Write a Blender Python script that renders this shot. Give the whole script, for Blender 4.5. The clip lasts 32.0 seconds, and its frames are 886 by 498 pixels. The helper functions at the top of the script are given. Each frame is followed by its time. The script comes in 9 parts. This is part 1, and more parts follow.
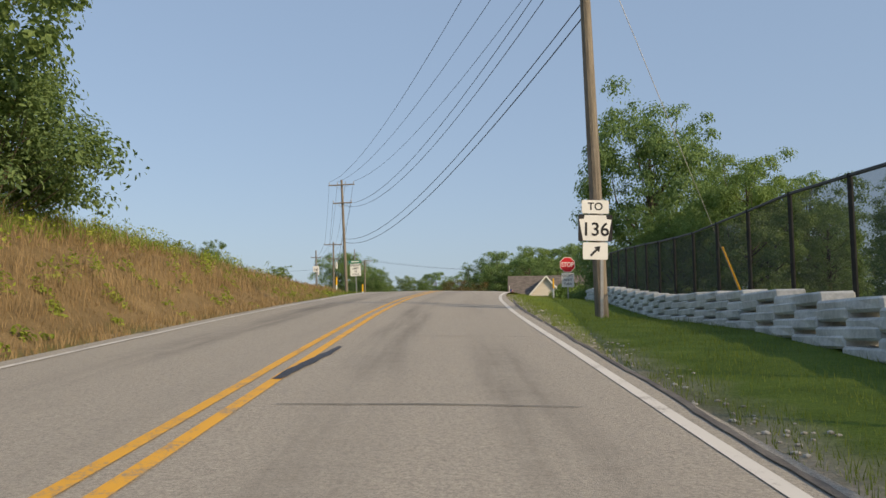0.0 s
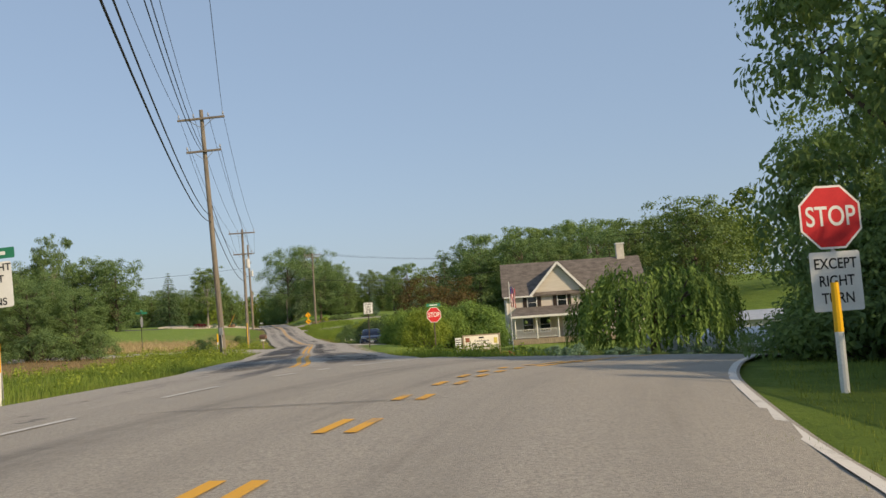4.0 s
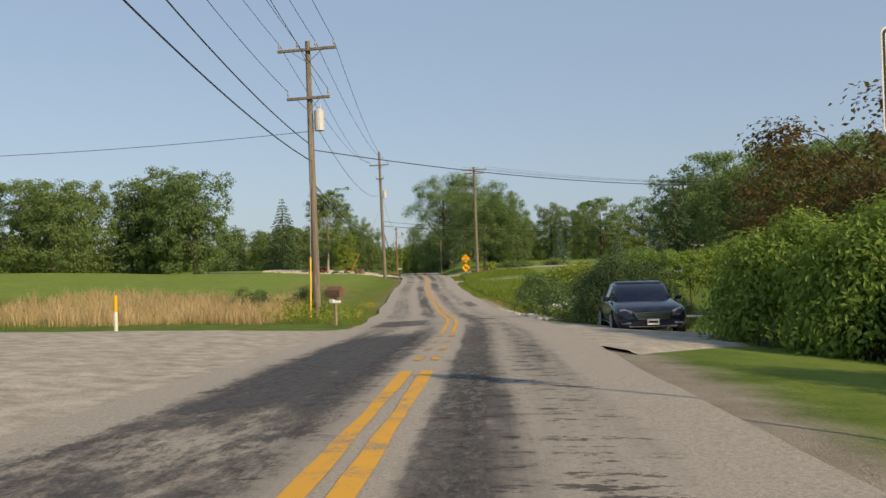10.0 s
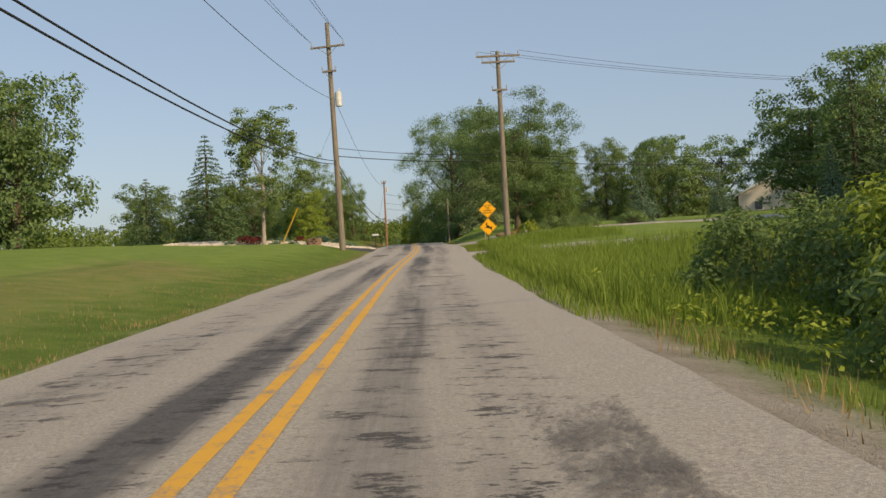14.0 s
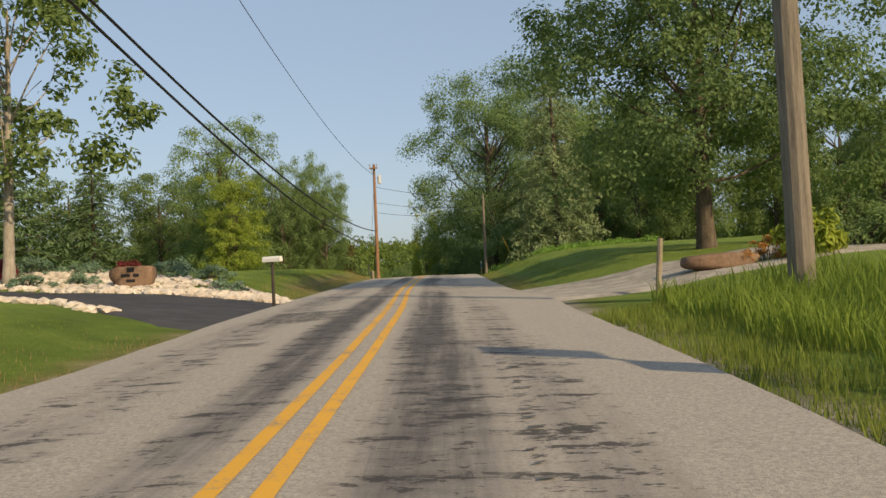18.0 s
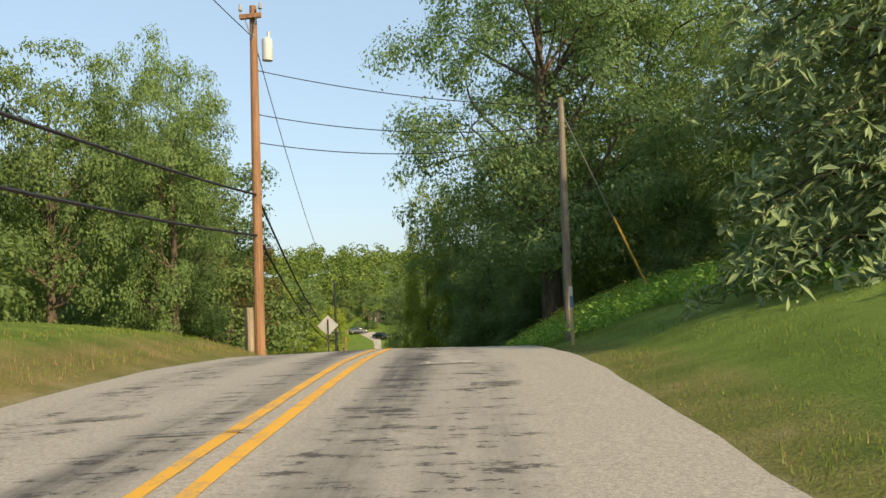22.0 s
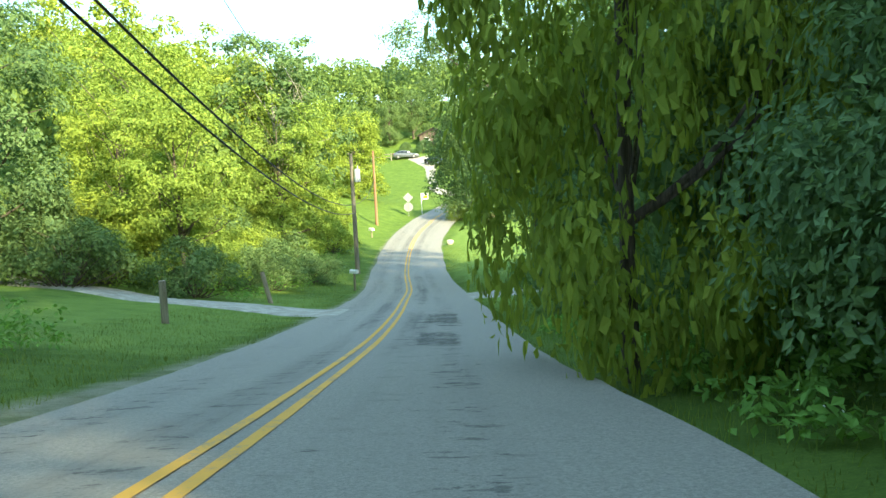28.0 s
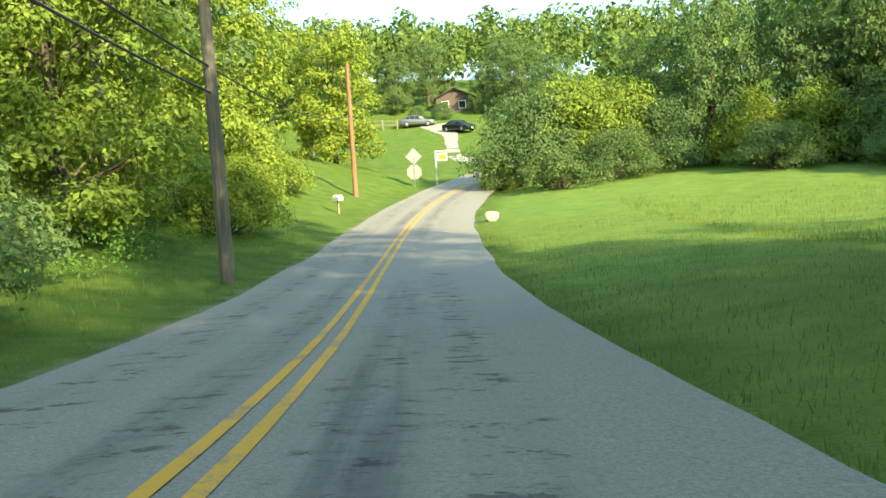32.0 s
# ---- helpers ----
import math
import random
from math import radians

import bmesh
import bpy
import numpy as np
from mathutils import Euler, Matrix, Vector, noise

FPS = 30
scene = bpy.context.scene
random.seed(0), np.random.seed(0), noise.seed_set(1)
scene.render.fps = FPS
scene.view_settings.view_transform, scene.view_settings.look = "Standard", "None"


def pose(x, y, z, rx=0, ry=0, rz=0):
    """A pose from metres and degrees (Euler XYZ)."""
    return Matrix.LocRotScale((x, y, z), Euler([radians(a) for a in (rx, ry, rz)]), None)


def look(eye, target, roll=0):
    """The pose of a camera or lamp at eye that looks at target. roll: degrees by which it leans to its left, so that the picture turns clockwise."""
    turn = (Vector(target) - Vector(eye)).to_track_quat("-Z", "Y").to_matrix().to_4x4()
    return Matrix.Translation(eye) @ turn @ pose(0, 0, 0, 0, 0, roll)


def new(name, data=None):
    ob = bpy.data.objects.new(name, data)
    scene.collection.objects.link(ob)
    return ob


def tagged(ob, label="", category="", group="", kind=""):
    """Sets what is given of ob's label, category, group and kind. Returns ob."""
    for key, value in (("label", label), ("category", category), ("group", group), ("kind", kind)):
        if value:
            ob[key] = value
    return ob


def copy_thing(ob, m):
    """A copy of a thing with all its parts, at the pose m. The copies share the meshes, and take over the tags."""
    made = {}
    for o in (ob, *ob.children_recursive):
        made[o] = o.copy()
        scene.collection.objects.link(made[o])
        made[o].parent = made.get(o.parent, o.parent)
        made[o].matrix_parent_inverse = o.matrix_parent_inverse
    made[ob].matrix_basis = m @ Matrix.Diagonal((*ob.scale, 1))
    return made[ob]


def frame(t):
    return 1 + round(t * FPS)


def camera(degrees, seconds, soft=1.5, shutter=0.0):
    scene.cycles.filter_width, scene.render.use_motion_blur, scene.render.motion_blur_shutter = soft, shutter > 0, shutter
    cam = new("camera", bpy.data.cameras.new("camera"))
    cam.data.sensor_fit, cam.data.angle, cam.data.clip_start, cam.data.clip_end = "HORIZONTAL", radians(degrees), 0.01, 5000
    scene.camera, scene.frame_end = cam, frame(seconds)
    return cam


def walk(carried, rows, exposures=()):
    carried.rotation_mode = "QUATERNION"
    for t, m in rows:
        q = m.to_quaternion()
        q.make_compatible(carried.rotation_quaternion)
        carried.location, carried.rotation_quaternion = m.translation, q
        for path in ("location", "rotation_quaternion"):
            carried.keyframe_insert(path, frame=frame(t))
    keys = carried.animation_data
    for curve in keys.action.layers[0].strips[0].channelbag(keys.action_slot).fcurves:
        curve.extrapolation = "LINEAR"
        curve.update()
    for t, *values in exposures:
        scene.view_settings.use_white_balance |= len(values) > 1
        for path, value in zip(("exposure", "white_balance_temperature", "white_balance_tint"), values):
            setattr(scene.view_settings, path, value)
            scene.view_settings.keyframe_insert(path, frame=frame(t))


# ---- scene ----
cam = camera(53.78, 32.0)
# seconds, eye, target, lean
PATH = [
    (0, (-0.000, 0.000, 1.400), (0.001, 9.956, 2.339), -0.60),
    (0.5, (0.051, 6.584, 1.805), (0.017, 16.536, 2.787), -0.62),
    (1, (0.023, 12.714, 2.291), (0.007, 22.662, 3.307), -0.86),
    (1.5, (0.120, 18.443, 2.718), (0.128, 28.388, 3.769), -1.31),
    (2, (0.303, 23.783, 3.071), (0.365, 33.739, 4.004), -1.98),
    (2.5, (0.493, 28.711, 3.378), (0.617, 38.666, 4.308), -2.48),
    (4.5, (1.933, 43.413, 4.394), (2.271, 53.381, 5.122), -4.49),
    (5, (2.074, 46.806, 4.476), (2.419, 56.780, 5.112), -5.29),
    (5.5, (1.872, 50.478, 4.502), (1.525, 60.456, 5.061), -5.47),
    (6, (1.244, 54.486, 4.470), (-0.117, 64.384, 4.885), -5.11),
    (6.5, (0.308, 58.680, 4.389), (-1.641, 68.484, 4.658), -4.06),
    (7, (-0.583, 62.911, 4.335), (-2.609, 72.701, 4.559), -3.56),
    (7.5, (-1.417, 67.241, 4.312), (-3.471, 77.025, 4.570), -2.71),
    (8, (-2.154, 71.670, 4.230), (-4.171, 81.461, 4.506), -2.35),
    (8.5, (-2.766, 76.375, 4.137), (-4.694, 86.184, 4.408), -1.95),
    (9, (-3.355, 81.256, 4.061), (-5.118, 91.097, 4.295), -1.44),
    (9.5, (-3.912, 86.333, 4.022), (-5.556, 96.194, 4.271), -1.58),
    (10, (-4.484, 91.528, 4.025), (-6.122, 101.385, 4.409), -1.98),
    (10.5, (-5.139, 96.645, 4.008), (-6.786, 106.499, 4.437), -2.52),
    (11, (-5.775, 101.702, 3.984), (-7.436, 111.555, 4.399), -2.86),
    (11.5, (-6.416, 107.109, 3.943), (-8.092, 116.963, 4.231), -3.10),
    (12, (-7.216, 112.611, 3.887), (-8.881, 122.469, 4.079), -2.90),
    (12.5, (-8.163, 118.170, 3.824), (-9.800, 128.034, 4.000), -2.86),
    (13, (-9.134, 123.731, 3.774), (-10.839, 133.583, 3.942), -3.02),
    (13.5, (-10.050, 129.086, 3.752), (-11.851, 138.921, 3.860), -3.26),
    (15.5, (-14.616, 152.190, 4.285), (-16.397, 162.027, 4.512), -2.92),
    (16, (-15.780, 157.833, 4.449), (-17.591, 167.664, 4.703), -3.17),
    (16.5, (-16.882, 163.468, 4.627), (-18.762, 173.288, 4.830), -3.51),
    (17, (-17.901, 168.968, 4.802), (-19.836, 178.774, 5.116), -3.51),
    (17.5, (-18.871, 174.003, 4.999), (-20.867, 183.797, 5.329), -3.25),
    (18, (-19.735, 178.650, 5.160), (-21.786, 188.429, 5.550), -2.76),
    (18.5, (-20.714, 183.495, 5.387), (-22.749, 193.279, 5.753), -2.27),
    (19, (-21.660, 188.295, 5.582), (-23.679, 198.084, 5.896), -1.71),
    (19.5, (-22.792, 192.997, 5.762), (-24.810, 202.786, 6.074), -1.46),
    (20, (-23.895, 198.058, 5.882), (-25.884, 207.852, 6.224), -1.71),
    (20.5, (-24.915, 203.195, 6.012), (-26.956, 212.974, 6.470), -1.74),
    (21, (-25.846, 208.346, 6.185), (-27.962, 218.109, 6.643), -1.82),
    (21.5, (-26.737, 212.994, 6.307), (-28.894, 222.748, 6.764), -1.94),
    (22, (-27.682, 217.725, 6.409), (-29.886, 227.465, 6.939), -2.13),
    (22.5, (-28.703, 222.513, 6.557), (-30.942, 232.242, 7.133), -2.61),
    (23, (-29.793, 227.229, 6.611), (-32.104, 236.943, 7.156), -2.49),
    (23.5, (-30.861, 231.659, 6.492), (-33.221, 241.370, 6.866), -2.32),
    (24, (-31.906, 235.947, 6.275), (-34.386, 245.634, 6.375), -2.21),
    (24.5, (-33.009, 240.129, 5.942), (-35.592, 249.789, 5.801), -2.24),
    (25, (-34.192, 244.335, 5.462), (-36.899, 253.949, 4.964), -2.15),
    (25.5, (-35.487, 248.536, 4.944), (-38.265, 258.117, 4.235), -2.26),
    (26, (-36.853, 252.897, 4.326), (-39.689, 262.444, 3.415), -2.18),
    (26.5, (-38.238, 257.391, 3.527), (-41.093, 266.909, 2.407), -2.05),
    (28.5, (-44.809, 279.145, -0.675), (-47.827, 288.603, -1.876), -2.69),
    (29, (-46.443, 284.161, -1.569), (-49.485, 293.615, -2.737), -3.14),
    (29.5, (-48.054, 289.081, -2.397), (-51.138, 298.504, -3.695), -3.27),
    (30, (-49.666, 294.103, -3.175), (-52.826, 303.508, -4.423), -3.37),
    (30.5, (-51.324, 299.089, -3.884), (-54.547, 308.470, -5.149), -3.39),
    (31, (-52.929, 304.023, -4.599), (-56.141, 313.412, -5.837), -3.21),
    (31.5, (-54.584, 309.030, -5.307), (-57.824, 318.419, -6.465), -3.22),
    (32, (-56.266, 313.610, -5.989), (-59.463, 323.022, -7.082), -2.98),
]
# seconds, stops, kelvin, tint
EXPOSURES = [(0, 0.46, 7100, 14), (8, 0.44, 7400, 14), (17, 0.48, 7700, 14), (20.5, 0.82, 7700, 12), (22.5, 1.12, 7500, 6), (24.5, 1.66, 6600, -7), (26.5, 2.2, 6450, -13), (28.5, 2.46, 6600, -9), (30.5, 2.4, 7000, -8), (32, 2.1, 7000, -7)]
walk(cam, [(t, look(eye, target, roll)) for t, eye, target, roll in PATH], EXPOSURES)

# ---- light ----
SUN_AZ, SUN_EL = radians(126.0), radians(28.0)   # azimuth clockwise from +y
world = bpy.data.worlds.new("world")
scene.world = world
world.use_nodes = True
wt = world.node_tree
sky = wt.nodes.new("ShaderNodeTexSky")
sky.sky_type = "NISHITA"
sky.sun_disc = False
sky.sun_elevation, sky.sun_rotation = SUN_EL, SUN_AZ
sky.air_density, sky.dust_density, sky.ozone_density = 1.0, 1.6, 1.6
dim = wt.nodes.new("ShaderNodeVectorMath")
dim.operation = "SCALE"
dim.inputs["Scale"].default_value = 0.10
wt.links.new(sky.outputs["Color"], dim.inputs[0])
haze = wt.nodes.new("ShaderNodeMix")
haze.data_type = "RGBA"
haze.inputs[0].default_value = 0.62
haze.inputs[7].default_value = (0.196, 0.292, 0.432, 1)
wt.links.new(dim.outputs[0], haze.inputs[6])
wt.links.new(haze.outputs[2], wt.nodes["Background"].inputs["Color"])
wt.nodes["Background"].inputs["Strength"].default_value = 1.14
sun = new("sun", bpy.data.lights.new("sun", "SUN"))
sun.data.energy, sun.data.angle, sun.data.color = 3.0, radians(0.9), (1.0, 0.84, 0.60)
sun.matrix_world = look((0, 0, 60), (-math.sin(SUN_AZ) * math.cos(SUN_EL), -math.cos(SUN_AZ) * math.cos(SUN_EL), 60 - math.sin(SUN_EL)))
scene.view_settings.exposure = 0.0

# ---- materials ----


def nodes_of(name):
    m = bpy.data.materials.new(name)
    m.use_nodes = True
    return m, m.node_tree.nodes, m.node_tree.links, m.node_tree.nodes["Principled BSDF"]


def ramp(nd, lk, fac, stops):
    r = nd.new("ShaderNodeValToRGB")
    while len(r.color_ramp.elements) < len(stops):
        r.color_ramp.elements.new(0.5)
    for e, (p, c) in zip(r.color_ramp.elements, stops):
        e.position, e.color = p, (*c, 1) if len(c) == 3 else c
    lk.new(fac, r.inputs["Fac"])
    return r.outputs["Color"]


def noise_at(nd, lk, vec, scale, detail=5, rough=0.6):
    n = nd.new("ShaderNodeTexNoise")
    n.inputs["Scale"].default_value, n.inputs["Detail"].default_value, n.inputs["Roughness"].default_value = scale, detail, rough
    lk.new(vec, n.inputs["Vector"])
    return n.outputs["Fac"]


def mix(nd, lk, fac, a, b, mode="MIX"):
    m = nd.new("ShaderNodeMix")
    m.data_type, m.blend_type = "RGBA", mode
    for sock, v in ((m.inputs[0], fac), (m.inputs[6], a), (m.inputs[7], b)):
        if isinstance(v, (int, float)):
            sock.default_value = v
        elif isinstance(v, tuple):
            sock.default_value = (*v, 1)
        else:
            lk.new(v, sock)
    return m.outputs[2]


def calc(nd, lk, op, a, b=0.0, c=0.0):
    m = nd.new("ShaderNodeMath")
    m.operation = op
    for sock, v in zip(m.inputs, (a, b, c)):
        if isinstance(v, (int, float)):
            sock.default_value = v
        else:
            lk.new(v, sock)
    return m.outputs[0]


def bump(nd, lk, bsdf, height, strength, distance):
    b = nd.new("ShaderNodeBump")
    b.inputs["Strength"].default_value, b.inputs["Distance"].default_value = strength, distance
    lk.new(height, b.inputs["Height"])
    lk.new(b.outputs["Normal"], bsdf.inputs["Normal"])


def surface(name, col, col2, scale=3.0, rough=0.7, metal=0.0, grain=0.02, spec=0.3, fine=40.0, stretch=(1, 1, 1), world_space=False):
    """A plain material: two colours mixed by noise of two sizes, fine relief."""
    m, nd, lk, b = nodes_of(name)
    tc = nd.new("ShaderNodeTexCoord")
    mp = nd.new("ShaderNodeMapping")
    mp.inputs["Scale"].default_value = stretch
    if world_space:
        lk.new(nd.new("ShaderNodeNewGeometry").outputs["Position"], mp.inputs["Vector"])
    else:
        lk.new(tc.outputs["Object"], mp.inputs["Vector"])
    big = noise_at(nd, lk, mp.outputs["Vector"], scale)
    small = noise_at(nd, lk, mp.outputs["Vector"], fine, 3)
    f = calc(nd, lk, "ADD", calc(nd, lk, "MULTIPLY", big, 0.65), calc(nd, lk, "MULTIPLY", small, 0.35))
    lk.new(ramp(nd, lk, f, [(0.36, col), (0.64, col2)]), b.inputs["Base Color"])
    b.inputs["Roughness"].default_value, b.inputs["Metallic"].default_value = rough, metal
    b.inputs["Specular IOR Level"].default_value = spec
    if grain:
        bump(nd, lk, b, small, 0.5, grain)
    return m


def leaf_material(name, dark, light, hue2=None, trans=0.45, rough=0.65, clump=0.6):
    """Leaves: colour varies from leaf to leaf and from clump to clump; some light comes through."""
    m, nd, lk, b = nodes_of(name)
    geo = nd.new("ShaderNodeNewGeometry")
    info = nd.new("ShaderNodeObjectInfo")
    n = noise_at(nd, lk, geo.outputs["Position"], clump, 2)
    f = calc(nd, lk, "ADD", calc(nd, lk, "MULTIPLY", geo.outputs["Random Per Island"], 0.42), calc(nd, lk, "MULTIPLY", n, 0.58))
    c = ramp(nd, lk, f, [(0.15, tuple(1.75 * v for v in dark)), (0.8, tuple(1.55 * v for v in light))])
    if hue2:
        c = mix(nd, lk, calc(nd, lk, "MULTIPLY", info.outputs["Random"], 0.75), c, mix(nd, lk, 1.0, c, hue2, "MULTIPLY"))
    lk.new(c, b.inputs["Base Color"])
    b.inputs["Roughness"].default_value = rough
    b.inputs["Specular IOR Level"].default_value = 0.12
    t = nd.new("ShaderNodeBsdfTranslucent")
    lk.new(mix(nd, lk, 1.0, c, (1.0, 0.97, 0.58), "MULTIPLY"), t.inputs["Color"])
    s = nd.new("ShaderNodeMixShader")
    s.inputs[0].default_value = trans
    lk.new(b.outputs[0], s.inputs[1])
    lk.new(t.outputs[0], s.inputs[2])
    lk.new(s.outputs[0], nd["Material Output"].inputs["Surface"])
    return m


def ground_material():
    """Meadow and lawn; the vertex layers dry, bare, lawn say how brown, how bare or how mown the ground is."""
    m, nd, lk, b = nodes_of("ground_cover")
    pos = nd.new("ShaderNodeNewGeometry").outputs["Position"]

    def layer(key):
        a = nd.new("ShaderNodeAttribute")
        a.attribute_name = key
        return a.outputs["Fac"]
    big, mid, fine = noise_at(nd, lk, pos, 0.12, 4), noise_at(nd, lk, pos, 1.1, 5), noise_at(nd, lk, pos, 22.0, 4, 0.75)
    f = calc(nd, lk, "ADD", calc(nd, lk, "MULTIPLY", mid, 0.5), calc(nd, lk, "MULTIPLY", fine, 0.5))
    meadow = ramp(nd, lk, f, [(0.3, (0.055, 0.095, 0.018)), (0.55, (0.13, 0.195, 0.035)), (0.75, (0.23, 0.27, 0.07))])
    lawn = ramp(nd, lk, f, [(0.3, (0.105, 0.17, 0.032)), (0.7, (0.24, 0.325, 0.07))])
    dry = ramp(nd, lk, f, [(0.3, (0.11, 0.075, 0.035)), (0.6, (0.28, 0.20, 0.10)), (0.8, (0.40, 0.32, 0.18))])
    bare = ramp(nd, lk, f, [(0.3, (0.19, 0.16, 0.125)), (0.55, (0.34, 0.305, 0.25)), (0.75, (0.46, 0.43, 0.375))])
    wob = calc(nd, lk, "SUBTRACT", calc(nd, lk, "ADD", mid, calc(nd, lk, "MULTIPLY", big, 0.6)), 0.8)

    def edge(key, soft=1.2):
        v = calc(nd, lk, "ADD", calc(nd, lk, "MULTIPLY", layer(key), 1.6), calc(nd, lk, "MULTIPLY", wob, soft))
        n = nd.new("ShaderNodeMath")
        n.operation, n.use_clamp = "SUBTRACT", True
        lk.new(v, n.inputs[0])
        n.inputs[1].default_value = 0.3
        return n.outputs[0]
    c = mix(nd, lk, edge("lawn", 0.5), meadow, lawn)
    c = mix(nd, lk, edge("dry"), c, dry)
    c = mix(nd, lk, edge("bare"), c, bare)
    lk.new(c, b.inputs["Base Color"])
    b.inputs["Roughness"].default_value, b.inputs["Specular IOR Level"].default_value = 0.9, 0.1
    bump(nd, lk, b, fine, 0.9, 0.06)
    return m


def road_material(name, light, dark, bands, flecks=0.5, patchy=0.5):
    """Worn chip-seal asphalt. bands: (middle, half width, strength) of dark lengthwise tracks in metres from the middle line; each comes and goes along the road and breaks up into short cross marks."""
    m, nd, lk, b = nodes_of(name)
    uv = nd.new("ShaderNodeUVMap").outputs["UV"]
    sx = nd.new("ShaderNodeSeparateXYZ")
    lk.new(uv, sx.inputs[0])
    pos = nd.new("ShaderNodeNewGeometry").outputs["Position"]

    def stretched(su, sv, detail, rough, shift=0.0):
        mp = nd.new("ShaderNodeMapping")
        mp.inputs["Scale"].default_value = (su, sv, 1)
        mp.inputs["Location"].default_value = (shift, shift * 1.7, shift)
        lk.new(uv, mp.inputs["Vector"])
        return noise_at(nd, lk, mp.outputs["Vector"], 1.0, detail, rough)

    def step(v, lo, hi, top=1.0):
        n = nd.new("ShaderNodeMapRange")
        n.interpolation_type = "SMOOTHSTEP"
        lk.new(v, n.inputs[0])
        n.inputs[1].default_value, n.inputs[2].default_value, n.inputs[3].default_value, n.inputs[4].default_value = lo, hi, 0.0, top
        return n.outputs[0]
    streaks = stretched(3.2, 0.14, 6, 0.7)
    cross = stretched(1.7, 3.6, 6, 0.75, 3.0)
    ticks = stretched(5.0, 9.0, 5, 0.75, 7.0)
    blots = stretched(0.7, 0.55, 6, 0.68, 11.0)
    wander = stretched(0.0, 0.11, 3, 0.5, 5.0)
    grain = noise_at(nd, lk, pos, 95.0, 3, 0.8)
    grit = noise_at(nd, lk, pos, 34.0, 4, 0.75)
    total = calc(nd, lk, "MULTIPLY", calc(nd, lk, "SUBTRACT", streaks, 0.5), 0.55)
    total = calc(nd, lk, "ADD", total, step(blots, 0.56, 0.72, patchy))
    near = None
    for k, (middle, half, strength) in enumerate(bands):
        off = calc(nd, lk, "ABSOLUTE", calc(nd, lk, "SUBTRACT", calc(nd, lk, "ADD", sx.outputs[0], calc(nd, lk, "MULTIPLY", calc(nd, lk, "SUBTRACT", wander, 0.5), 0.5)), middle))
        n = nd.new("ShaderNodeMapRange")
        n.interpolation_type = "SMOOTHSTEP"
        lk.new(off, n.inputs[0])
        n.inputs[1].default_value, n.inputs[2].default_value, n.inputs[3].default_value, n.inputs[4].default_value = half * 0.35, half * 1.5, 1.0, 0.0
        come = step(stretched(0.05, 0.055, 3, 0.55, 13.0 + 4.0 * k), 0.34, 0.62, 1.0)
        broken = calc(nd, lk, "ADD", calc(nd, lk, "MULTIPLY", streaks, 1.0), calc(nd, lk, "MULTIPLY", cross, 0.9))
        amount = calc(nd, lk, "MULTIPLY", n.outputs[0], calc(nd, lk, "ADD", calc(nd, lk, "MULTIPLY", come, 0.75), 0.25))
        amount = calc(nd, lk, "MULTIPLY", amount, calc(nd, lk, "SUBTRACT", 1.0, step(sx.outputs[1], 232.0, 252.0, 0.5)))   # bands down to half strength past the crest
        total = calc(nd, lk, "ADD", total, calc(nd, lk, "MULTIPLY", calc(nd, lk, "MULTIPLY", amount, strength), calc(nd, lk, "ADD", calc(nd, lk, "MULTIPLY", broken, 2.0), -0.75)))
        near = amount if near is None else calc(nd, lk, "MAXIMUM", near, amount)
    mark = calc(nd, lk, "ADD", step(cross, 0.54, 0.60, 1.0), step(ticks, 0.555, 0.62, 0.8))
    holes = calc(nd, lk, "MULTIPLY", mark, calc(nd, lk, "ADD", calc(nd, lk, "MULTIPLY", near, flecks), flecks * 0.24))
    # stone chips show through the worn tar
    chips = calc(nd, lk, "ADD", calc(nd, lk, "MULTIPLY", calc(nd, lk, "SUBTRACT", grit, 0.5), 0.75), calc(nd, lk, "MULTIPLY", calc(nd, lk, "SUBTRACT", grain, 0.5), 0.6))
    c = mix(nd, lk, step(calc(nd, lk, "ADD", total, chips), 0.02, 0.95, 1.0), light, dark)
    c = mix(nd, lk, calc(nd, lk, "MULTIPLY", step(calc(nd, lk, "ADD", holes, chips), 0.25, 0.7, 1.0), 0.85), c, tuple(0.45 * v for v in dark))
    speck = ramp(nd, lk, grain, [(0.30, (0.55, 0.55, 0.56)), (0.5, (1, 1, 1)), (0.70, (1.4, 1.38, 1.34))])
    c = mix(nd, lk, 0.8, c, mix(nd, lk, 1.0, c, speck, "MULTIPLY"))
    c = mix(nd, lk, 0.62, c, mix(nd, lk, 1.0, c, ramp(nd, lk, grit, [(0.33, (0.52, 0.52, 0.53)), (0.67, (1.42, 1.40, 1.36))]), "MULTIPLY"))
    # past the crest the whole surface is mixed towards dark
    c = mix(nd, lk, step(sx.outputs[1], 236.0, 258.0, 0.24), c, dark)
    lk.new(c, b.inputs["Base Color"])
    b.inputs["Roughness"].default_value, b.inputs["Specular IOR Level"].default_value = 0.85, 0.25
    bump(nd, lk, b, grain, 0.6, 0.015)
    return m


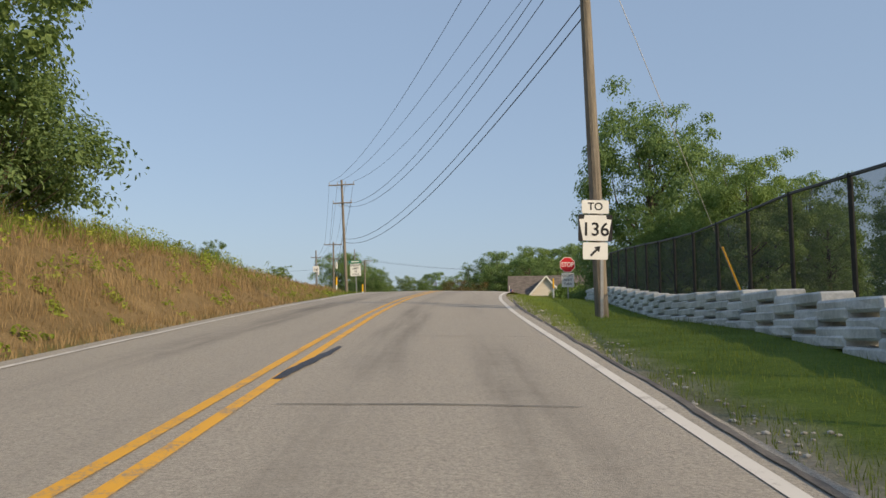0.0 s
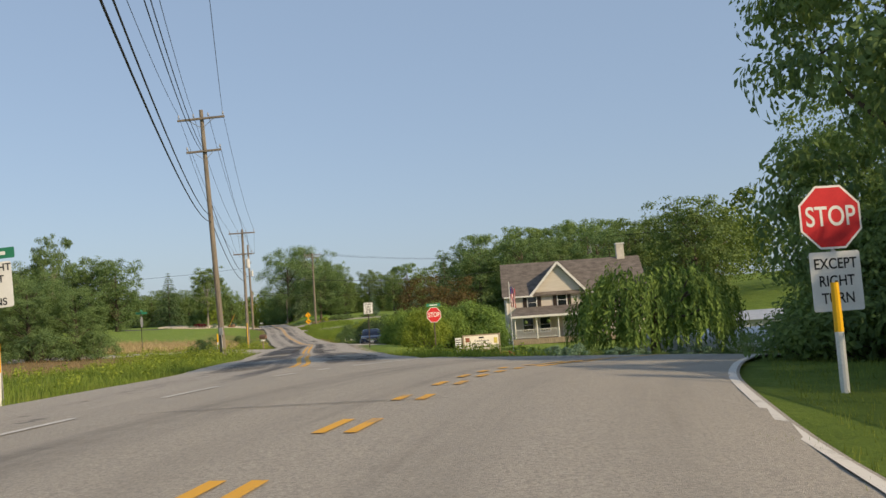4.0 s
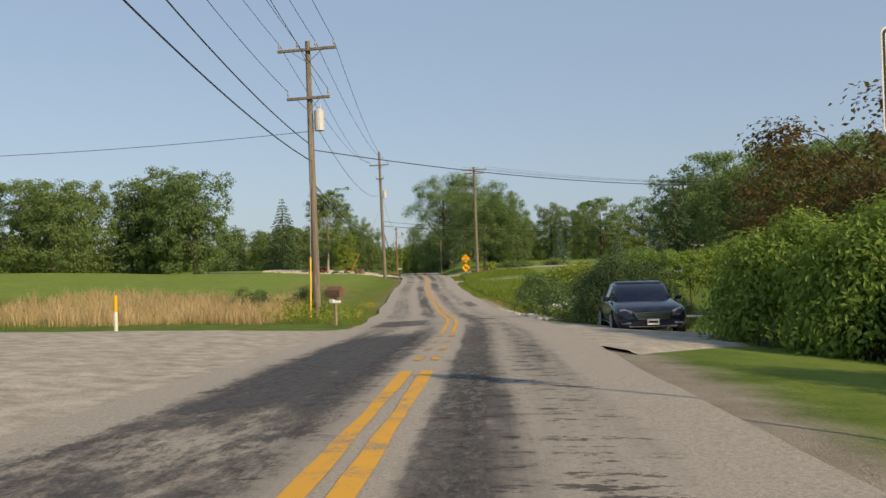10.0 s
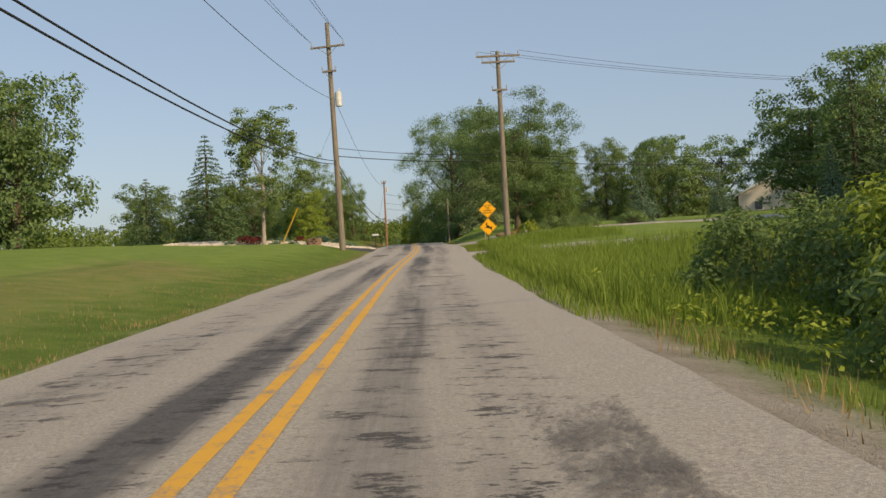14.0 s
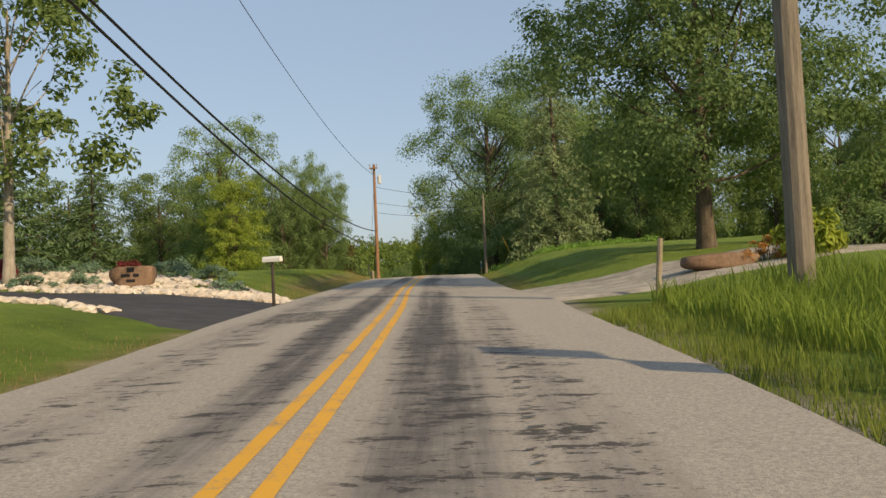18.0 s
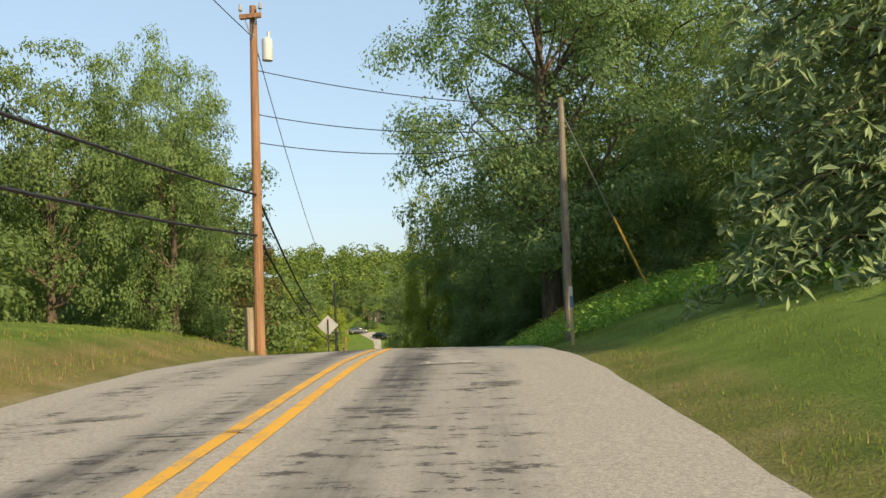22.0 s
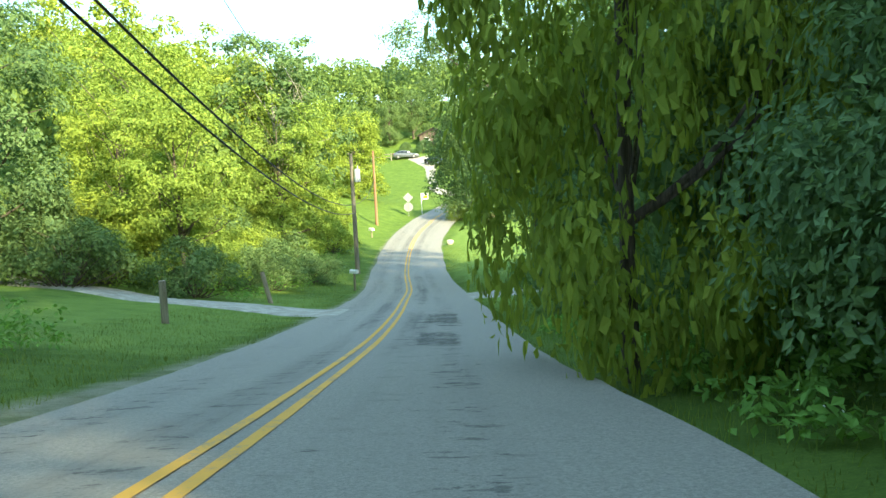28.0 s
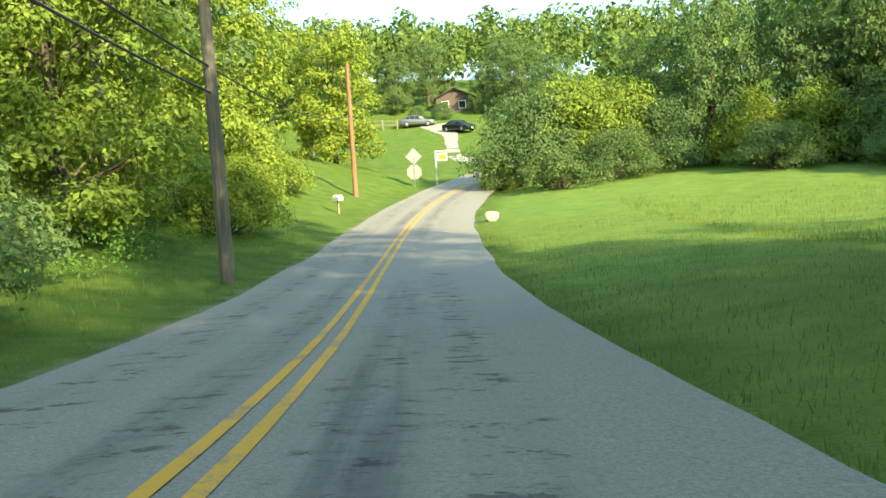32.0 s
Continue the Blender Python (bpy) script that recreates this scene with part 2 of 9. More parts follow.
def worn_paint(name, col, under, wear=0.5):
    """Road paint, worn through to the asphalt in spots."""
    m, nd, lk, b = nodes_of(name)
    pos = nd.new("ShaderNodeNewGeometry").outputs["Position"]
    n1, n2 = noise_at(nd, lk, pos, 2.2, 5, 0.7), noise_at(nd, lk, pos, 35.0, 3, 0.8)
    f = calc(nd, lk, "ADD", calc(nd, lk, "MULTIPLY", n1, 0.6), calc(nd, lk, "MULTIPLY", n2, 0.4))
    w = ramp(nd, lk, f, [(wear, (0, 0, 0)), (wear + 0.12, (1, 1, 1))])
    tint = mix(nd, lk, n1, col, tuple(0.88 * v for v in col))
    lk.new(mix(nd, lk, w, tint, under), b.inputs["Base Color"])
    b.inputs["Roughness"].default_value = 0.75
    return m


GROUND = ground_material()
MAIN_ASPHALT = road_material("main_road_asphalt", (0.34, 0.315, 0.272), (0.15, 0.14, 0.125), [(0.95, 0.4, 0.35), (2.3, 0.4, 0.25), (-1.9, 0.5, 0.42), (-0.5, 0.3, 0.25)], 0.2, 0.12)
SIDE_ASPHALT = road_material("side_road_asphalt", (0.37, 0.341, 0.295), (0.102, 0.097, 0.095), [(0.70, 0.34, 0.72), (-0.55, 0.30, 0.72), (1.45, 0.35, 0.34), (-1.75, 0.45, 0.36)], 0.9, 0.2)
DARK_ASPHALT = surface("fresh_dark_asphalt", (0.035, 0.034, 0.036), (0.075, 0.072, 0.07), 1.5, 0.8, fine=50, world_space=True)
TAR = surface("tar_seal", (0.018, 0.017, 0.018), (0.045, 0.042, 0.04), 2.5, 0.55, fine=30, world_space=True, spec=0.4)
WORN_TAR = surface("worn_tar_patch", (0.05, 0.047, 0.045), (0.16, 0.148, 0.13), 1.7, 0.75, fine=26, world_space=True)
GRAVEL = surface("pale_gravel", (0.24, 0.215, 0.175), (0.50, 0.46, 0.39), 2.5, 0.9, fine=24, grain=0.05, world_space=True)
YELLOW_PAINT = worn_paint("yellow_line_paint", (0.70, 0.36, 0.030), (0.24, 0.21, 0.17), 0.52)
RAGGED_YELLOW = worn_paint("ragged_yellow_paint", (0.66, 0.34, 0.030), (0.24, 0.21, 0.17), 0.44)
WHITE_PAINT = worn_paint("white_line_paint", (0.62, 0.60, 0.55), (0.25, 0.23, 0.20), 0.54)
POLE_WOOD = surface("weathered_pole_wood", (0.115, 0.098, 0.078), (0.265, 0.228, 0.180), 2.0, 0.85, fine=18, stretch=(6, 6, 0.5))
# paler copy of POLE_WOOD, for p9 and the rail fence
PALE_POLE_WOOD = surface("paler_pole_wood", (0.20, 0.165, 0.12), (0.38, 0.325, 0.25), 2.0, 0.85, fine=18, stretch=(6, 6, 0.5))
RED_POLE_WOOD = surface("treated_red_pole_wood", (0.20, 0.10, 0.055), (0.36, 0.205, 0.12), 2.0, 0.85, fine=18, stretch=(6, 6, 0.5))
GREY_STEEL = surface("galvanised_steel", (0.30, 0.30, 0.30), (0.44, 0.44, 0.43), 6, 0.45, 0.7, 0.004)
DARK_STEEL = surface("dark_sign_post_steel", (0.05, 0.045, 0.04), (0.11, 0.09, 0.07), 8, 0.6, 0.4, 0.004)
WIRE = surface("wire_black", (0.012, 0.012, 0.014), (0.03, 0.03, 0.032), 5, 0.6, grain=0)
INSULATOR = surface("insulator_grey", (0.22, 0.23, 0.25), (0.36, 0.37, 0.38), 9, 0.25, grain=0)
TRANSFORMER = surface("transformer_grey_paint", (0.46, 0.47, 0.46), (0.60, 0.61, 0.60), 4, 0.4, grain=0.004)
BARK = surface("bark", (0.055, 0.042, 0.03), (0.17, 0.135, 0.10), 3, 0.95, fine=14, grain=0.06, stretch=(3, 3, 0.7))
DEAD_WOOD = surface("grey_dead_wood", (0.11, 0.095, 0.08), (0.25, 0.22, 0.185), 3, 0.95, fine=14, grain=0.04, stretch=(3, 3, 0.7))
PALE_BARK = surface("pale_bark", (0.22, 0.19, 0.15), (0.42, 0.38, 0.32), 3, 0.9, fine=14, grain=0.04, stretch=(3, 3, 0.7))
LEAF_MID = leaf_material("leaves_mid_green", (0.046, 0.083, 0.037), (0.144, 0.207, 0.083), (1.15, 1.04, 0.82))
LEAF_DARK = leaf_material("leaves_dark_green", (0.060, 0.107, 0.053), (0.163, 0.235, 0.098), (1.2, 1.1, 0.8))
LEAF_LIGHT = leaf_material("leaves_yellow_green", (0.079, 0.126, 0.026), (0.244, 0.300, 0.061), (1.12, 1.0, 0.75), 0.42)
LEAF_SUMAC = leaf_material("leaves_fresh_green", (0.062, 0.117, 0.034), (0.195, 0.280, 0.078), (1.12, 1.04, 0.8), 0.42)
LEAF_HEDGE = leaf_material("leaves_dark_hedge", (0.021, 0.041, 0.019), (0.068, 0.105, 0.045), None, 0.25)
LEAF_RUST = leaf_material("leaves_bronze", (0.048, 0.040, 0.020), (0.125, 0.098, 0.045), (1.2, 1.0, 0.8))
NEEDLE_BLUE = leaf_material("needles_blue_green", (0.038, 0.079, 0.045), (0.149, 0.219, 0.149), None, 0.12)
NEEDLE_DARK = leaf_material("needles_dark_green", (0.032, 0.062, 0.030), (0.095, 0.145, 0.062), None, 0.12)
NEEDLE_OLIVE = leaf_material("needles_olive", (0.056, 0.092, 0.043), (0.206, 0.252, 0.123), None, 0.15)
GRASS_GREEN = leaf_material("grass_blades_green", (0.052, 0.078, 0.016), (0.180, 0.220, 0.050), None, 0.4, clump=0.4)
GRASS_LUSH = leaf_material("grass_blades_lush", (0.056, 0.094, 0.018), (0.180, 0.240, 0.048), None, 0.4, clump=0.3)
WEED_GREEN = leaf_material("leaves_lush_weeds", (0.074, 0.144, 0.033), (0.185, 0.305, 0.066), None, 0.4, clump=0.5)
GRASS_PALE = leaf_material("grass_blades_straw", (0.208, 0.152, 0.080), (0.416, 0.328, 0.200), None, 0.35, clump=0.5)
GRASS_DRY = leaf_material("grass_blades_dry", (0.104, 0.068, 0.034), (0.288, 0.212, 0.116), None, 0.35, clump=0.5)
FLOWER_WHITE = leaf_material("white_flower_heads", (0.400, 0.400, 0.360), (0.600, 0.600, 0.560), None, 0.3)
FLOWER_YELLOW = leaf_material("yellow_flower_heads", (0.360, 0.224, 0.016), (0.560, 0.384, 0.032), None, 0.3)

# ---- the road line and the shape of the ground ----
CENTRE_Y = [-400, -60, 0, 17, 28, 36, 46, 59, 69, 77, 85, 96, 107, 116.5, 128, 162, 182, 192, 202, 212, 221.5, 231.6, 240.5, 257, 283, 297.5, 307, 317, 332, 345, 356, 366, 375, 383, 391, 399, 406, 940]
CENTRE_X = [-5, -2.0, -1.65, -1.6, -1.35, -1.0, -0.8, -1.2, -2.45, -3.4, -4.55, -5.85, -7.15, -8.45, -10.7, -17.65, -21.33, -23.4, -25.75, -27.9, -29.85, -32.0, -34.3, -39.2, -47.5, -52.1, -55.3, -58.65, -64.15, -68.5, -71.7, -73.8, -74.9, -74.9, -73.4, -70, -64, 100]
ROAD_Y = [-400, -60, 0, 12.7, 23.8, 33, 43.4, 47, 50.5, 54.5, 63, 71.7, 81.3, 91.5, 101.7, 112.6, 123.7, 129, 140, 152, 163.5, 174, 183.5, 193, 203, 213, 222.5, 227.2, 231.7, 236, 240, 244.3, 248.5, 252.9, 257.4, 268, 279.2, 289, 299, 313.6, 322, 331, 341, 351, 361, 371, 381, 393, 406, 480, 940]
ROAD_Z = [-9, -2.6, 0.4, 1.29, 2.07, 2.7, 3.38, 3.47, 3.5, 3.47, 3.34, 3.23, 3.07, 3.02, 2.98, 2.89, 2.78, 2.76, 2.95, 3.28, 3.63, 4.0, 4.39, 4.76, 5.02, 5.31, 5.56, 5.61, 5.5, 5.27, 4.92, 4.46, 3.93, 3.3, 2.55, 0.6, -1.65, -3.4, -4.9, -6.98, -7.95, -8.65, -9.0, -9.1, -8.95, -8.6, -8.0, -7.1, -6.0, 6, 22]


def smooth_curve(xs, ys):
    """A smooth curve through the knots, monotone between them."""
    xs, ys = np.array(xs, float), np.array(ys, float)
    h, d = np.diff(xs), np.diff(ys) / np.diff(xs)
    m = np.zeros_like(xs)
    m[1:-1] = np.where(d[:-1] * d[1:] > 0, 3 * (h[:-1] + h[1:]) / ((2 * h[1:] + h[:-1]) / np.where(d[:-1] == 0, 1, d[:-1]) + (h[1:] + 2 * h[:-1]) / np.where(d[1:] == 0, 1, d[1:])), 0)
    m[0], m[-1] = d[0], d[-1]

    def f(x):
        x = np.clip(np.asarray(x, float), xs[0], xs[-1])
        i = np.clip(np.searchsorted(xs, x) - 1, 0, len(h) - 1)
        t = (x - xs[i]) / h[i]
        return (1 + 2 * t) * (1 - t) ** 2 * ys[i] + t * (1 - t) ** 2 * h[i] * m[i] + t * t * (3 - 2 * t) * ys[i + 1] + t * t * (t - 1) * h[i] * m[i + 1]
    return f


centre_x, road_z = smooth_curve(CENTRE_Y, CENTRE_X), smooth_curve(ROAD_Y, ROAD_Z)
HALF_L = smooth_curve([-400, 0, 40, 62, 72, 90, 130, 200, 240, 290, 940], [3.45, 3.45, 3.4, 3.1, 3.0, 2.9, 2.8, 2.7, 2.7, 2.6, 2.7])
HALF_R = smooth_curve([-400, 0, 40, 62, 75, 90, 130, 200, 240, 290, 940], [3.4, 3.4, 3.4, 2.9, 2.7, 2.6, 2.7, 2.8, 2.85, 2.85, 2.8])
CROWN = 0.018


def across(x, y):
    """Metres from the road's middle line, to the right."""
    slope = (centre_x(np.asarray(y) + 1.0) - centre_x(np.asarray(y) - 1.0)) / 2.0
    return (x - centre_x(y)) / np.sqrt(1 + slope ** 2)


def road_point(u, y):
    """Place on the road at u metres from its middle line."""
    slope = (centre_x(np.asarray(y) + 1.0) - centre_x(np.asarray(y) - 1.0)) / 2.0
    k = 1 / np.sqrt(1 + slope ** 2)
    return centre_x(y) + u * k, y - u * slope * k, road_z(y) + 0.03 - CROWN * np.abs(u)


# heights over the road at these distances from its edge, station by station
AWAY = [0, 1, 2, 3.5, 6, 10, 18, 35, 70, 140, 300]
LEFT = {
    -400: [-.1, 0, .5, 1.0, 1.6, 2.2, 3, 4, 5, 6, 8],
    0: [-.1, 0, .5, 1.2, 2.0, 2.6, 3, 3.4, 4, 5, 8],
    21: [-.1, .1, .8, 1.7, 2.6, 3.0, 3.2, 3.2, 3, 3, 7],
    34: [-.1, .1, .5, 1.1, 1.8, 2.0, 1.9, 1.5, 1, 1.5, 6],
    47: [-.1, 0, .15, .35, .5, .5, .3, 0, 0, 1, 6],
    65: [-.1, -.15, -.15, -.1, 0, .05, 0, -.1, 0, 1, 6],
    97: [-.1, -.05, .05, .1, .1, .1, .2, .4, .8, 1.5, 6],
    122: [-.1, -.1, 0, .1, .2, .35, .7, 1.4, 2.2, 2.5, 6],
    154: [-.1, -.1, .05, .25, .6, 1.0, 1.6, 2.8, 3.5, 3.0, 6],
    188: [-.1, 0, .3, .65, .9, 1.1, 1.4, 1.9, 2.2, 2, 5],
    197: [-.1, .05, .12, .22, .32, .45, .8, 1.6, 1.9, 1.5, 4.5],
    202: [-.1, .1, .3, .45, .55, .75, 1.25, 1.7, 1.7, 1.2, 4],
    207: [-.1, .15, .6, .85, .95, 1.15, 1.45, 1.6, 1.6, 1, 4],
    229: [-.1, .25, .6, .75, .8, .8, .7, .2, -1, -3, 0],
    252: [-.12, 0, .15, .3, .5, .8, 1.0, 1.2, 1, -1, 2],
    286: [-.12, -.1, 0, .1, .2, .5, 1.2, 3, 6, 6, 9],
    321: [-.12, -.05, .05, .15, .5, 1.4, 3.5, 8, 14, 16, 18],
    367: [-.12, 0, .3, .8, 1.6, 3.0, 6, 11, 17, 20, 20],
    393: [-.12, -.05, 0, 0, .1, .2, .7, 2.2, 6, 12, 16],
    420: [-.12, 0, 0, 0, .1, .2, .3, .8, 3, 9, 14],
    480: [0, 0, 0, 0, 0, 0, 0, .5, 2, 6, 10],
    940: [0, 0, 0, 0, 0, 0, 0, 0, 0, 0, 0]}
RIGHT = {
    -400: [-.1, -.1, 0, 0, 0, 0, 0, 0, 0, 0, 5],
    0: [-.1, -.05, 0, .02, .02, 0, 0, 0, 0, 0, 6],
    14: [-.1, -.06, -.04, -.04, -.05, -.1, -.1, -.1, 0, 0, 7],
    26: [-.1, -.1, -.18, -.3, -.42, -.5, -.5, -.6, -.5, 0, 8],
    42: [-.1, -.12, -.25, -.4, -.55, -.65, -.8, -1, -1, 0, 9],
    58: [-.1, -.1, -.15, -.25, -.35, -.6, -1.2, -2.0, -2.0, 3, 16],
    70: [-.1, -.15, -.2, -.3, -.5, -.85, -1.6, -2.6, -2.4, 3, 18],
    88: [-.12, -.2, -.35, -.55, -.85, -1.15, -1.65, -2.7, -2.2, 4, 22],
    108: [-.1, -.1, -.12, -.2, -.5, -1.0, -1.5, -2.4, -1.0, 6, 22],
    122: [-.1, -.15, -.3, -.5, -.7, -.9, -1.3, -1.5, 0.4, 7, 22],
    130: [-.1, -.2, -.45, -.7, -.7, -.6, -.3, 0.5, 2, 9, 20],
    163: [-.1, -.15, -.4, -.5, -.3, 0, .4, 1.2, 3, 9, 18],
    176: [-.1, -.05, 0, 0, .1, .2, .3, .6, 1.6, 6, 15],
    186: [-.1, -.05, 0, .15, .4, .5, .5, .7, 1.4, 6, 14],
    198: [-.1, -.02, .1, .4, .7, .7, .6, .7, 1.4, 5, 13],
    206: [-.1, .1, .5, .85, .95, .95, .95, 1.0, 1.5, 5, 12],
    215: [-.1, .12, .6, .98, 1.05, 1.05, 1.05, 1.1, 1.6, 5, 12],
    228: [-.1, .1, .5, .95, 1.15, 1.25, 1.3, 1.5, 2, 4, 9],
    241: [-.1, .1, .45, 1.05, 1.8, 2.2, 2.4, 2.4, 2, 3, 8],
    260: [-.1, .15, .75, 1.7, 2.8, 3.4, 3.6, 3.2, 2, 3, 8],
    283: [-.1, 0, .2, .5, 1.0, 1.5, 1.8, 1.8, 1, 3, 9],
    305: [-.1, -.05, 0, .15, .4, .6, .8, .8, 1, 4, 12],
    320: [-.1, .05, .25, .5, .7, .8, .9, 1.0, 1.5, 5, 12],
    350: [-.1, 0, .1, .2, .3, .4, .6, 1.2, 3, 9, 16],
    385: [-.1, 0, .2, .4, .6, .8, 1.0, 1.5, 4, 10, 16],
    940: [0, 0, 0, 0, 0, 0, 0, 0, 0, 0, 0]}


def side_shape(table):
    stations = np.array(sorted(table), float)
    rows = np.array([table[k] for k in sorted(table)], float)
    columns = [smooth_curve(stations, rows[:, k]) for k in range(len(AWAY))]

    def f(y, d):
        d = np.clip(d, 0, AWAY[-1])
        grid = np.stack([c(y) for c in columns], -1)
        i = np.clip(np.searchsorted(AWAY, d, side="right") - 1, 0, len(AWAY) - 2)
        a = np.array(AWAY, float)
        t = (d - a[i]) / (a[i + 1] - a[i])
        t = t * t * (3 - 2 * t) * 0.5 + t * 0.5
        return np.take_along_axis(grid, i[..., None], -1)[..., 0] * (1 - t) + np.take_along_axis(grid, i[..., None] + 1, -1)[..., 0] * t
    return f


left_shape, right_shape = side_shape(LEFT), side_shape(RIGHT)


def soft_noise(x, y, size, seed):
    """Smooth random heights in -1..1."""
    out = np.zeros(np.broadcast(x, y).shape)
    rng = np.random.default_rng(seed)
    for k in range(7):
        a, p, f = rng.uniform(0, 6.28), rng.uniform(0, 6.28), rng.uniform(0.6, 1.7) / size
        out = out + np.sin((x * math.cos(a) + y * math.sin(a)) * f * 6.28 + p)
    return out / 4.5


def ground(x, y):
    """Height of the ground."""
    x, y = np.asarray(x, float), np.asarray(y, float)
    u = across(x, y)
    dl, dr = -u - HALF_L(y), u - HALF_R(y)
    z = road_z(y) - CROWN * np.minimum(np.abs(u), 4.5)
    d = np.maximum(dl, dr)
    side = np.where(u < 0, left_shape(y, np.maximum(dl, 0)), right_shape(y, np.maximum(dr, 0)))
    z = z + np.where(d > 0, side, -0.10)
    wild = np.clip((d - 1) / 8, 0, 1)
    z = z + wild * (0.05 * soft_noise(x, y, 6, 1) + 0.12 * soft_noise(x, y, 25, 2))
    far = np.clip((np.abs(u) - 150) / 400, 0, 1)
    return z + far * (10 * soft_noise(x, y, 420, 3) + 3 * soft_noise(x, y, 150, 4))


def gz(x, y):
    return float(ground(np.array(x), np.array(y)))


# ---- building helpers ----


def part(name, bm, material, parent=None, label="", smooth=False):
    """Links a bmesh as one mesh object under a thing."""
    me = bpy.data.meshes.new(name)
    bm.to_mesh(me)
    bm.free()
    me.materials.append(material)
    if smooth:
        me.shade_smooth()
    ob = new(name, me)
    if parent is not None:
        ob.parent = parent
    if label:
        ob["label"] = label
    return ob


def sheet(name, verts, faces, material, parent=None, label="", smooth=False, uv=None):
    """Links vertex and face arrays as one mesh object."""
    me = bpy.data.meshes.new(name)
    me.from_pydata([tuple(v) for v in verts] if not isinstance(verts, np.ndarray) else verts.tolist(), [], faces if isinstance(faces, list) else faces.tolist())
    me.materials.append(material)
    if uv is not None:
        lay = me.uv_layers.new(name="UVMap")
        idx = np.zeros(len(me.loops), np.int32)
        me.loops.foreach_get("vertex_index", idx)
        lay.data.foreach_set("uv", np.asarray(uv, float)[idx].ravel())
    if smooth:
        me.shade_smooth()
    me.update()
    ob = new(name, me)
    if parent is not None:
        ob.parent = parent
    if label:
        ob["label"] = label
    return ob


def empty(name, m, label, category, group="", kind=""):
    e = new(name)
    e.matrix_world = m
    return tagged(e, label, category, group, kind)


def add_box(bm, size, at=(0, 0, 0), m=None, bevel=0.0):
    """A box with its middle at `at`, bevelled."""
    r = bmesh.ops.create_cube(bm, size=1.0, matrix=(m or Matrix()) @ Matrix.Translation(at) @ Matrix.Diagonal((*size, 1)))
    if bevel:
        es = list({e for v in r["verts"] for e in v.link_edges})
        bmesh.ops.bevel(bm, geom=es, offset=bevel, segments=1, affect="EDGES")
    return bm


def box(size, at=(0, 0, 0), bevel=0.0):
    return add_box(bmesh.new(), size, at, None, bevel)


def add_rod(bm, a, b, r1, r2=None, sides=8):
    """A tapered rod from a to b."""
    a, b = Vector(a), Vector(b)
    d = b - a
    m = Matrix.Translation((a + b) / 2) @ d.to_track_quat("Z", "Y").to_matrix().to_4x4()
    bmesh.ops.create_cone(bm, cap_ends=True, segments=sides, radius1=r1, radius2=r1 if r2 is None else r2, depth=d.length, matrix=m)
    return bm


def rod(a, b, r1, r2=None, sides=8):
    return add_rod(bmesh.new(), a, b, r1, r2, sides)


def add_prism(bm, outline, depth, m=None):
    """A flat outline in x, z, given depth along y (from 0 to depth)."""
    front = [bm.verts.new((m or Matrix()) @ Vector((x, 0, z))) for x, z in outline]
    back = [bm.verts.new((m or Matrix()) @ Vector((x, depth, z))) for x, z in outline]
    bm.faces.new(front)
    bm.faces.new(back[::-1])
    n = len(outline)
    for i in range(n):
        bm.faces.new((front[i], back[i], back[(i + 1) % n], front[(i + 1) % n]))
    bmesh.ops.recalc_face_normals(bm, faces=bm.faces)
    return bm


def prism(outline, depth):
    return add_prism(bmesh.new(), outline, depth)


def tube_arrays(path, radius, sides=5):
    """Verts and faces of a round tube along a path; radius: a number or one for each point."""
    path = np.asarray(path, float)
    n = len(path)
    tang = np.gradient(path, axis=0)
    tang /= np.linalg.norm(tang, axis=1)[:, None] + 1e-9
    ref = np.where(np.abs(tang[:, 2:3]) > 0.9, np.array([[1.0, 0, 0]]), np.array([[0, 0, 1.0]]))
    s = np.cross(tang, ref)
    s /= np.linalg.norm(s, axis=1)[:, None] + 1e-9
    w = np.cross(s, tang)
    a = np.linspace(0, 2 * np.pi, sides, endpoint=False)
    r = np.broadcast_to(np.asarray(radius, float), (n,))[:, None, None]
    v = path[:, None] + r * (np.cos(a)[None, :, None] * s[:, None] + np.sin(a)[None, :, None] * w[:, None])
    i, j = np.meshgrid(np.arange(n - 1), np.arange(sides), indexing="ij")
    k = (j + 1) % sides
    f = np.stack([i * sides + j, i * sides + k, (i + 1) * sides + k, (i + 1) * sides + j], -1).reshape(-1, 4)
    return v.reshape(-1, 3), f


# ---- ground sheet ----


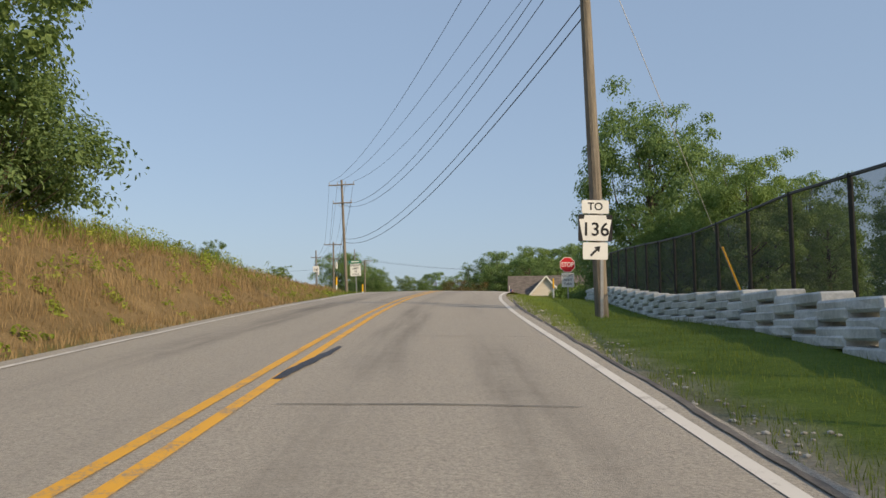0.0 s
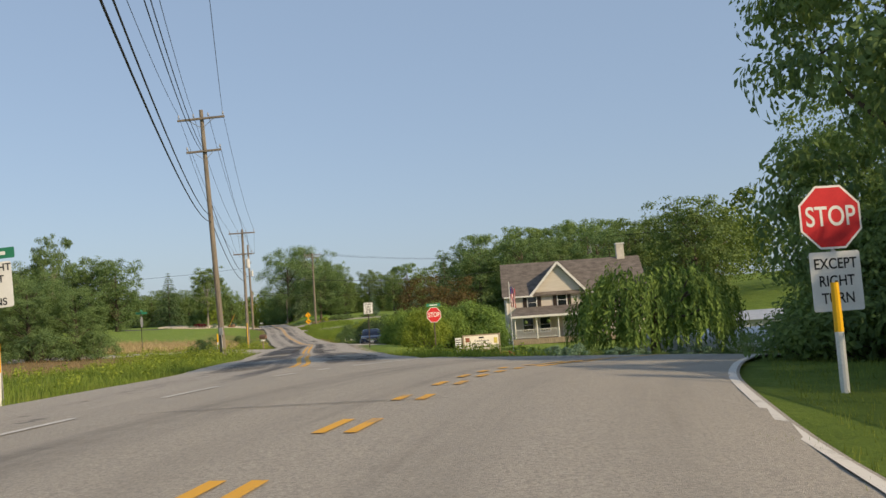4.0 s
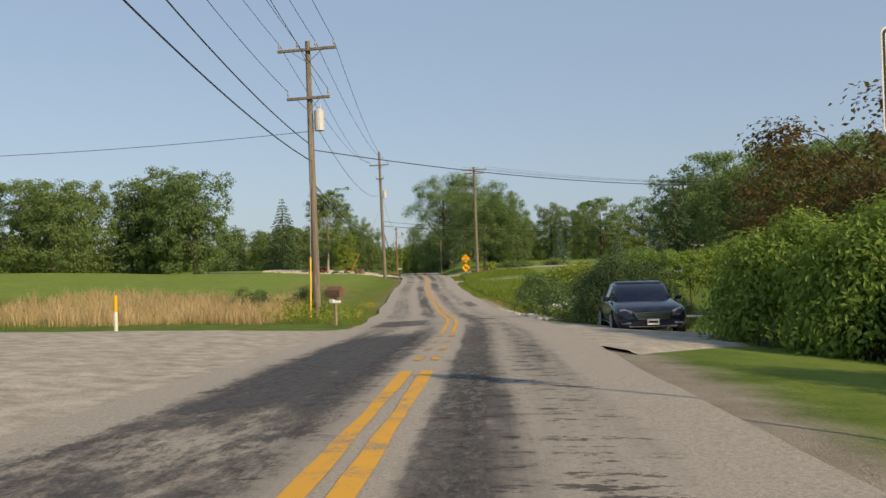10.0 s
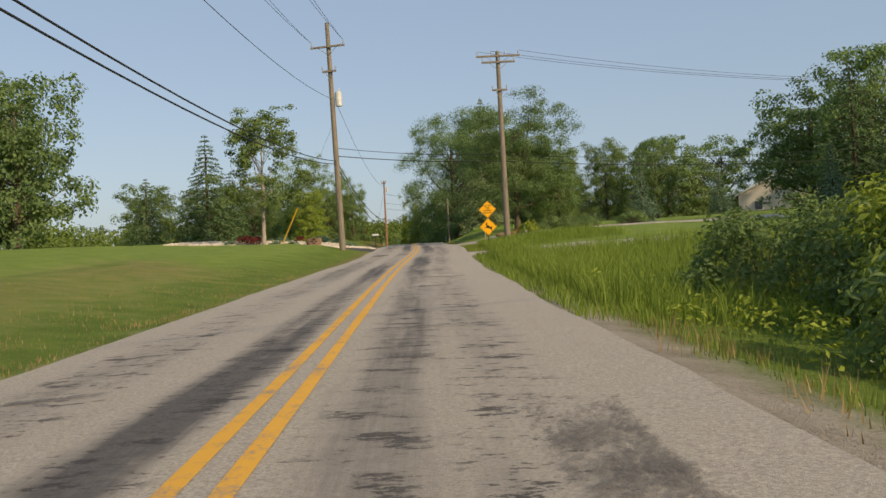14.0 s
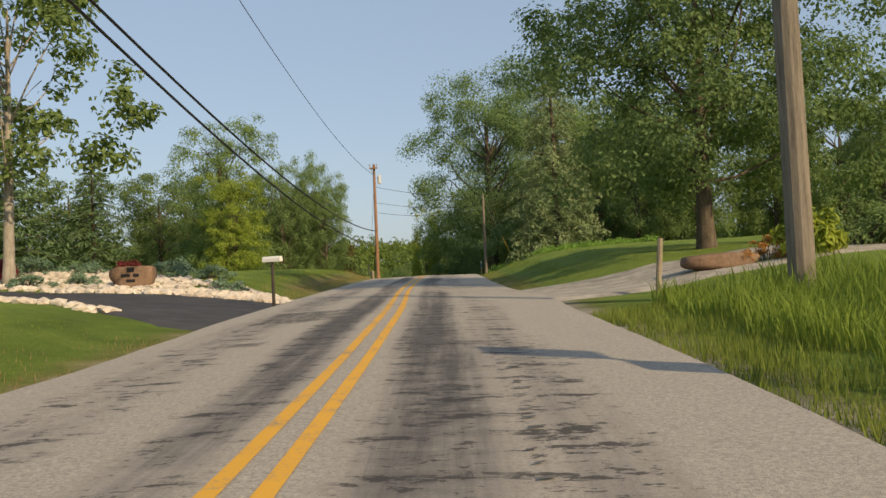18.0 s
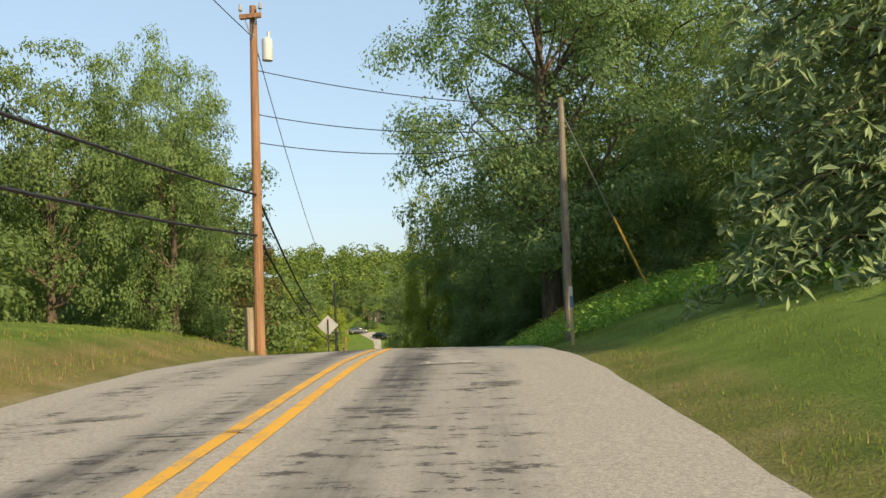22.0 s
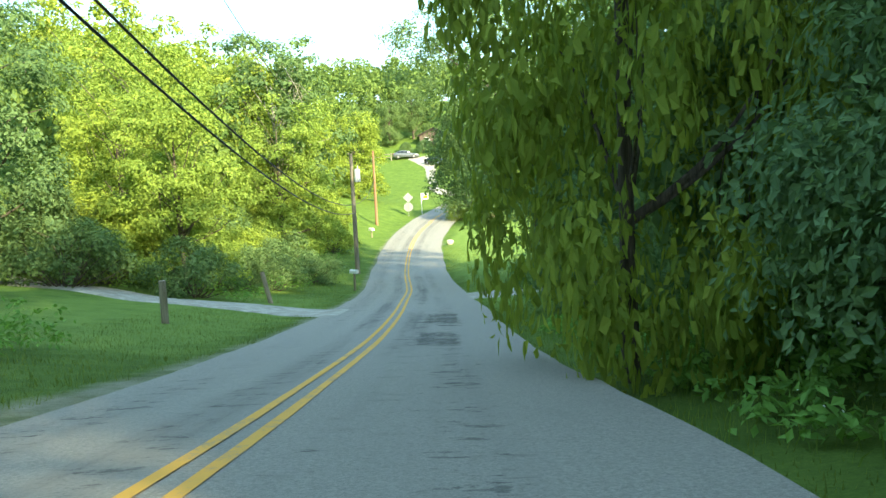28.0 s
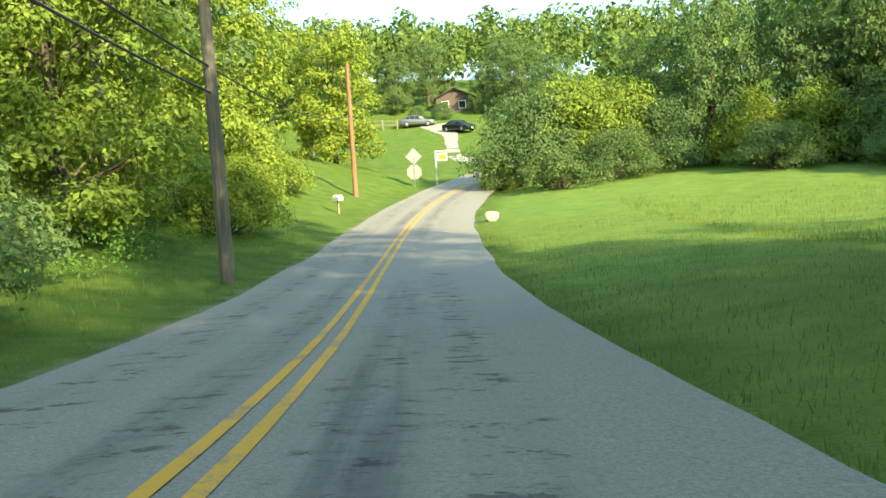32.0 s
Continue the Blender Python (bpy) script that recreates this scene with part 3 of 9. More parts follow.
def build_ground():
    ys = np.concatenate([np.arange(-1400, -150, 50), np.arange(-150, -12, 6), np.arange(-12, 395, 1.0), np.arange(395, 520, 5), np.arange(520, 2400, 60)])
    us = np.concatenate([-np.geomspace(1600, 160, 14), -np.geomspace(140, 14, 30), -np.arange(13.4, 0.1, -0.6), np.arange(0, 13.5, 0.6), np.geomspace(14, 140, 30), np.geomspace(160, 1600, 14)])
    Yg, U = np.meshgrid(ys, us, indexing="ij")
    slope = (centre_x(Yg + 1) - centre_x(Yg - 1)) / 2
    Xg = centre_x(Yg) + U * np.sqrt(1 + slope ** 2)
    Z = ground(Xg, Yg)
    n, k = Yg.shape
    i, j = np.meshgrid(np.arange(n - 1), np.arange(k - 1), indexing="ij")
    f = np.stack([i * k + j, i * k + j + 1, (i + 1) * k + j + 1, (i + 1) * k + j], -1).reshape(-1, 4)
    ob = sheet("ground", np.stack([Xg, Yg, Z], -1).reshape(-1, 3), f, GROUND, smooth=True)
    tagged(ob, "rolling ground with mown lawn, meadow grass and dry verges", "ground", kind="structure")
    X, Yf, d = Xg.ravel(), Yg.ravel(), np.where(U < 0, -U - HALF_L(Yg), U - HALF_R(Yg)).ravel()
    left = (U < 0).ravel()

    def within(a, lo, hi, soft):
        return np.clip((a - lo) / soft + 0.5, 0, 1) * np.clip((hi - a) / soft + 0.5, 0, 1)
    dry = within(Yf, -200, 43, 8) * left * within(d, 0.3, 9, 2.0)
    dry = np.maximum(dry, 0.75 * within(Yf, 67, 104, 6) * left * within(d, 7, 30, 4))
    dry = np.maximum(dry, 0.45 * within(Yf, 122, 165, 6) * left * within(d, 2.5, 8, 4))
    dry = np.maximum(dry, 0.45 * within(Yf, 165, 240, 6) * within(d, -0.5, 0.9, 0.6))
    dry = np.maximum(dry, 0.6 * within(Yf, 204, 240, 4) * left * within(d, 0.0, 1.6, 1.0))
    bare = 0.75 * within(d, -2, 0.45, 0.5) * np.where(left, 0.7, 1.0)
    bare = np.maximum(bare, 0.95 * within(Yf, 82, 174, 6) * ~left * within(d, -2, 0.9, 0.6))
    bare = np.maximum(bare, 0.8 * within(Yf, -100, 51, 6) * ~left * within(d, -2, 0.75, 0.5))
    bare = np.maximum(bare, 0.7 * within(Yf, 207, 237, 4) * left * within(d, 0.5, 1.3, 0.6))
    lawn = np.maximum(within(Yf, 134, 243, 6) * left * within(d, 3, 70, 3), within(Yf, 178, 247, 6) * ~left * within(d, 1.5, 70, 3))
    lawn = np.maximum(lawn, within(Yf, 72, 122, 6) * ~left * within(d, 2, 45, 3))
    lawn = np.maximum(lawn, within(Yf, 302, 385, 6) * ~left * within(d, 0.8, 60, 2))
    lawn = np.maximum(lawn, within(Yf, 286, 310, 4) * left * within(d, 0.8, 8, 2))
    bare = bare * (1 - 0.8 * within(Yf, 200, 420, 6) * (d > 0.1))
    for key, val in (("dry", dry), ("bare", bare), ("lawn", lawn)):
        a = ob.data.attributes.new(key, "FLOAT", "POINT")
        a.data.foreach_set("value", val.astype(np.float32))
    return ob


build_ground()


# ---- roads, drives and paint ----


def strip(name, ys, u0, u1, material, lift, label="", parent=None, kind="", category="", cols=8, wave=0.0, seed=0):
    """A strip along the road line between the offsets u0 and u1 (numbers or functions of y), lying on the road."""
    ys = np.asarray(ys, float)
    a = np.asarray(u0(ys) if callable(u0) else np.full(len(ys), u0), float)
    b = np.asarray(u1(ys) if callable(u1) else np.full(len(ys), u1), float)
    if wave:
        rng = np.random.default_rng(seed)
        a = a + np.convolve(rng.normal(0, wave, len(ys) + 4), np.ones(5) / 5, "valid")
        b = b + np.convolve(rng.normal(0, wave, len(ys) + 4), np.ones(5) / 5, "valid")
    U = a[:, None] + (b - a)[:, None] * np.linspace(0, 1, cols + 1)[None]
    Yg = np.repeat(ys[:, None], cols + 1, 1)
    x, y, z = road_point(U, Yg)
    n, k = U.shape
    i, j = np.meshgrid(np.arange(n - 1), np.arange(k - 1), indexing="ij")
    f = np.stack([i * k + j, i * k + j + 1, (i + 1) * k + j + 1, (i + 1) * k + j], -1).reshape(-1, 4)
    ob = sheet(name, np.stack([x, y, z + lift], -1).reshape(-1, 3), f, material, parent, label, True, np.stack([U, Yg], -1).reshape(-1, 2))
    return tagged(ob, "", category, "", kind)


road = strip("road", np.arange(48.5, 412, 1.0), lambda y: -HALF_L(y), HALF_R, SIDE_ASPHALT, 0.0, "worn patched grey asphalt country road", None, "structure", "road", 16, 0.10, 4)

# the main road bends away to the right
BEND = [(-2.3, -80), (-1.8, -30), (-1.65, 0), (-1.6, 17), (-1.35, 28), (-1.0, 34), (-0.3, 40), (0.6, 45), (1.6, 49.3), (2.7, 53.1), (3.95, 56.4), (5.0, 58.7), (6.4, 61.3), (9.3, 65.2), (13.5, 68.8), (20, 72.5), (30, 75), (50, 77), (95, 77)]


def dense(points, step=1.0):
    p = np.array(points, float)
    t = np.r_[0, np.cumsum(np.linalg.norm(np.diff(p, axis=0), axis=1))]
    s = np.arange(0, t[-1], step)
    return np.stack([smooth_curve(t, p[:, k])(s) for k in range(p.shape[1])], 1)


def ribbon(name, line, u0, u1, material, lift, heights, label="", parent=None, kind="", category="", cols=6):
    """A strip along a line in plan; heights(x, y) gives what it lies on."""
    line = np.asarray(line, float)
    t = np.gradient(line, axis=0)
    t /= np.linalg.norm(t, axis=1)[:, None]
    s = np.stack([t[:, 1], -t[:, 0]], 1)
    n = len(line)
    a = np.broadcast_to(np.asarray(u0, float), (n,))
    b = np.broadcast_to(np.asarray(u1, float), (n,))
    U = a[:, None] + (b - a)[:, None] * np.linspace(0, 1, cols + 1)[None]
    p = line[:, None] + U[..., None] * s[:, None]
    z = heights(p[..., 0], p[..., 1]) + lift
    k = cols + 1
    i, j = np.meshgrid(np.arange(n - 1), np.arange(cols), indexing="ij")
    f = np.stack([i * k + j, i * k + j + 1, (i + 1) * k + j + 1, (i + 1) * k + j], -1).reshape(-1, 4)
    d = np.r_[0, np.cumsum(np.linalg.norm(np.diff(line, axis=0), axis=1))]
    ob = sheet(name, np.concatenate([p, z[..., None]], -1).reshape(-1, 3), f, material, parent, label, True, np.stack([U, np.repeat(d[:, None], k, 1)], -1).reshape(-1, 2))
    return tagged(ob, "", category, "", kind)


def road_top(x, y):
    """Height of the asphalt where it lies, and just over the ground elsewhere."""
    u = across(x, y)
    on = road_z(y) + 0.03 - CROWN * np.abs(u)
    off = ground(x, y) + 0.06
    d = np.maximum(-u - HALF_L(y), u - HALF_R(y))
    w = np.clip(d / 1.5, 0, 1)
    return on * (1 - w) + np.maximum(off, on - 10) * w


bend = dense(BEND)
grow = np.clip((bend[:, 1] - 28) / 12, 0, 1)
wide = np.clip((bend[:, 1] - 48) / 8, 0, 1)     # the bend is wider on its outer side
main_road = ribbon("road", bend, -3.62 - 0.8 * wide, 3.52 - 0.2 * grow, MAIN_ASPHALT, 0.012, road_top, "smooth grey asphalt main road bending away", None, "structure", "road", 14)


def line_on_main(name, u, width, material, lo, hi, lift=0.020, dash=None, out=0.0):
    d = np.r_[0, np.cumsum(np.linalg.norm(np.diff(bend, axis=0), axis=1))]
    for a, b in dash or [(lo, hi)]:
        at = np.arange(a, b + 0.01, 0.25 if b - a < 10 else 1.0)
        seg = np.stack([np.interp(at, d, bend[:, k]) for k in (0, 1)], 1)
        mid = u - out * np.clip((seg[:, 1] - 48) / 8, 0, 1)
        ribbon(name, seg, mid - width / 2, mid + width / 2, material, lift, road_top, "", main_road, cols=1)


for off in (-0.12, 0.12):
    line_on_main("yellow_line", off, 0.105, YELLOW_PAINT, 0, 121)
    line_on_main("yellow_line", off, 0.10, YELLOW_PAINT, 0, 0, dash=[(124, 125), (126.6, 127.4), (128.7, 129.2), (130.3, 130.8), (131.5, 132.0), (132.6, 133.1), (133.8, 134.3), (135.3, 166)])
line_on_main("edge_line", 3.22, 0.11, WHITE_PAINT, 0, 146, 0.016)
line_on_main("edge_line", -3.2, 0.10, WHITE_PAINT, 0, 124)
line_on_main("edge_line", -3.2, 0.10, WHITE_PAINT, 0, 0, dash=[(126.2, 128.2), (130, 131.6), (133.4, 134.2), (135.0, 135.6), (136.6, 160), (172, 190)], out=0.75)
for off in (-0.12, 0.12):
    strip("yellow_line", np.arange(59, 74.5, 0.5), off - 0.06, off + 0.06, YELLOW_PAINT, 0.006, parent=road, cols=1, wave=0.02, seed=7)
    for a in (75.4, 76.9, 78.5, 80.2, 103.0, 104.8, 106.6, 108.6):
        strip("yellow_line", np.arange(a, a + 0.62, 0.15), off - 0.06, off + 0.06, RAGGED_YELLOW, 0.006, parent=road, cols=1, wave=0.03, seed=int(a))
    strip("yellow_line", np.arange(82, 102, 0.5), off - 0.06, off + 0.06, YELLOW_PAINT, 0.006, parent=road, cols=1, wave=0.02, seed=8)
    strip("yellow_line", np.arange(110, 405, 0.5), off - 0.05, off + 0.05, YELLOW_PAINT, 0.006, parent=road, cols=1, wave=0.008, seed=9)


DRIVES = []


def drive(name, points, half, material, label, category="driveway", lift=0.07):
    line = dense(points, 0.7)
    w = np.interp(np.linspace(0, 1, len(line)), np.linspace(0, 1, len(half)), half)
    DRIVES.append((line, w))
    rng = np.random.default_rng(len(points) + int(abs(points[0][0]) * 10))
    jit = np.convolve(rng.normal(0, 0.25, len(line) + 4), np.ones(5) / 5, "valid")
    ob = ribbon(name, line, -w + jit, w + jit, material, lift, ground, label, None, "structure", category, 10)
    for i, v in enumerate(ob.data.vertices):     # the edges dip under the grass
        if i % 11 in (0, 10):
            v.co.z -= lift + 0.12
    return ob


side_street = drive("road", [(-7, 108.6), (-11.0, 108.7), (-15, 109), (-24, 110), (-45, 112.5), (-90, 118), (-150, 125)], [13.2, 12.6, 6.2, 4.4, 3.7, 3.4, 3.2, 3.1] + [3.0] * 32, GRAVEL, "pale worn side street with gravel edges", "road", 0.05)
drive("driveway", [(-0.4, 78.5), (1.2, 76.2), (4.0, 74.2), (8.0, 73.0), (13.0, 72.4)], [1.3, 0.8, 0.65, 0.7, 0.8], GRAVEL, "pale gravel strip round the grass island", lift=0.04)
drive("driveway", [(-6.4, 112.4), (-3.2, 113.6), (-0.8, 114.4), (1.0, 115.0)], [8.4, 6.4, 4.4, 3.0], GRAVEL, "pale gravel driveway beside the hedge", lift=0.05)
drive("driveway", [(-19.2, 177.2), (-15.5, 176.8), (-10, 176.5), (5, 178)], [3.0, 2.2, 1.8, 1.7], GRAVEL, "pale gravel field entrance", lift=0.04)
drive("driveway", [(-24.0, 198.6), (-19.5, 198.4), (-12, 198.6), (2, 201)], [3.4, 2.3, 2.0, 2.0], GRAVEL, "pale gravel driveway up to the lawn", lift=0.05)
drive("driveway", [(-23.5, 194.2), (-29, 195.6), (-36, 197.2), (-55, 200)], [4.2, 3.1, 2.6, 2.5], DARK_ASPHALT, "dark fresh asphalt driveway", lift=0.05)
drive("driveway", [(-52.5, 300.7), (-58, 300.6), (-70, 300), (-84, 301)], [2.6, 1.9, 1.7, 1.7], GRAVEL, "pale driveway across the verge", lift=0.04)
drive("driveway", [(-58.5, 315.4), (-53, 314.6), (-46, 314), (-28, 313.5)], [2.8, 1.8, 1.6, 1.6], GRAVEL, "pale gravel driveway beside the big tree", lift=0.04)
drive("driveway", [(-76.0, 391.5), (-82.5, 398), (-86.6, 408), (-90.5, 419), (-95.5, 427)], [2.2, 1.0, 0.8, 1.1, 2.2], GRAVEL, "winding gravel driveway up the hill", lift=0.05)

# ---- plants ----


def leaf_cards(points, normals, size, rng, long=1.5, droop=0.0, wide=0.42):
    """Small folded leaves, one at each point, facing roughly along the normals."""
    n = len(points)
    nor = normals + rng.normal(0, 0.42, (n, 3))
    nor /= np.linalg.norm(nor, axis=1)[:, None] + 1e-9
    t = rng.normal(0, 1, (n, 3)) + np.array([0, 0, -droop])
    t -= (t * nor).sum(1)[:, None] * nor
    t /= np.linalg.norm(t, axis=1)[:, None] + 1e-9
    s = np.cross(nor, t)
    z = (size * rng.uniform(0.6, 1.35, n))[:, None]
    fold = nor * z * 0.16
    v = np.stack([points - t * z * long / 2, points + s * z * wide + fold, points + t * z * long / 2, points - s * z * wide + fold], 1)
    b = np.arange(n)[:, None] * 4
    f = np.concatenate([b + np.array([[0, 1, 2]]), b + np.array([[0, 2, 3]])])
    return v.reshape(-1, 3), f


def join(pieces):
    vs, fs, o = [], [], 0
    for v, f in pieces:
        vs.append(v)
        fs.extend((np.asarray(f) + o).tolist())
        o += len(v)
    return np.concatenate(vs), fs


def limb(a, b, r0, r1, rng, bend_by=0.08, sides=6, steps=5):
    a, b = np.array(a, float), np.array(b, float)
    t = np.linspace(0, 1, steps + 1)[:, None]
    p = a + (b - a) * t + np.sin(t * np.pi) * rng.normal(0, bend_by, 3) * np.linalg.norm(b - a)
    return tube_arrays(p, np.linspace(r0, r1, steps + 1), sides)


def lobed(rng, ragged):
    """Uneven crown outline: a factor for the radius by angle and height share."""
    p = rng.uniform(0, 6.283, 6)

    def f(a, t):
        return 1 + ragged * (0.55 * np.sin(2 * a + p[0] + 3 * t) + 0.5 * np.sin(3 * a + p[1] - 7 * t) + 0.4 * np.sin(5 * a + p[2] + 11 * t) + 0.35 * np.sin(8 * t + p[3]))
    return f


def leaf_clumps(ends, radius, out, per, leaf, rng, flat=0.7, droop=0.4, long=1.5):
    """Leafy sprays round the given middles: a shell of leaves each, thicker on the side turned out and up."""
    n = len(ends)
    k = np.maximum(8, (per * rng.uniform(0.6, 1.4, n) * (radius / radius.mean()) ** 1.6).astype(int))
    i = np.repeat(np.arange(n), k)
    d = rng.normal(0, 1, (len(i), 3)) + out[i] * 0.75 + np.array([0, 0, 0.35])
    d /= np.linalg.norm(d, axis=1)[:, None]
    p = ends[i] + d * (radius[i] * rng.uniform(0.35, 1.12, len(i)))[:, None] * np.array([1.15, 1.15, flat])
    return leaf_cards(p, d + np.array([0, 0, 0.35]), np.full(len(i), leaf), rng, long, droop)


def broad_tree(name, seed, leaf_mat, bark_mat, height=10.0, spread=4.0, base=0.15, clumps=150, per=120, leaf=0.18, trunk=0.24, peak=0.42, ragged=0.2, lump=0.2, point=2.0, limbs=24, low=0.62):
    """Trunk, limbs and a crown of leafy clumps with an uneven outline. Built at the origin."""
    rng = np.random.default_rng(seed)
    thing = new(name)
    bump_at = lobed(rng, ragged)
    t = rng.uniform(0, 1, clumps * 6)
    prof = np.where(t < peak, low + (1 - low) * np.sin(t / peak * 1.571), np.clip(1 - ((t - peak) / (1 - peak)) ** point, 0, 1) ** 0.62)
    t, prof = [v[rng.uniform(0, 1, len(t)) < prof + 0.12][:clumps] for v in (t, prof)]
    n = len(t)
    a = rng.uniform(0, 6.283, n)
    share = np.where(rng.uniform(0, 1, n) < 0.74, rng.uniform(0.80, 1.04, n), rng.uniform(0.25, 0.8, n))
    r = spread * np.maximum(prof, 0.10) * share * bump_at(a, t) * 0.86
    ends = np.stack([r * np.cos(a), r * np.sin(a), height * (base + (0.97 - base) * t) * (1 + 0.03 * np.sin(3 * a))], 1)
    out = np.stack([np.cos(a), np.sin(a), (t - 0.35) * 1.2], 1)
    out /= np.linalg.norm(out, axis=1)[:, None]
    size = spread * lump * rng.uniform(0.65, 1.35, n)
    v, f = leaf_clumps(ends, size, out, per, leaf, rng)
    sheet("crown", v, f, leaf_mat, thing)
    wood = []
    top = np.array([rng.normal(0, .15), rng.normal(0, .15), height * 0.8])
    stem = np.linspace(0, 1, 9)[:, None] * top + np.array([[0, 0, -0.25]]) + np.sin(np.linspace(0, 2.5, 9))[:, None] * rng.normal(0, 0.12, 3) * np.array([1, 1, 0])
    flare = np.array([1.55, 1.12, 1.0, .92, .8, .66, .5, .36, .2]) * trunk
    wood.append(tube_arrays(stem, flare, 9))
    high = ends[ends[:, 2] > height * min(0.85, base + 0.16)]
    for e in high[rng.permutation(len(high))[:limbs]]:
        h = min(rng.uniform(0.55, 0.95) * e[2], height * 0.75)
        start = top * max(0.14, h / top[2] - 0.1)
        wood.append(limb(start, e * np.array([0.92, 0.92, 1]), trunk * 0.36 * (1.1 - 0.7 * h / height), trunk * 0.05, rng))
        q = start + (e - start) * rng.uniform(0.5, 0.8)
        o = ends[np.argsort(((ends - q) ** 2).sum(1))[rng.integers(1, 6)]]
        wood.append(limb(q, o, trunk * 0.11, trunk * 0.03, rng, sides=4, steps=3))
    v, f = join(wood)
    sheet("trunk", v, f, bark_mat, thing, smooth=True)
    return thing


def spruce(name, seed, mat, height=10.0, spread=2.6, base=0.04, levels=22, leaf=0.17, droop=0.35, thin=1.2):
    """A conifer: whorls of drooping boughs on a straight stem, narrowing to the tip."""
    rng = np.random.default_rng(seed)
    thing = new(name)
    pieces, wood = [], [tube_arrays([(0, 0, -0.2), (0, 0, height * 0.5), (0, 0, height * 0.97)], [height * 0.017, height * 0.011, 0.02], 7)]
    for i in range(levels):
        t = (i + rng.uniform(-.2, .2)) / levels
        z = height * (base + (0.985 - base) * max(t, 0))
        r = spread * (1 - max(t, 0)) ** 0.85 * rng.uniform(0.85, 1.1) + 0.12
        for a in np.linspace(0, 6.283, max(5, int(11 - 5 * t)), endpoint=False) + rng.uniform(0, 1):
            rr = r * rng.uniform(0.7, 1.15)
            k = max(6, int(26 * thin * rr / spread) + 5)
            s = rng.uniform(0.12, 1, k) ** 0.7
            a2 = a + rng.normal(0, 0.11, k)
            p = np.stack([np.cos(a2) * s * rr, np.sin(a2) * s * rr, z + 0.12 * rr * s - droop * rr * s ** 2 + rng.normal(0, 0.05, k) - rng.uniform(0, 0.12, k) * rr * 0.6], 1)
            nrm = np.stack([np.cos(a2) * 0.3, np.sin(a2) * 0.3, np.full(k, 0.9)], 1)
            pieces.append(leaf_cards(p, nrm, np.full(k, leaf * (0.7 + 0.5 * rr / spread)), rng, 2.4, 0.5, 0.34))
            if i % 2 == 0:
                wood.append(tube_arrays([(0, 0, z), (math.cos(a) * rr * .5, math.sin(a) * rr * .5, z + .06 * rr - droop * rr * .25), (math.cos(a) * rr * .95, math.sin(a) * rr * .95, z + .1 * rr - droop * rr * .9)], [0.035, 0.022, 0.006], 4))
    v, f = join(pieces)
    sheet("crown", v, f, mat, thing)
    v, f = join(wood)
    sheet("trunk", v, f, BARK, thing, smooth=True)
    return thing


def willow(name, seed):
    """A low weeping tree: hanging strands over a domed frame of limbs."""
    rng = np.random.default_rng(seed)
    thing = new(name)
    pieces, wood = [], [limb((0, 0, -.2), (0.2, 0, 2.6), 0.34, 0.22, rng)]
    for k in range(760):
        a, r = rng.uniform(0, 6.283), rng.uniform(0.25, 1) ** 0.5
        lump = 1 + 0.13 * math.sin(5 * a + 1) + 0.08 * math.sin(9 * a)
        x, y = 4.9 * r * lump * math.cos(a), 4.9 * r * lump * math.sin(a)
        z = 6.1 * math.sqrt(max(0.05, 1 - 0.78 * r * r)) * rng.uniform(0.88, 1.03) * (1 + 0.05 * math.sin(4 * a))
        low = rng.uniform(0.25, 1.5) if r > 0.75 else z - rng.uniform(1.0, 2.4)
        n = max(5, int((z - low) / 0.13))
        s = np.linspace(0, 1, n)
        sway = rng.normal(0, 0.18, 2)
        p = np.stack([x + sway[0] * s + 0.25 * s * math.cos(a), y + sway[1] * s + 0.25 * s * math.sin(a), z - (z - low) * s], 1) + rng.normal(0, 0.06, (n, 3))
        nrm = np.tile([math.cos(a), math.sin(a), 0.35], (n, 1))
        pieces.append(leaf_cards(p, nrm, np.full(n, 0.15), rng, 2.3, 2.5))
        if k % 22 == 0:
            wood.append(limb((0.2, 0, 2.2), (x * .8, y * .8, z * .93), 0.12, 0.02, rng, 0.12))
    v, f = join(pieces)
    sheet("crown", v, f, LEAF_WILLOW, thing)
    v, f = join(wood)
    sheet("trunk", v, f, BARK, thing, smooth=True)
    return thing


LEAF_WILLOW = leaf_material("leaves_willow", (0.038, 0.074, 0.021), (0.149, 0.210, 0.052), None, 0.3)


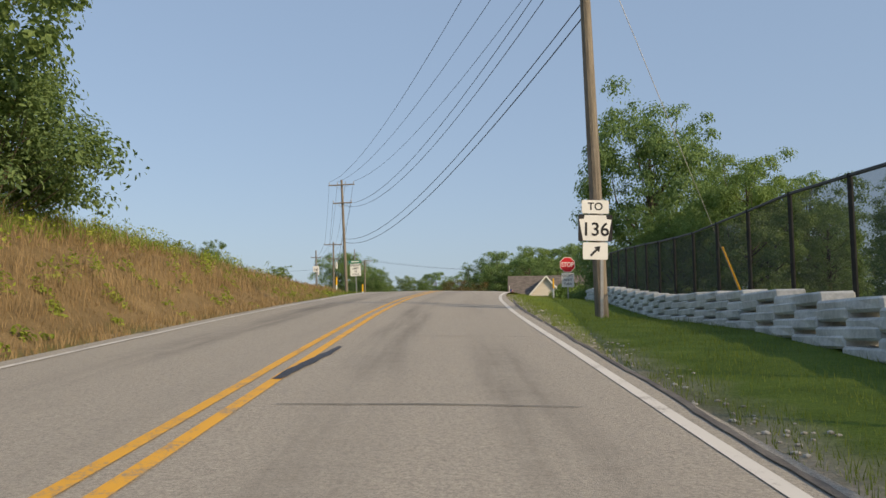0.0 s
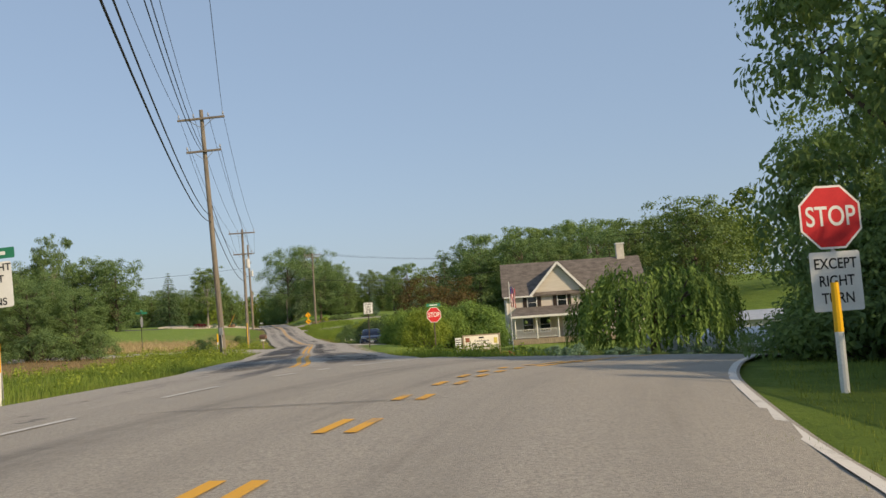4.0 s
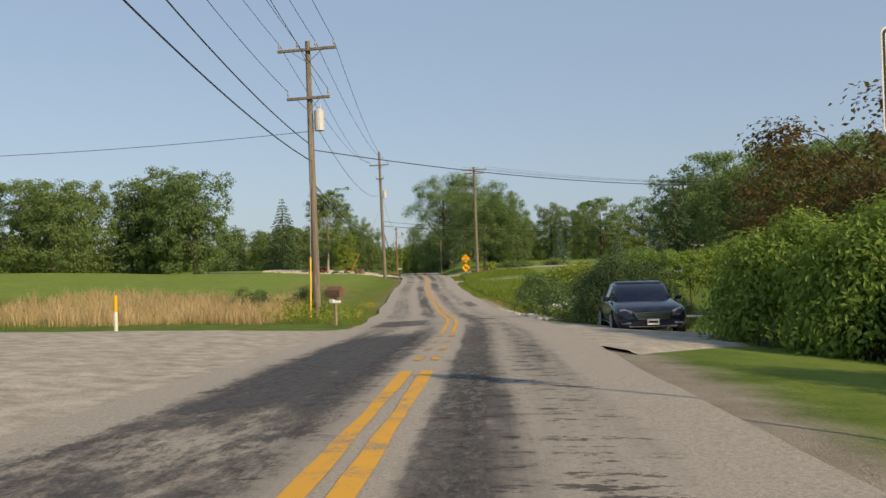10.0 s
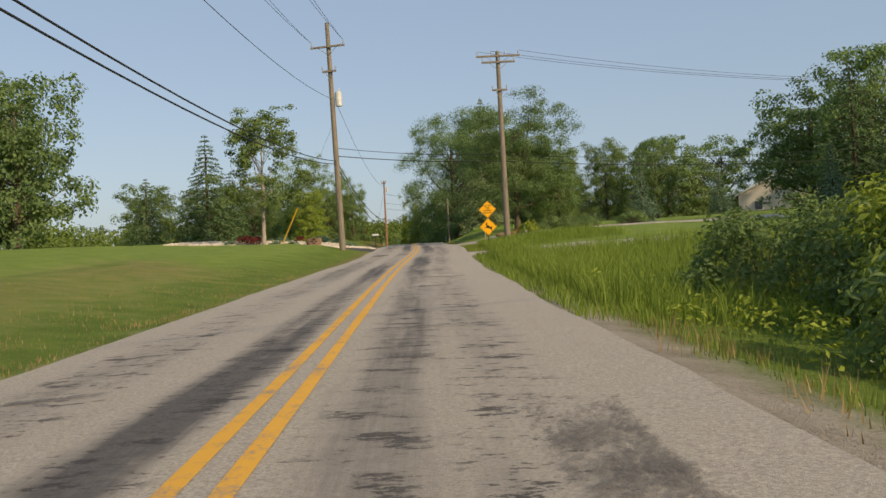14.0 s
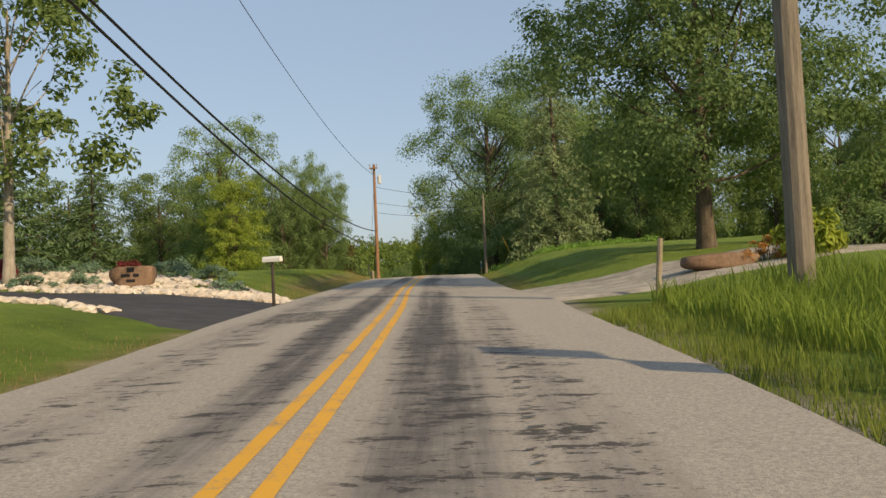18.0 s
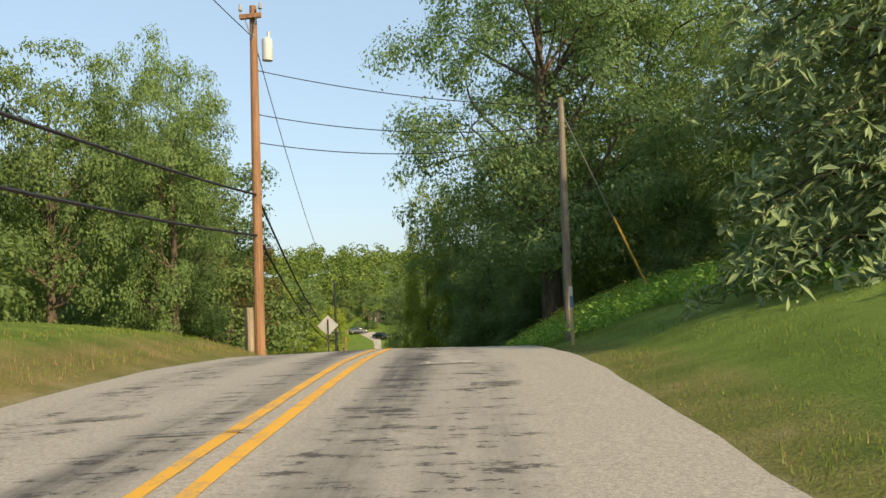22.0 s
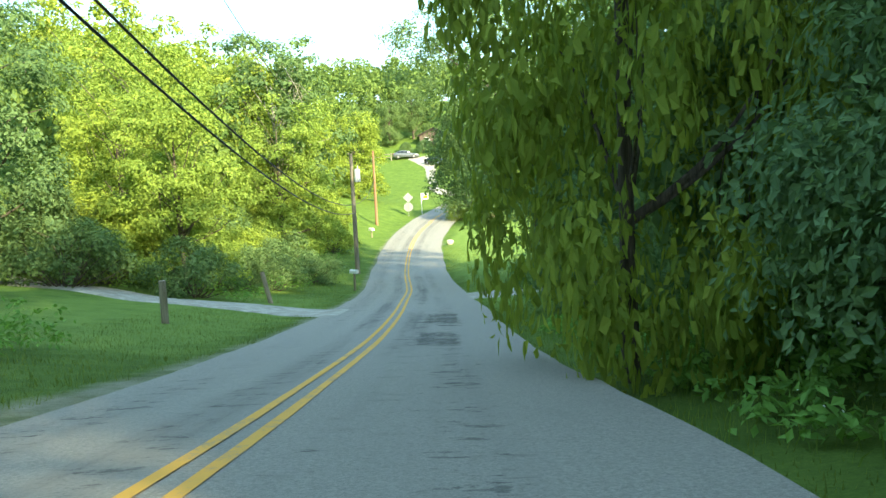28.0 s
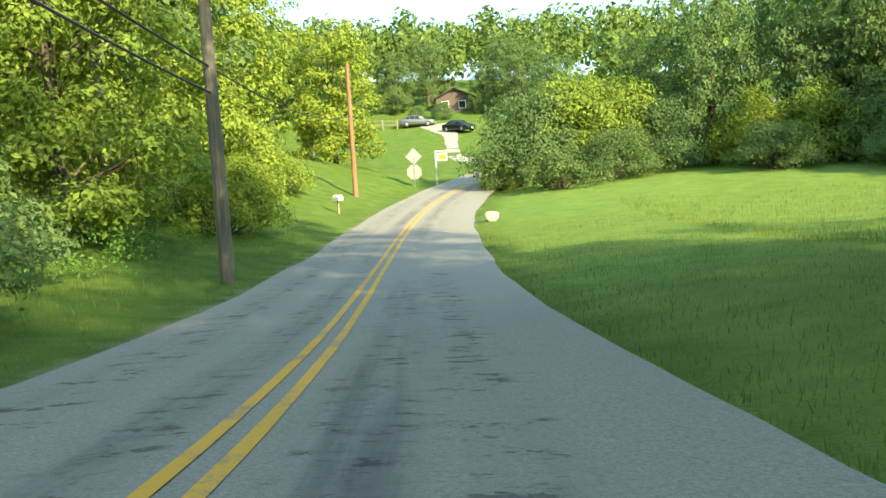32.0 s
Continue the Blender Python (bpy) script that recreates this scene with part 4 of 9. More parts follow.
def shrub(name, seed, mat, height=2.0, spread=1.5, blobs=26, per_blob=60, leaf=0.14, upright=0.0):
    """A bush of leafy sprays down to the ground, with thin stems and a lobed outline."""
    rng = np.random.default_rng(seed)
    thing = new(name)
    bump_at = lobed(rng, 0.16)
    n = blobs
    a, t = rng.uniform(0, 6.283, n), rng.uniform(0.03, 1, n)
    r = spread * np.sqrt(np.clip(1.02 - t ** 2.2, 0.04, 1)) * np.where(rng.uniform(0, 1, n) < 0.75, rng.uniform(0.75, 0.95, n), rng.uniform(0.2, 0.75, n)) * bump_at(a, t)
    ends = np.stack([r * np.cos(a), r * np.sin(a), height * (0.05 + 0.75 * t) * (1 + 0.10 * np.sin(2 * a + seed))], 1)
    out = np.stack([np.cos(a), np.sin(a), 0.2 + t], 1)
    out /= np.linalg.norm(out, axis=1)[:, None]
    size = spread * 0.27 * rng.uniform(0.65, 1.3, n)
    v, f = leaf_clumps(ends, size, out, per_blob, leaf, rng, 0.8 + upright, 0.2 - upright * 3, 1.6 + upright)
    v[:, 2] = np.maximum(v[:, 2], 0.02)
    sheet("foliage", v, f, mat, thing)
    v, f = join([limb((e[0] * .15, e[1] * .15, -0.1), e, 0.022, 0.006, rng, 0.1, 4, 3) for e in ends[:40]])
    sheet("stem", v, f, BARK, thing)
    return thing


class Kind:
    """A plant that is built once and then set out in copies; the first setting uses the built one."""

    def __init__(self, thing, label, category, group, size):
        self.thing, self.label, self.category, self.group, self.size, self.used = thing, label, category, group, size, 0

    def put(self, x, y, height=None, wide=None, turn=None, label="", sink=0.0):
        rng = random.Random(int(x * 31 + y * 17) + 5)
        k = (height or self.size) / self.size
        w = k * (wide or 1.0)
        m = pose(x, y, gz(x, y) - sink, 0, 0, rng.uniform(0, 360) if turn is None else turn) @ Matrix.Diagonal((w, w, k, 1))
        if self.used == 0:
            ob = self.thing
            ob.matrix_basis = m
        else:
            one = self.thing
            ob = copy_thing(one, Matrix())
            ob.matrix_basis = m
        self.used += 1
        return tagged(ob, label or self.label, self.category, self.group)


OAK = [Kind(broad_tree("tree", 11 + k, LEAF_MID, BARK, 12, 4.9, 0.06, 210, 120, 0.145, 0.28, 0.4, 0.18, 0.185), "tall green leafy tree with full uneven crown", "tree", "roadside trees", 12) for k in range(3)]
DARKTREE = [Kind(broad_tree("tree", 31 + k, LEAF_DARK, BARK, 14, 5.2, 0.05, 220, 160, 0.135, 0.34, 0.42, 0.18, 0.185), "tall dark green tree with dense crown", "tree", "wood", 14) for k in range(2)]
BRIGHT = [Kind(broad_tree("tree", 51 + k, LEAF_LIGHT, BARK, 11, 3.9, 0.03, 190, 130, 0.125, 0.15, 0.4, 0.22, 0.185), "sunlit yellow-green tree beside the road", "tree", "sunlit trees", 11) for k in range(2)]
OPEN = [Kind(broad_tree("tree", 61, LEAF_MID, PALE_BARK, 11, 3.9, 0.3, 95, 95, 0.16, 0.15, 0.5, 0.3, 0.17), "airy tree with pale limbs showing between leaves", "tree", "roadside trees", 11)]
RUST = [Kind(broad_tree("tree", 71, LEAF_RUST, BARK, 8, 4.6, 0.08, 170, 130, 0.13, 0.2, 0.45, 0.12, 0.2, 2.6), "bronze-leaved ornamental tree with round crown", "tree", "garden trees", 8)]
HERO = Kind(broad_tree("tree", 81, LEAF_DARK, BARK, 14, 6.4, 0.17, 240, 270, 0.10, 0.36, 0.45, 0.2, 0.16), "large dark spreading tree overhanging the road", "tree", "wood", 14)
LAWN_MAPLE = Kind(broad_tree("tree", 83, LEAF_MID, BARK, 13, 6.5, 0.16, 260, 230, 0.115, 0.26, 0.42, 0.16, 0.15), "broad spreading shade tree on the lawn", "tree", "garden trees", 13)
LOCUST = Kind(broad_tree("tree", 87, LEAF_DARK, BARK, 11, 5.0, 0.02, 230, 190, 0.13, 0.28, 0.42, 0.22, 0.17), "dense dark locust tree behind the fence", "tree", "fence trees", 11)
SPRUCE = [Kind(spruce("spruce", 91, NEEDLE_BLUE, 10, 2.9, 0.03, 24, 0.13, 0.3, 2.6), "blue-green spruce with branches to the ground", "spruce", "spruces", 10)]
DARKSPRUCE = [Kind(spruce("spruce", 93, NEEDLE_DARK, 12, 4.3, 0.03, 26, 0.15, 0.3, 3.0), "dark green conifer with branches to the ground", "spruce", "spruces", 12)]
BIGSPRUCE = Kind(spruce("spruce", 95, NEEDLE_OLIVE, 14, 4.2, 0.03, 32, 0.10, 0.30, 7.0), "tall Norway spruce with drooping olive branches", "spruce", "spruces", 14)
BUSH = [Kind(shrub("bush", 101 + k, LEAF_MID, 2.2, 1.8, 60, 90, 0.085), "green leafy bush by the roadside", "bush", "bushes", 2.2) for k in range(2)]
BRIGHT_BUSH = [Kind(shrub("bush", 111, LEAF_LIGHT, 2.2, 1.7, 55, 90, 0.08, 0.3), "bright yellow-green bush with upright shoots", "bush", "bushes", 2.2)]
DARK_BUSH = [Kind(shrub("bush", 121, LEAF_DARK, 2.4, 1.8, 60, 90, 0.08), "dark green rounded bush by the road", "bush", "bushes", 2.4)]
WILLOW = Kind(willow("willow", 131), "weeping willow-like tree hanging to the lawn", "tree", "garden trees", 6.2)


VALLEY_MAPLE = Kind(broad_tree("tree", 87, LEAF_MID, BARK, 18, 8.3, 0.20, 320, 240, 0.12, 0.40, 0.5, 0.2, 0.13, 2.0, 34, 0.10), "broad dark tree on the lawn", "tree", "garden trees", 18)
OAK_FAR = [Kind(broad_tree("tree", 14 + k, LEAF_MID, BARK, 12, 4.9, 0.02, 190, 75, 0.21, 0.3, 0.38, 0.18, 0.195), "green leafy tree beyond the fields", "tree", "field trees", 12) for k in range(3)]
DARK_FAR = [Kind(broad_tree("tree", 34 + k, LEAF_DARK, BARK, 14, 5.2, 0.02, 190, 75, 0.23, 0.34, 0.4, 0.17, 0.195), "dark green tree back in the wood", "tree", "wood", 14) for k in range(2)]
BRIGHT_FAR = [Kind(broad_tree("tree", 54, LEAF_LIGHT, BARK, 11, 3.9, 0.02, 180, 75, 0.19, 0.15, 0.4, 0.2, 0.195), "sunlit yellow-green tree up the valley side", "tree", "sunlit trees", 11)]


BIG_BUSH = Kind(shrub("bush", 103, LEAF_MID, 4.0, 2.9, 120, 120, 0.10), "large green leafy bush by the roadside", "bush", "bushes", 4.0)
GARDEN_BUSH = Kind(shrub("bush", 133, LEAF_SUMAC, 3.0, 2.2, 130, 130, 0.085, 0.35), "dense mid-green bush with long narrow leaves", "bush", "bushes", 3.0)
SMALL_TREE = Kind(broad_tree("tree", 57, LEAF_SUMAC, BARK, 3, 1.1, 0.44, 80, 110, 0.05, 0.05, 0.4, 0.15, 0.2), "small round-headed garden tree on the lawn", "tree", "garden trees", 3)
BIG_BRIGHT = Kind(shrub("bush", 113, LEAF_LIGHT, 3.6, 2.5, 110, 110, 0.09, 0.3), "large yellow-green bush with upright shoots", "bush", "bushes", 3.6)
BIG_DARK = Kind(shrub("bush", 123, LEAF_DARK, 4.2, 2.9, 120, 120, 0.10), "large dark green bush by the road", "bush", "bushes", 4.2)


def scatter(kinds, spots, **kw):
    """Sets out plants; trees well away from the road take the plainer build."""
    for i, (x, y, h) in enumerate(spots):
        if kinds[0].category == "bush" and h > 2.9:
            (BIG_DARK if kinds is DARK_BUSH else BIG_BRIGHT if kinds is BRIGHT_BUSH else BIG_BUSH).put(x, y, h, **kw)
            continue
        far = {id(OAK): OAK_FAR, id(DARKTREE): DARK_FAR, id(BRIGHT): BRIGHT_FAR}.get(id(kinds))
        use = far if far and (abs(float(across(x, y))) > 24 or y > 345) else kinds
        use[i % len(use)].put(x, y, h, **kw)


# beside the first stretch
OPEN[0].put(-11.8, 18.8, 10.0, 1.0, 40, "leafy tree leaning over the dry bank")
OAK[0].put(-13.2, 23.0, 8.6, 0.95, 70)
scatter(BUSH, [(-11.1, 21.0, 3.8), (-13.1, 23.6, 3.4)])
LOCUST.put(28.5, 88.0, 17.5, 0.8, 10, "great dark locust tree at the outside of the bend")
LOCUST.put(36.0, 86.0, 17.0, 0.8, 140)
LOCUST.put(13.6, 57.0, 14.5, 0.74, 200, sink=0.4)
LOCUST.put(13.2, 49.6, 5.6, 0.95, 120)
scatter(DARK_BUSH, [(11.6, 56.8, 3.6), (11.6, 59.0, 3.2), (12.2, 53.2, 3.2), (13.4, 61.0, 3.4), (14.5, 58.0, 4.5)])
LOCUST.put(16.4, 46.5, 8.4, 0.8, 70)
scatter(DARKTREE, [(17.5, 31.1, 5.0), (20.9, 47.3, 5.5), (24.0, 37.6, 7.5), (28.3, 27.8, 6.5), (29.6, 53.8, 7.5), (18.5, 23.6, 4.4)])
scatter(BUSH, [(10.6, 57.0, 2.4), (12.8, 61.0, 2.6), (10.6, 52.2, 1.8)])
# house garden
WILLOW.put(15.5, 93.2, 6.1, 1.05, 0)
RUST[0].put(2.6, 114.4, 5.7, 1.12)
BIG_BRIGHT.put(1.6, 101.1, 2.7, 0.9, label="feathery light green bush on the mown lawn")
for x, y, h, w in ((-0.3, 110.4, 2.7, 0.85), (0.7, 107.6, 2.8, 0.85), (2.9, 106.0, 3.1, 0.95), (2.6, 110.0, 3.4, 1.0), (5.2, 107.6, 3.6, 1.0)):
    GARDEN_BUSH.put(x, y, h, w)
TALL_HEDGE = Kind(shrub("hedge_shrub", 125, LEAF_HEDGE, 3.0, 2.2, 120, 170, 0.06), "tall dense dark hedge shrub behind the parked car", "shrub", "hedge", 3.0)
for x, y, h, w in ((-3.6, 122.3, 2.45, 0.85), (-2.9, 123.8, 2.5, 0.9)):
    TALL_HEDGE.put(x, y, h, w)
TALL_HEDGE.put(-1.7, 121.3, 1.1, 0.95, label="low dark clipped shrub beside the tall hedge")
scatter(DARK_BUSH, [(19.3, 88.6, 1.3)])
for x, y, h in ((-1.6, 129.6, 3.3), (-0.1, 130.2, 3.2), (1.4, 131.2, 3.3), (2.7, 132.6, 3.3)):
    SMALL_TREE.put(x, y, h, 1.0)
# bushes on the right before the hill
scatter(BUSH, [(-6.4, 134.0, 1.8), (-7.0, 143.7, 2.0), (-4.2, 139.7, 2.4), (-6.5, 149.9, 2.1), (-2.9, 146.3, 2.8), (-7.8, 153.3, 2.0)])
scatter(BRIGHT_BUSH, [(-5.6, 147.5, 2.6), (-4.4, 152.6, 2.4)])
scatter(DARK_BUSH, [(-2.4, 130.6, 2.6), (-1.6, 141.0, 2.6), (-1.2, 148.1, 3.0), (-0.8, 153.7, 2.8)])
scatter(SPRUCE, [(-8.0, 203.6, 5.0), (2.6, 190.2, 4.6), (16.0, 172.0, 4.9), (20.7, 165.6, 6.9), (-0.3, 218.5, 4.5)])
scatter(DARKSPRUCE, [(5.6, 196.5, 10.5), (27.4, 158.8, 9.1), (12.3, 200.2, 9.5)])
scatter(OAK, [(18.0, 190.4, 11.0), (25.9, 205.8, 12.0), (34.5, 176.5, 12.0), (41.5, 195.2, 13.0), (10.3, 229.0, 13.0), (20.0, 165.2, 9.5), (33.8, 142.5, 13.2), (-8.3, 248.3, 10), (1.4, 259.6, 11)])
LAWN_MAPLE.put(-17.6, 203.4, 10.4, 0.96, 30)
for x, y, h in ((-19.0, 233.8, 9.3), (-15.6, 231.4, 8.6), (-10.4, 236.5, 9.2), (-5.0, 233, 9)):
    OAK[int(-x) % 3].put(x, y, h, 0.66)
for i, (x, y, h) in enumerate(((-2.0, 256.0, 13.0), (6.0, 263.0, 15.0), (16.0, 262.0, 18.0), (26.0, 256.0, 20.0), (36.0, 250.0, 20.0), (-11.5, 283.0, 12.5), (-5.0, 276.0, 12.0))):
    DARK_FAR[i % 2].put(x, y, h, 0.95)
# left fields
scatter(OAK, [(-87.7, 140.3, 14.2), (-74.7, 128.9, 13.1), (-97.5, 122.4, 14.3), (-65.5, 165.2, 10.0), (-82.0, 172.0, 10.2), (-104.1, 153.8, 15.5), (-72.5, 149.3, 11.9), (-112.8, 133.5, 14.2), (-125.9, 113.1, 15.4), (-117.3, 97.4, 12.9)])
for x, y, h in ((-49.5, 187.0, 12.7), (-54.8, 190.5, 13.3), (-60.5, 194.5, 12.7), (-64.0, 187.0, 11.8)):
    OAK_FAR[int(-x) % 2].put(x, y, h, 0.85)
for i, (x, y, h) in enumerate(((-58.0, 172.0, 9.6), (-63.5, 176.0, 10.2), (-70.0, 174.0, 10.2), (-77.0, 176.0, 10.7), (-84.0, 163.0, 11.3), (-91.0, 156.0, 11.8), (-79.5, 150.0, 10.7), (-97.0, 146.0, 12.4))):
    (DARK_FAR[0] if i % 2 else OAK_FAR[i // 2 % 2]).put(x, y, h, 1.0)
for i, (x, y, h) in enumerate(((11.0, 183.0, 10.6), (18.0, 181.0, 11.8), (24.5, 184.0, 12.4), (31.0, 187.0, 13.0), (38.0, 184.0, 14.2), (28.0, 170.0, 11.2), (45.0, 178.0, 14.2))):
    (DARK_FAR[0] if i % 2 else OAK_FAR[i // 2 % 2]).put(x, y, h, 1.0)
scatter(OPEN, [(-78.0, 340.0, 17.0), (-94.3, 108.5, 15.4), (-38.2, 202.0, 11.0), (-51.7, 140.3, 9.9), (-68.1, 186.0, 9.0), (-102.1, 84.3, 10.7)])
scatter(DARKSPRUCE, [(-59.0, 190.7, 11.4), (-63.7, 195.2, 9.7), (-48.6, 214.0, 11.0)])
scatter(BUSH, [(-17.7, 131.8, 1.3), (-19.7, 129.5, 1.2), (-11.4, 91.5, 1.1)])
for i, (x, y, h) in enumerate(((-27.0, 104.0, 6.4), (-23.8, 104.6, 5.4), (-30.4, 103.2, 6.0))):
    DARKTREE[i % 2].put(x, y, h, 1.15)
scatter(DARK_BUSH, [(-25.4, 102.4, 2.5), (-28.8, 101.8, 2.6), (-22.0, 103.4, 2.2), (-32.5, 102.0, 2.6)])
OPEN[0].put(-33.6, 102.2, 8.0, 1.0)
OPEN[0].put(-37.5, 104.0, 7.6, 1.1)
OPEN[0].put(-31.5, 119.0, 10.5, 0.6)
for x, y, h in ((-33.5, 118.5, 8.4), (-41.0, 121.0, 9.6), (-47.5, 119.5, 9.0), (-42.5, 104.5, 7.4)):
    OAK[int(-x) % 3].put(x, y, h, 0.8)
# left before the crest
scatter(DARKSPRUCE, [(-52.3, 227.6, 9.0), (-58.6, 220.5, 8.2)])
scatter(OAK, [(-48.2, 251.6, 9.0), (-55.0, 240.3, 9.0), (-52.6, 257.3, 10.0), (-63.3, 229.0, 9.0), (-58, 233, 8.5)])
DARKTREE[1].put(-45.6, 232.0, 10.6, 0.78, 80)
DARKTREE[0].put(-45.4, 246.5, 11.5, 0.5, 30)
OAK[2].put(-45.2, 241.0, 9.4, 0.62)
DARKTREE[0].put(-42.9, 244.2, 9.2, 0.6)
BRIGHT[0].put(-43.6, 229.2, 6.3, 0.95, label="low spreading yellow-green tree on the lawn")
BUSH[0].put(-43.0, 248.0, 3.6, 0.9)
RUST[0].put(-45.4, 253.2, 5.2, 0.75, label="bronze-leaved tree among the green trees")
BUSH[1].put(-47.5, 236.5, 4.2, 1.1)
# wood on the right of the crest
BIGSPRUCE.put(-23.7, 231.2, 15.5, 0.7, 15)
scatter(DARKSPRUCE, [(-21.4, 238.2, 9.4), (-17.5, 242.7, 11.1)])
HERO.put(-31.8, 259.5, 20.5, 0.84, 30)
HERO.put(-27.5, 266.0, 21.0, 0.9, 0)
HERO.put(-31.0, 276.5, 17.0, 0.9, 100)
DARKTREE[0].put(-21.5, 254.5, 11.0, 0.95, 200)
DARKTREE[1].put(-19.8, 248.6, 13.0, 0.75, 60)
DARKTREE[1].put(-36.0, 287.5, 15.0, 0.85, 300)
# the last five stand out of view, added to shade the valley lawn
scatter(DARKTREE, [(-16.5, 245.0, 8.0), (-15.3, 259.3, 8.5), (-26.0, 270.4, 15.8), (-34.5, 279.2, 13.4), (-32.4, 287.0, 15.6), (-39.8, 294.6, 13.5), (-37.0, 295.4, 14.4), (-31.3, 302.0, 14.4), (-24.3, 280.8, 15.7), (-15.0, 250.6, 8.0), (-45.0, 303.4, 10.0), (-41.0, 309.2, 14.5), (-37.0, 304.5, 16.0), (-33.0, 310.0, 17.0), (-34.0, 318.0, 15.0), (-30.0, 325.0, 14.0), (-27.0, 331.0, 13.5), (-36.5, 312.5, 13.0), (-29.0, 316.0, 13.5)])
scatter(DARK_BUSH, [(-36.8, 275.2, 3.4), (-39.6, 281.8, 3.6), (-45.6, 299.8, 2.6)])
for x, y, h in ((21.0, 206.0, 11.0), (28.0, 212.0, 12.5), (14.0, 222.0, 15.0), (24.0, 231.0, 16.5), (33.0, 222.0, 16.0), (42.0, 232.0, 17.0)):
    DARK_FAR[0].put(x, y, h, 0.85)
DARKTREE[0].put(-19.6, 245.2, 10.5, 0.8, 150)
DARKTREE[1].put(-18.8, 239.5, 8.5, 0.75, 20)
# lower growth along the bank
THICKET = Kind(shrub("bush", 127, LEAF_DARK, 6.0, 2.6, 190, 190, 0.075), "tall leafy thicket under the trees", "bush", "thicket", 6.0)
for x, y, h in ((-26.4, 256.5, 5.0), (-28.2, 262.5, 5.6), (-31.2, 268.0, 6.0), (-35.2, 272.2, 6.2), (-39.0, 275.2, 6.2), (-41.0, 281.0, 6.0), (-43.2, 287.2, 5.6), (-23.2, 250.0, 5.0)):
    THICKET.put(x + 0.6, y, h, 0.8)
THICKET.put(-46.6, 307.6, 7.6, 0.75)
for x, y, h in ((-46.6, 301.6, 5.0), (-43.6, 297.6, 5.4), (-42.8, 293.0, 5.0), (-46.4, 309.0, 3.6)):
    THICKET.put(x, y, h, 0.75)
THICKET.put(-47.3, 303.6, 6.2, 0.9)
THICKET.put(-46.2, 306.4, 6.0, 0.9)
DARKTREE[0].put(-45.0, 304.6, 13.0, 0.85, 220)
DARKTREE[0].put(-40.0, 286.6, 17.5, 0.72, 260)
BRIGHT[1].put(-44.1, 284.5, 18.0, 0.36, label="vine-covered stem bright green in the sun")
# left of the descent
scatter(OAK, [(-54.1, 265.5, 13.5), (-60.0, 272.6, 13.5), (-56.9, 259.6, 13.5), (-64.5, 283.0, 13.4), (-70.1, 287.5, 12.2), (-68.1, 269.1, 15.8), (-75.0, 278.5, 15.7), (-71.1, 301.0, 11.1)])
scatter(BRIGHT, [(-66.1, 307.9, 9.5), (-72.5, 312.5, 11.2), (-78.5, 321.8, 13.6), (-75.1, 334.7, 12.5), (-82.1, 340.6, 14.8), (-86.8, 328.9, 14.7), (-90.3, 349.9, 14.8), (-83.3, 355.8, 11.4), (-96.2, 338.2, 17.0), (-91.5, 368.6, 13.6), (-100.8, 356.9, 17.0), (-86.8, 378.0, 11.4)])
scatter(BUSH, [(-48.2, 256.2, 2.7), (-50.3, 262.0, 2.9), (-53.0, 269.1, 3.2), (-56.1, 275.0, 2.9), (-65.0, 313.6, 2.2), (-68.0, 318.3, 2.5), (-66.4, 321.8, 2.0), (-70.4, 325.3, 2.7), (-63.2, 303.9, 2.5), (-66.5, 300.5, 2.9), (-71.8, 305.6, 3.3)])
scatter(BRIGHT_BUSH, [(-46.1, 251.7, 2.2), (-74.5, 341.7, 2.7), (-78.0, 348.7, 2.7), (-75.1, 328.9, 2.9), (-80.5, 356.9, 2.5)])
BIG_BUSH.put(-95.2, 431.0, 2.6, 0.8)
BIG_BUSH.put(-98.6, 430.2, 2.2, 0.8)
# growth on the left bank of the valley
for i in range(19):
    y = 307 + 2.9 * i
    for k, (d, h, kinds) in enumerate(((6.2, 1.7, BUSH), (8.6, 2.5, BRIGHT_BUSH), (11.6, 3.4, [BIG_BUSH, BIG_BRIGHT]))):
        if y < 311 and k == 0 or i % 3 == k and k < 2:
            continue
        dd = d + 1.2 * math.sin(i * 1.9 + k) + (2.5 if y > 350 else 0)
        kinds[i % len(kinds)].put(float(centre_x(y)) - 2.7 - dd, y - 0.3 * dd, h * (0.8 + 0.35 * abs(math.sin(i * 2.3 + k))))
# field and trees at the far end
VALLEY_MAPLE.put(-53.1, 324.9, 18.0, 1.0, 190, "broad dark tree on the lawn beside the gravel drive")
for i, (x, y, h) in enumerate(((-69.4, 372.4, 6.6), (-66.6, 373.6, 6.8), (-63.8, 374.4, 6.0), (-60.6, 373.6, 5.2), (-55.2, 372.6, 4.6), (-51.4, 372.0, 4.8), (-47.6, 370.6, 4.4), (-71.4, 371.0, 2.4), (-43.5, 368.5, 5.0))):
    (BIG_BRIGHT if i % 3 else BIG_BUSH).put(x, y, h, 0.82)
for x, y, h in ((-57.6, 375.0, 11.6), (-52.6, 376.0, 12.5), (-61.8, 378.5, 9.5), (-47.8, 374.5, 13.5)):
    OAK_FAR[int(-x) % 2].put(x, y, h, 0.72)
for x, y, h in ((-84.0, 433.0, 10.0), (-78.5, 426.0, 9.0), (-74.0, 413.0, 8.0), (-88.0, 441.0, 11.0), (-104.0, 436.0, 9.0), (-109.0, 429.0, 9.5), (-90.5, 436.0, 7.5), (-101.0, 442.0, 10.5), (-69.5, 402.0, 7.0)):
    OAK_FAR[int(-x) % 2].put(x, y, h, 0.8)
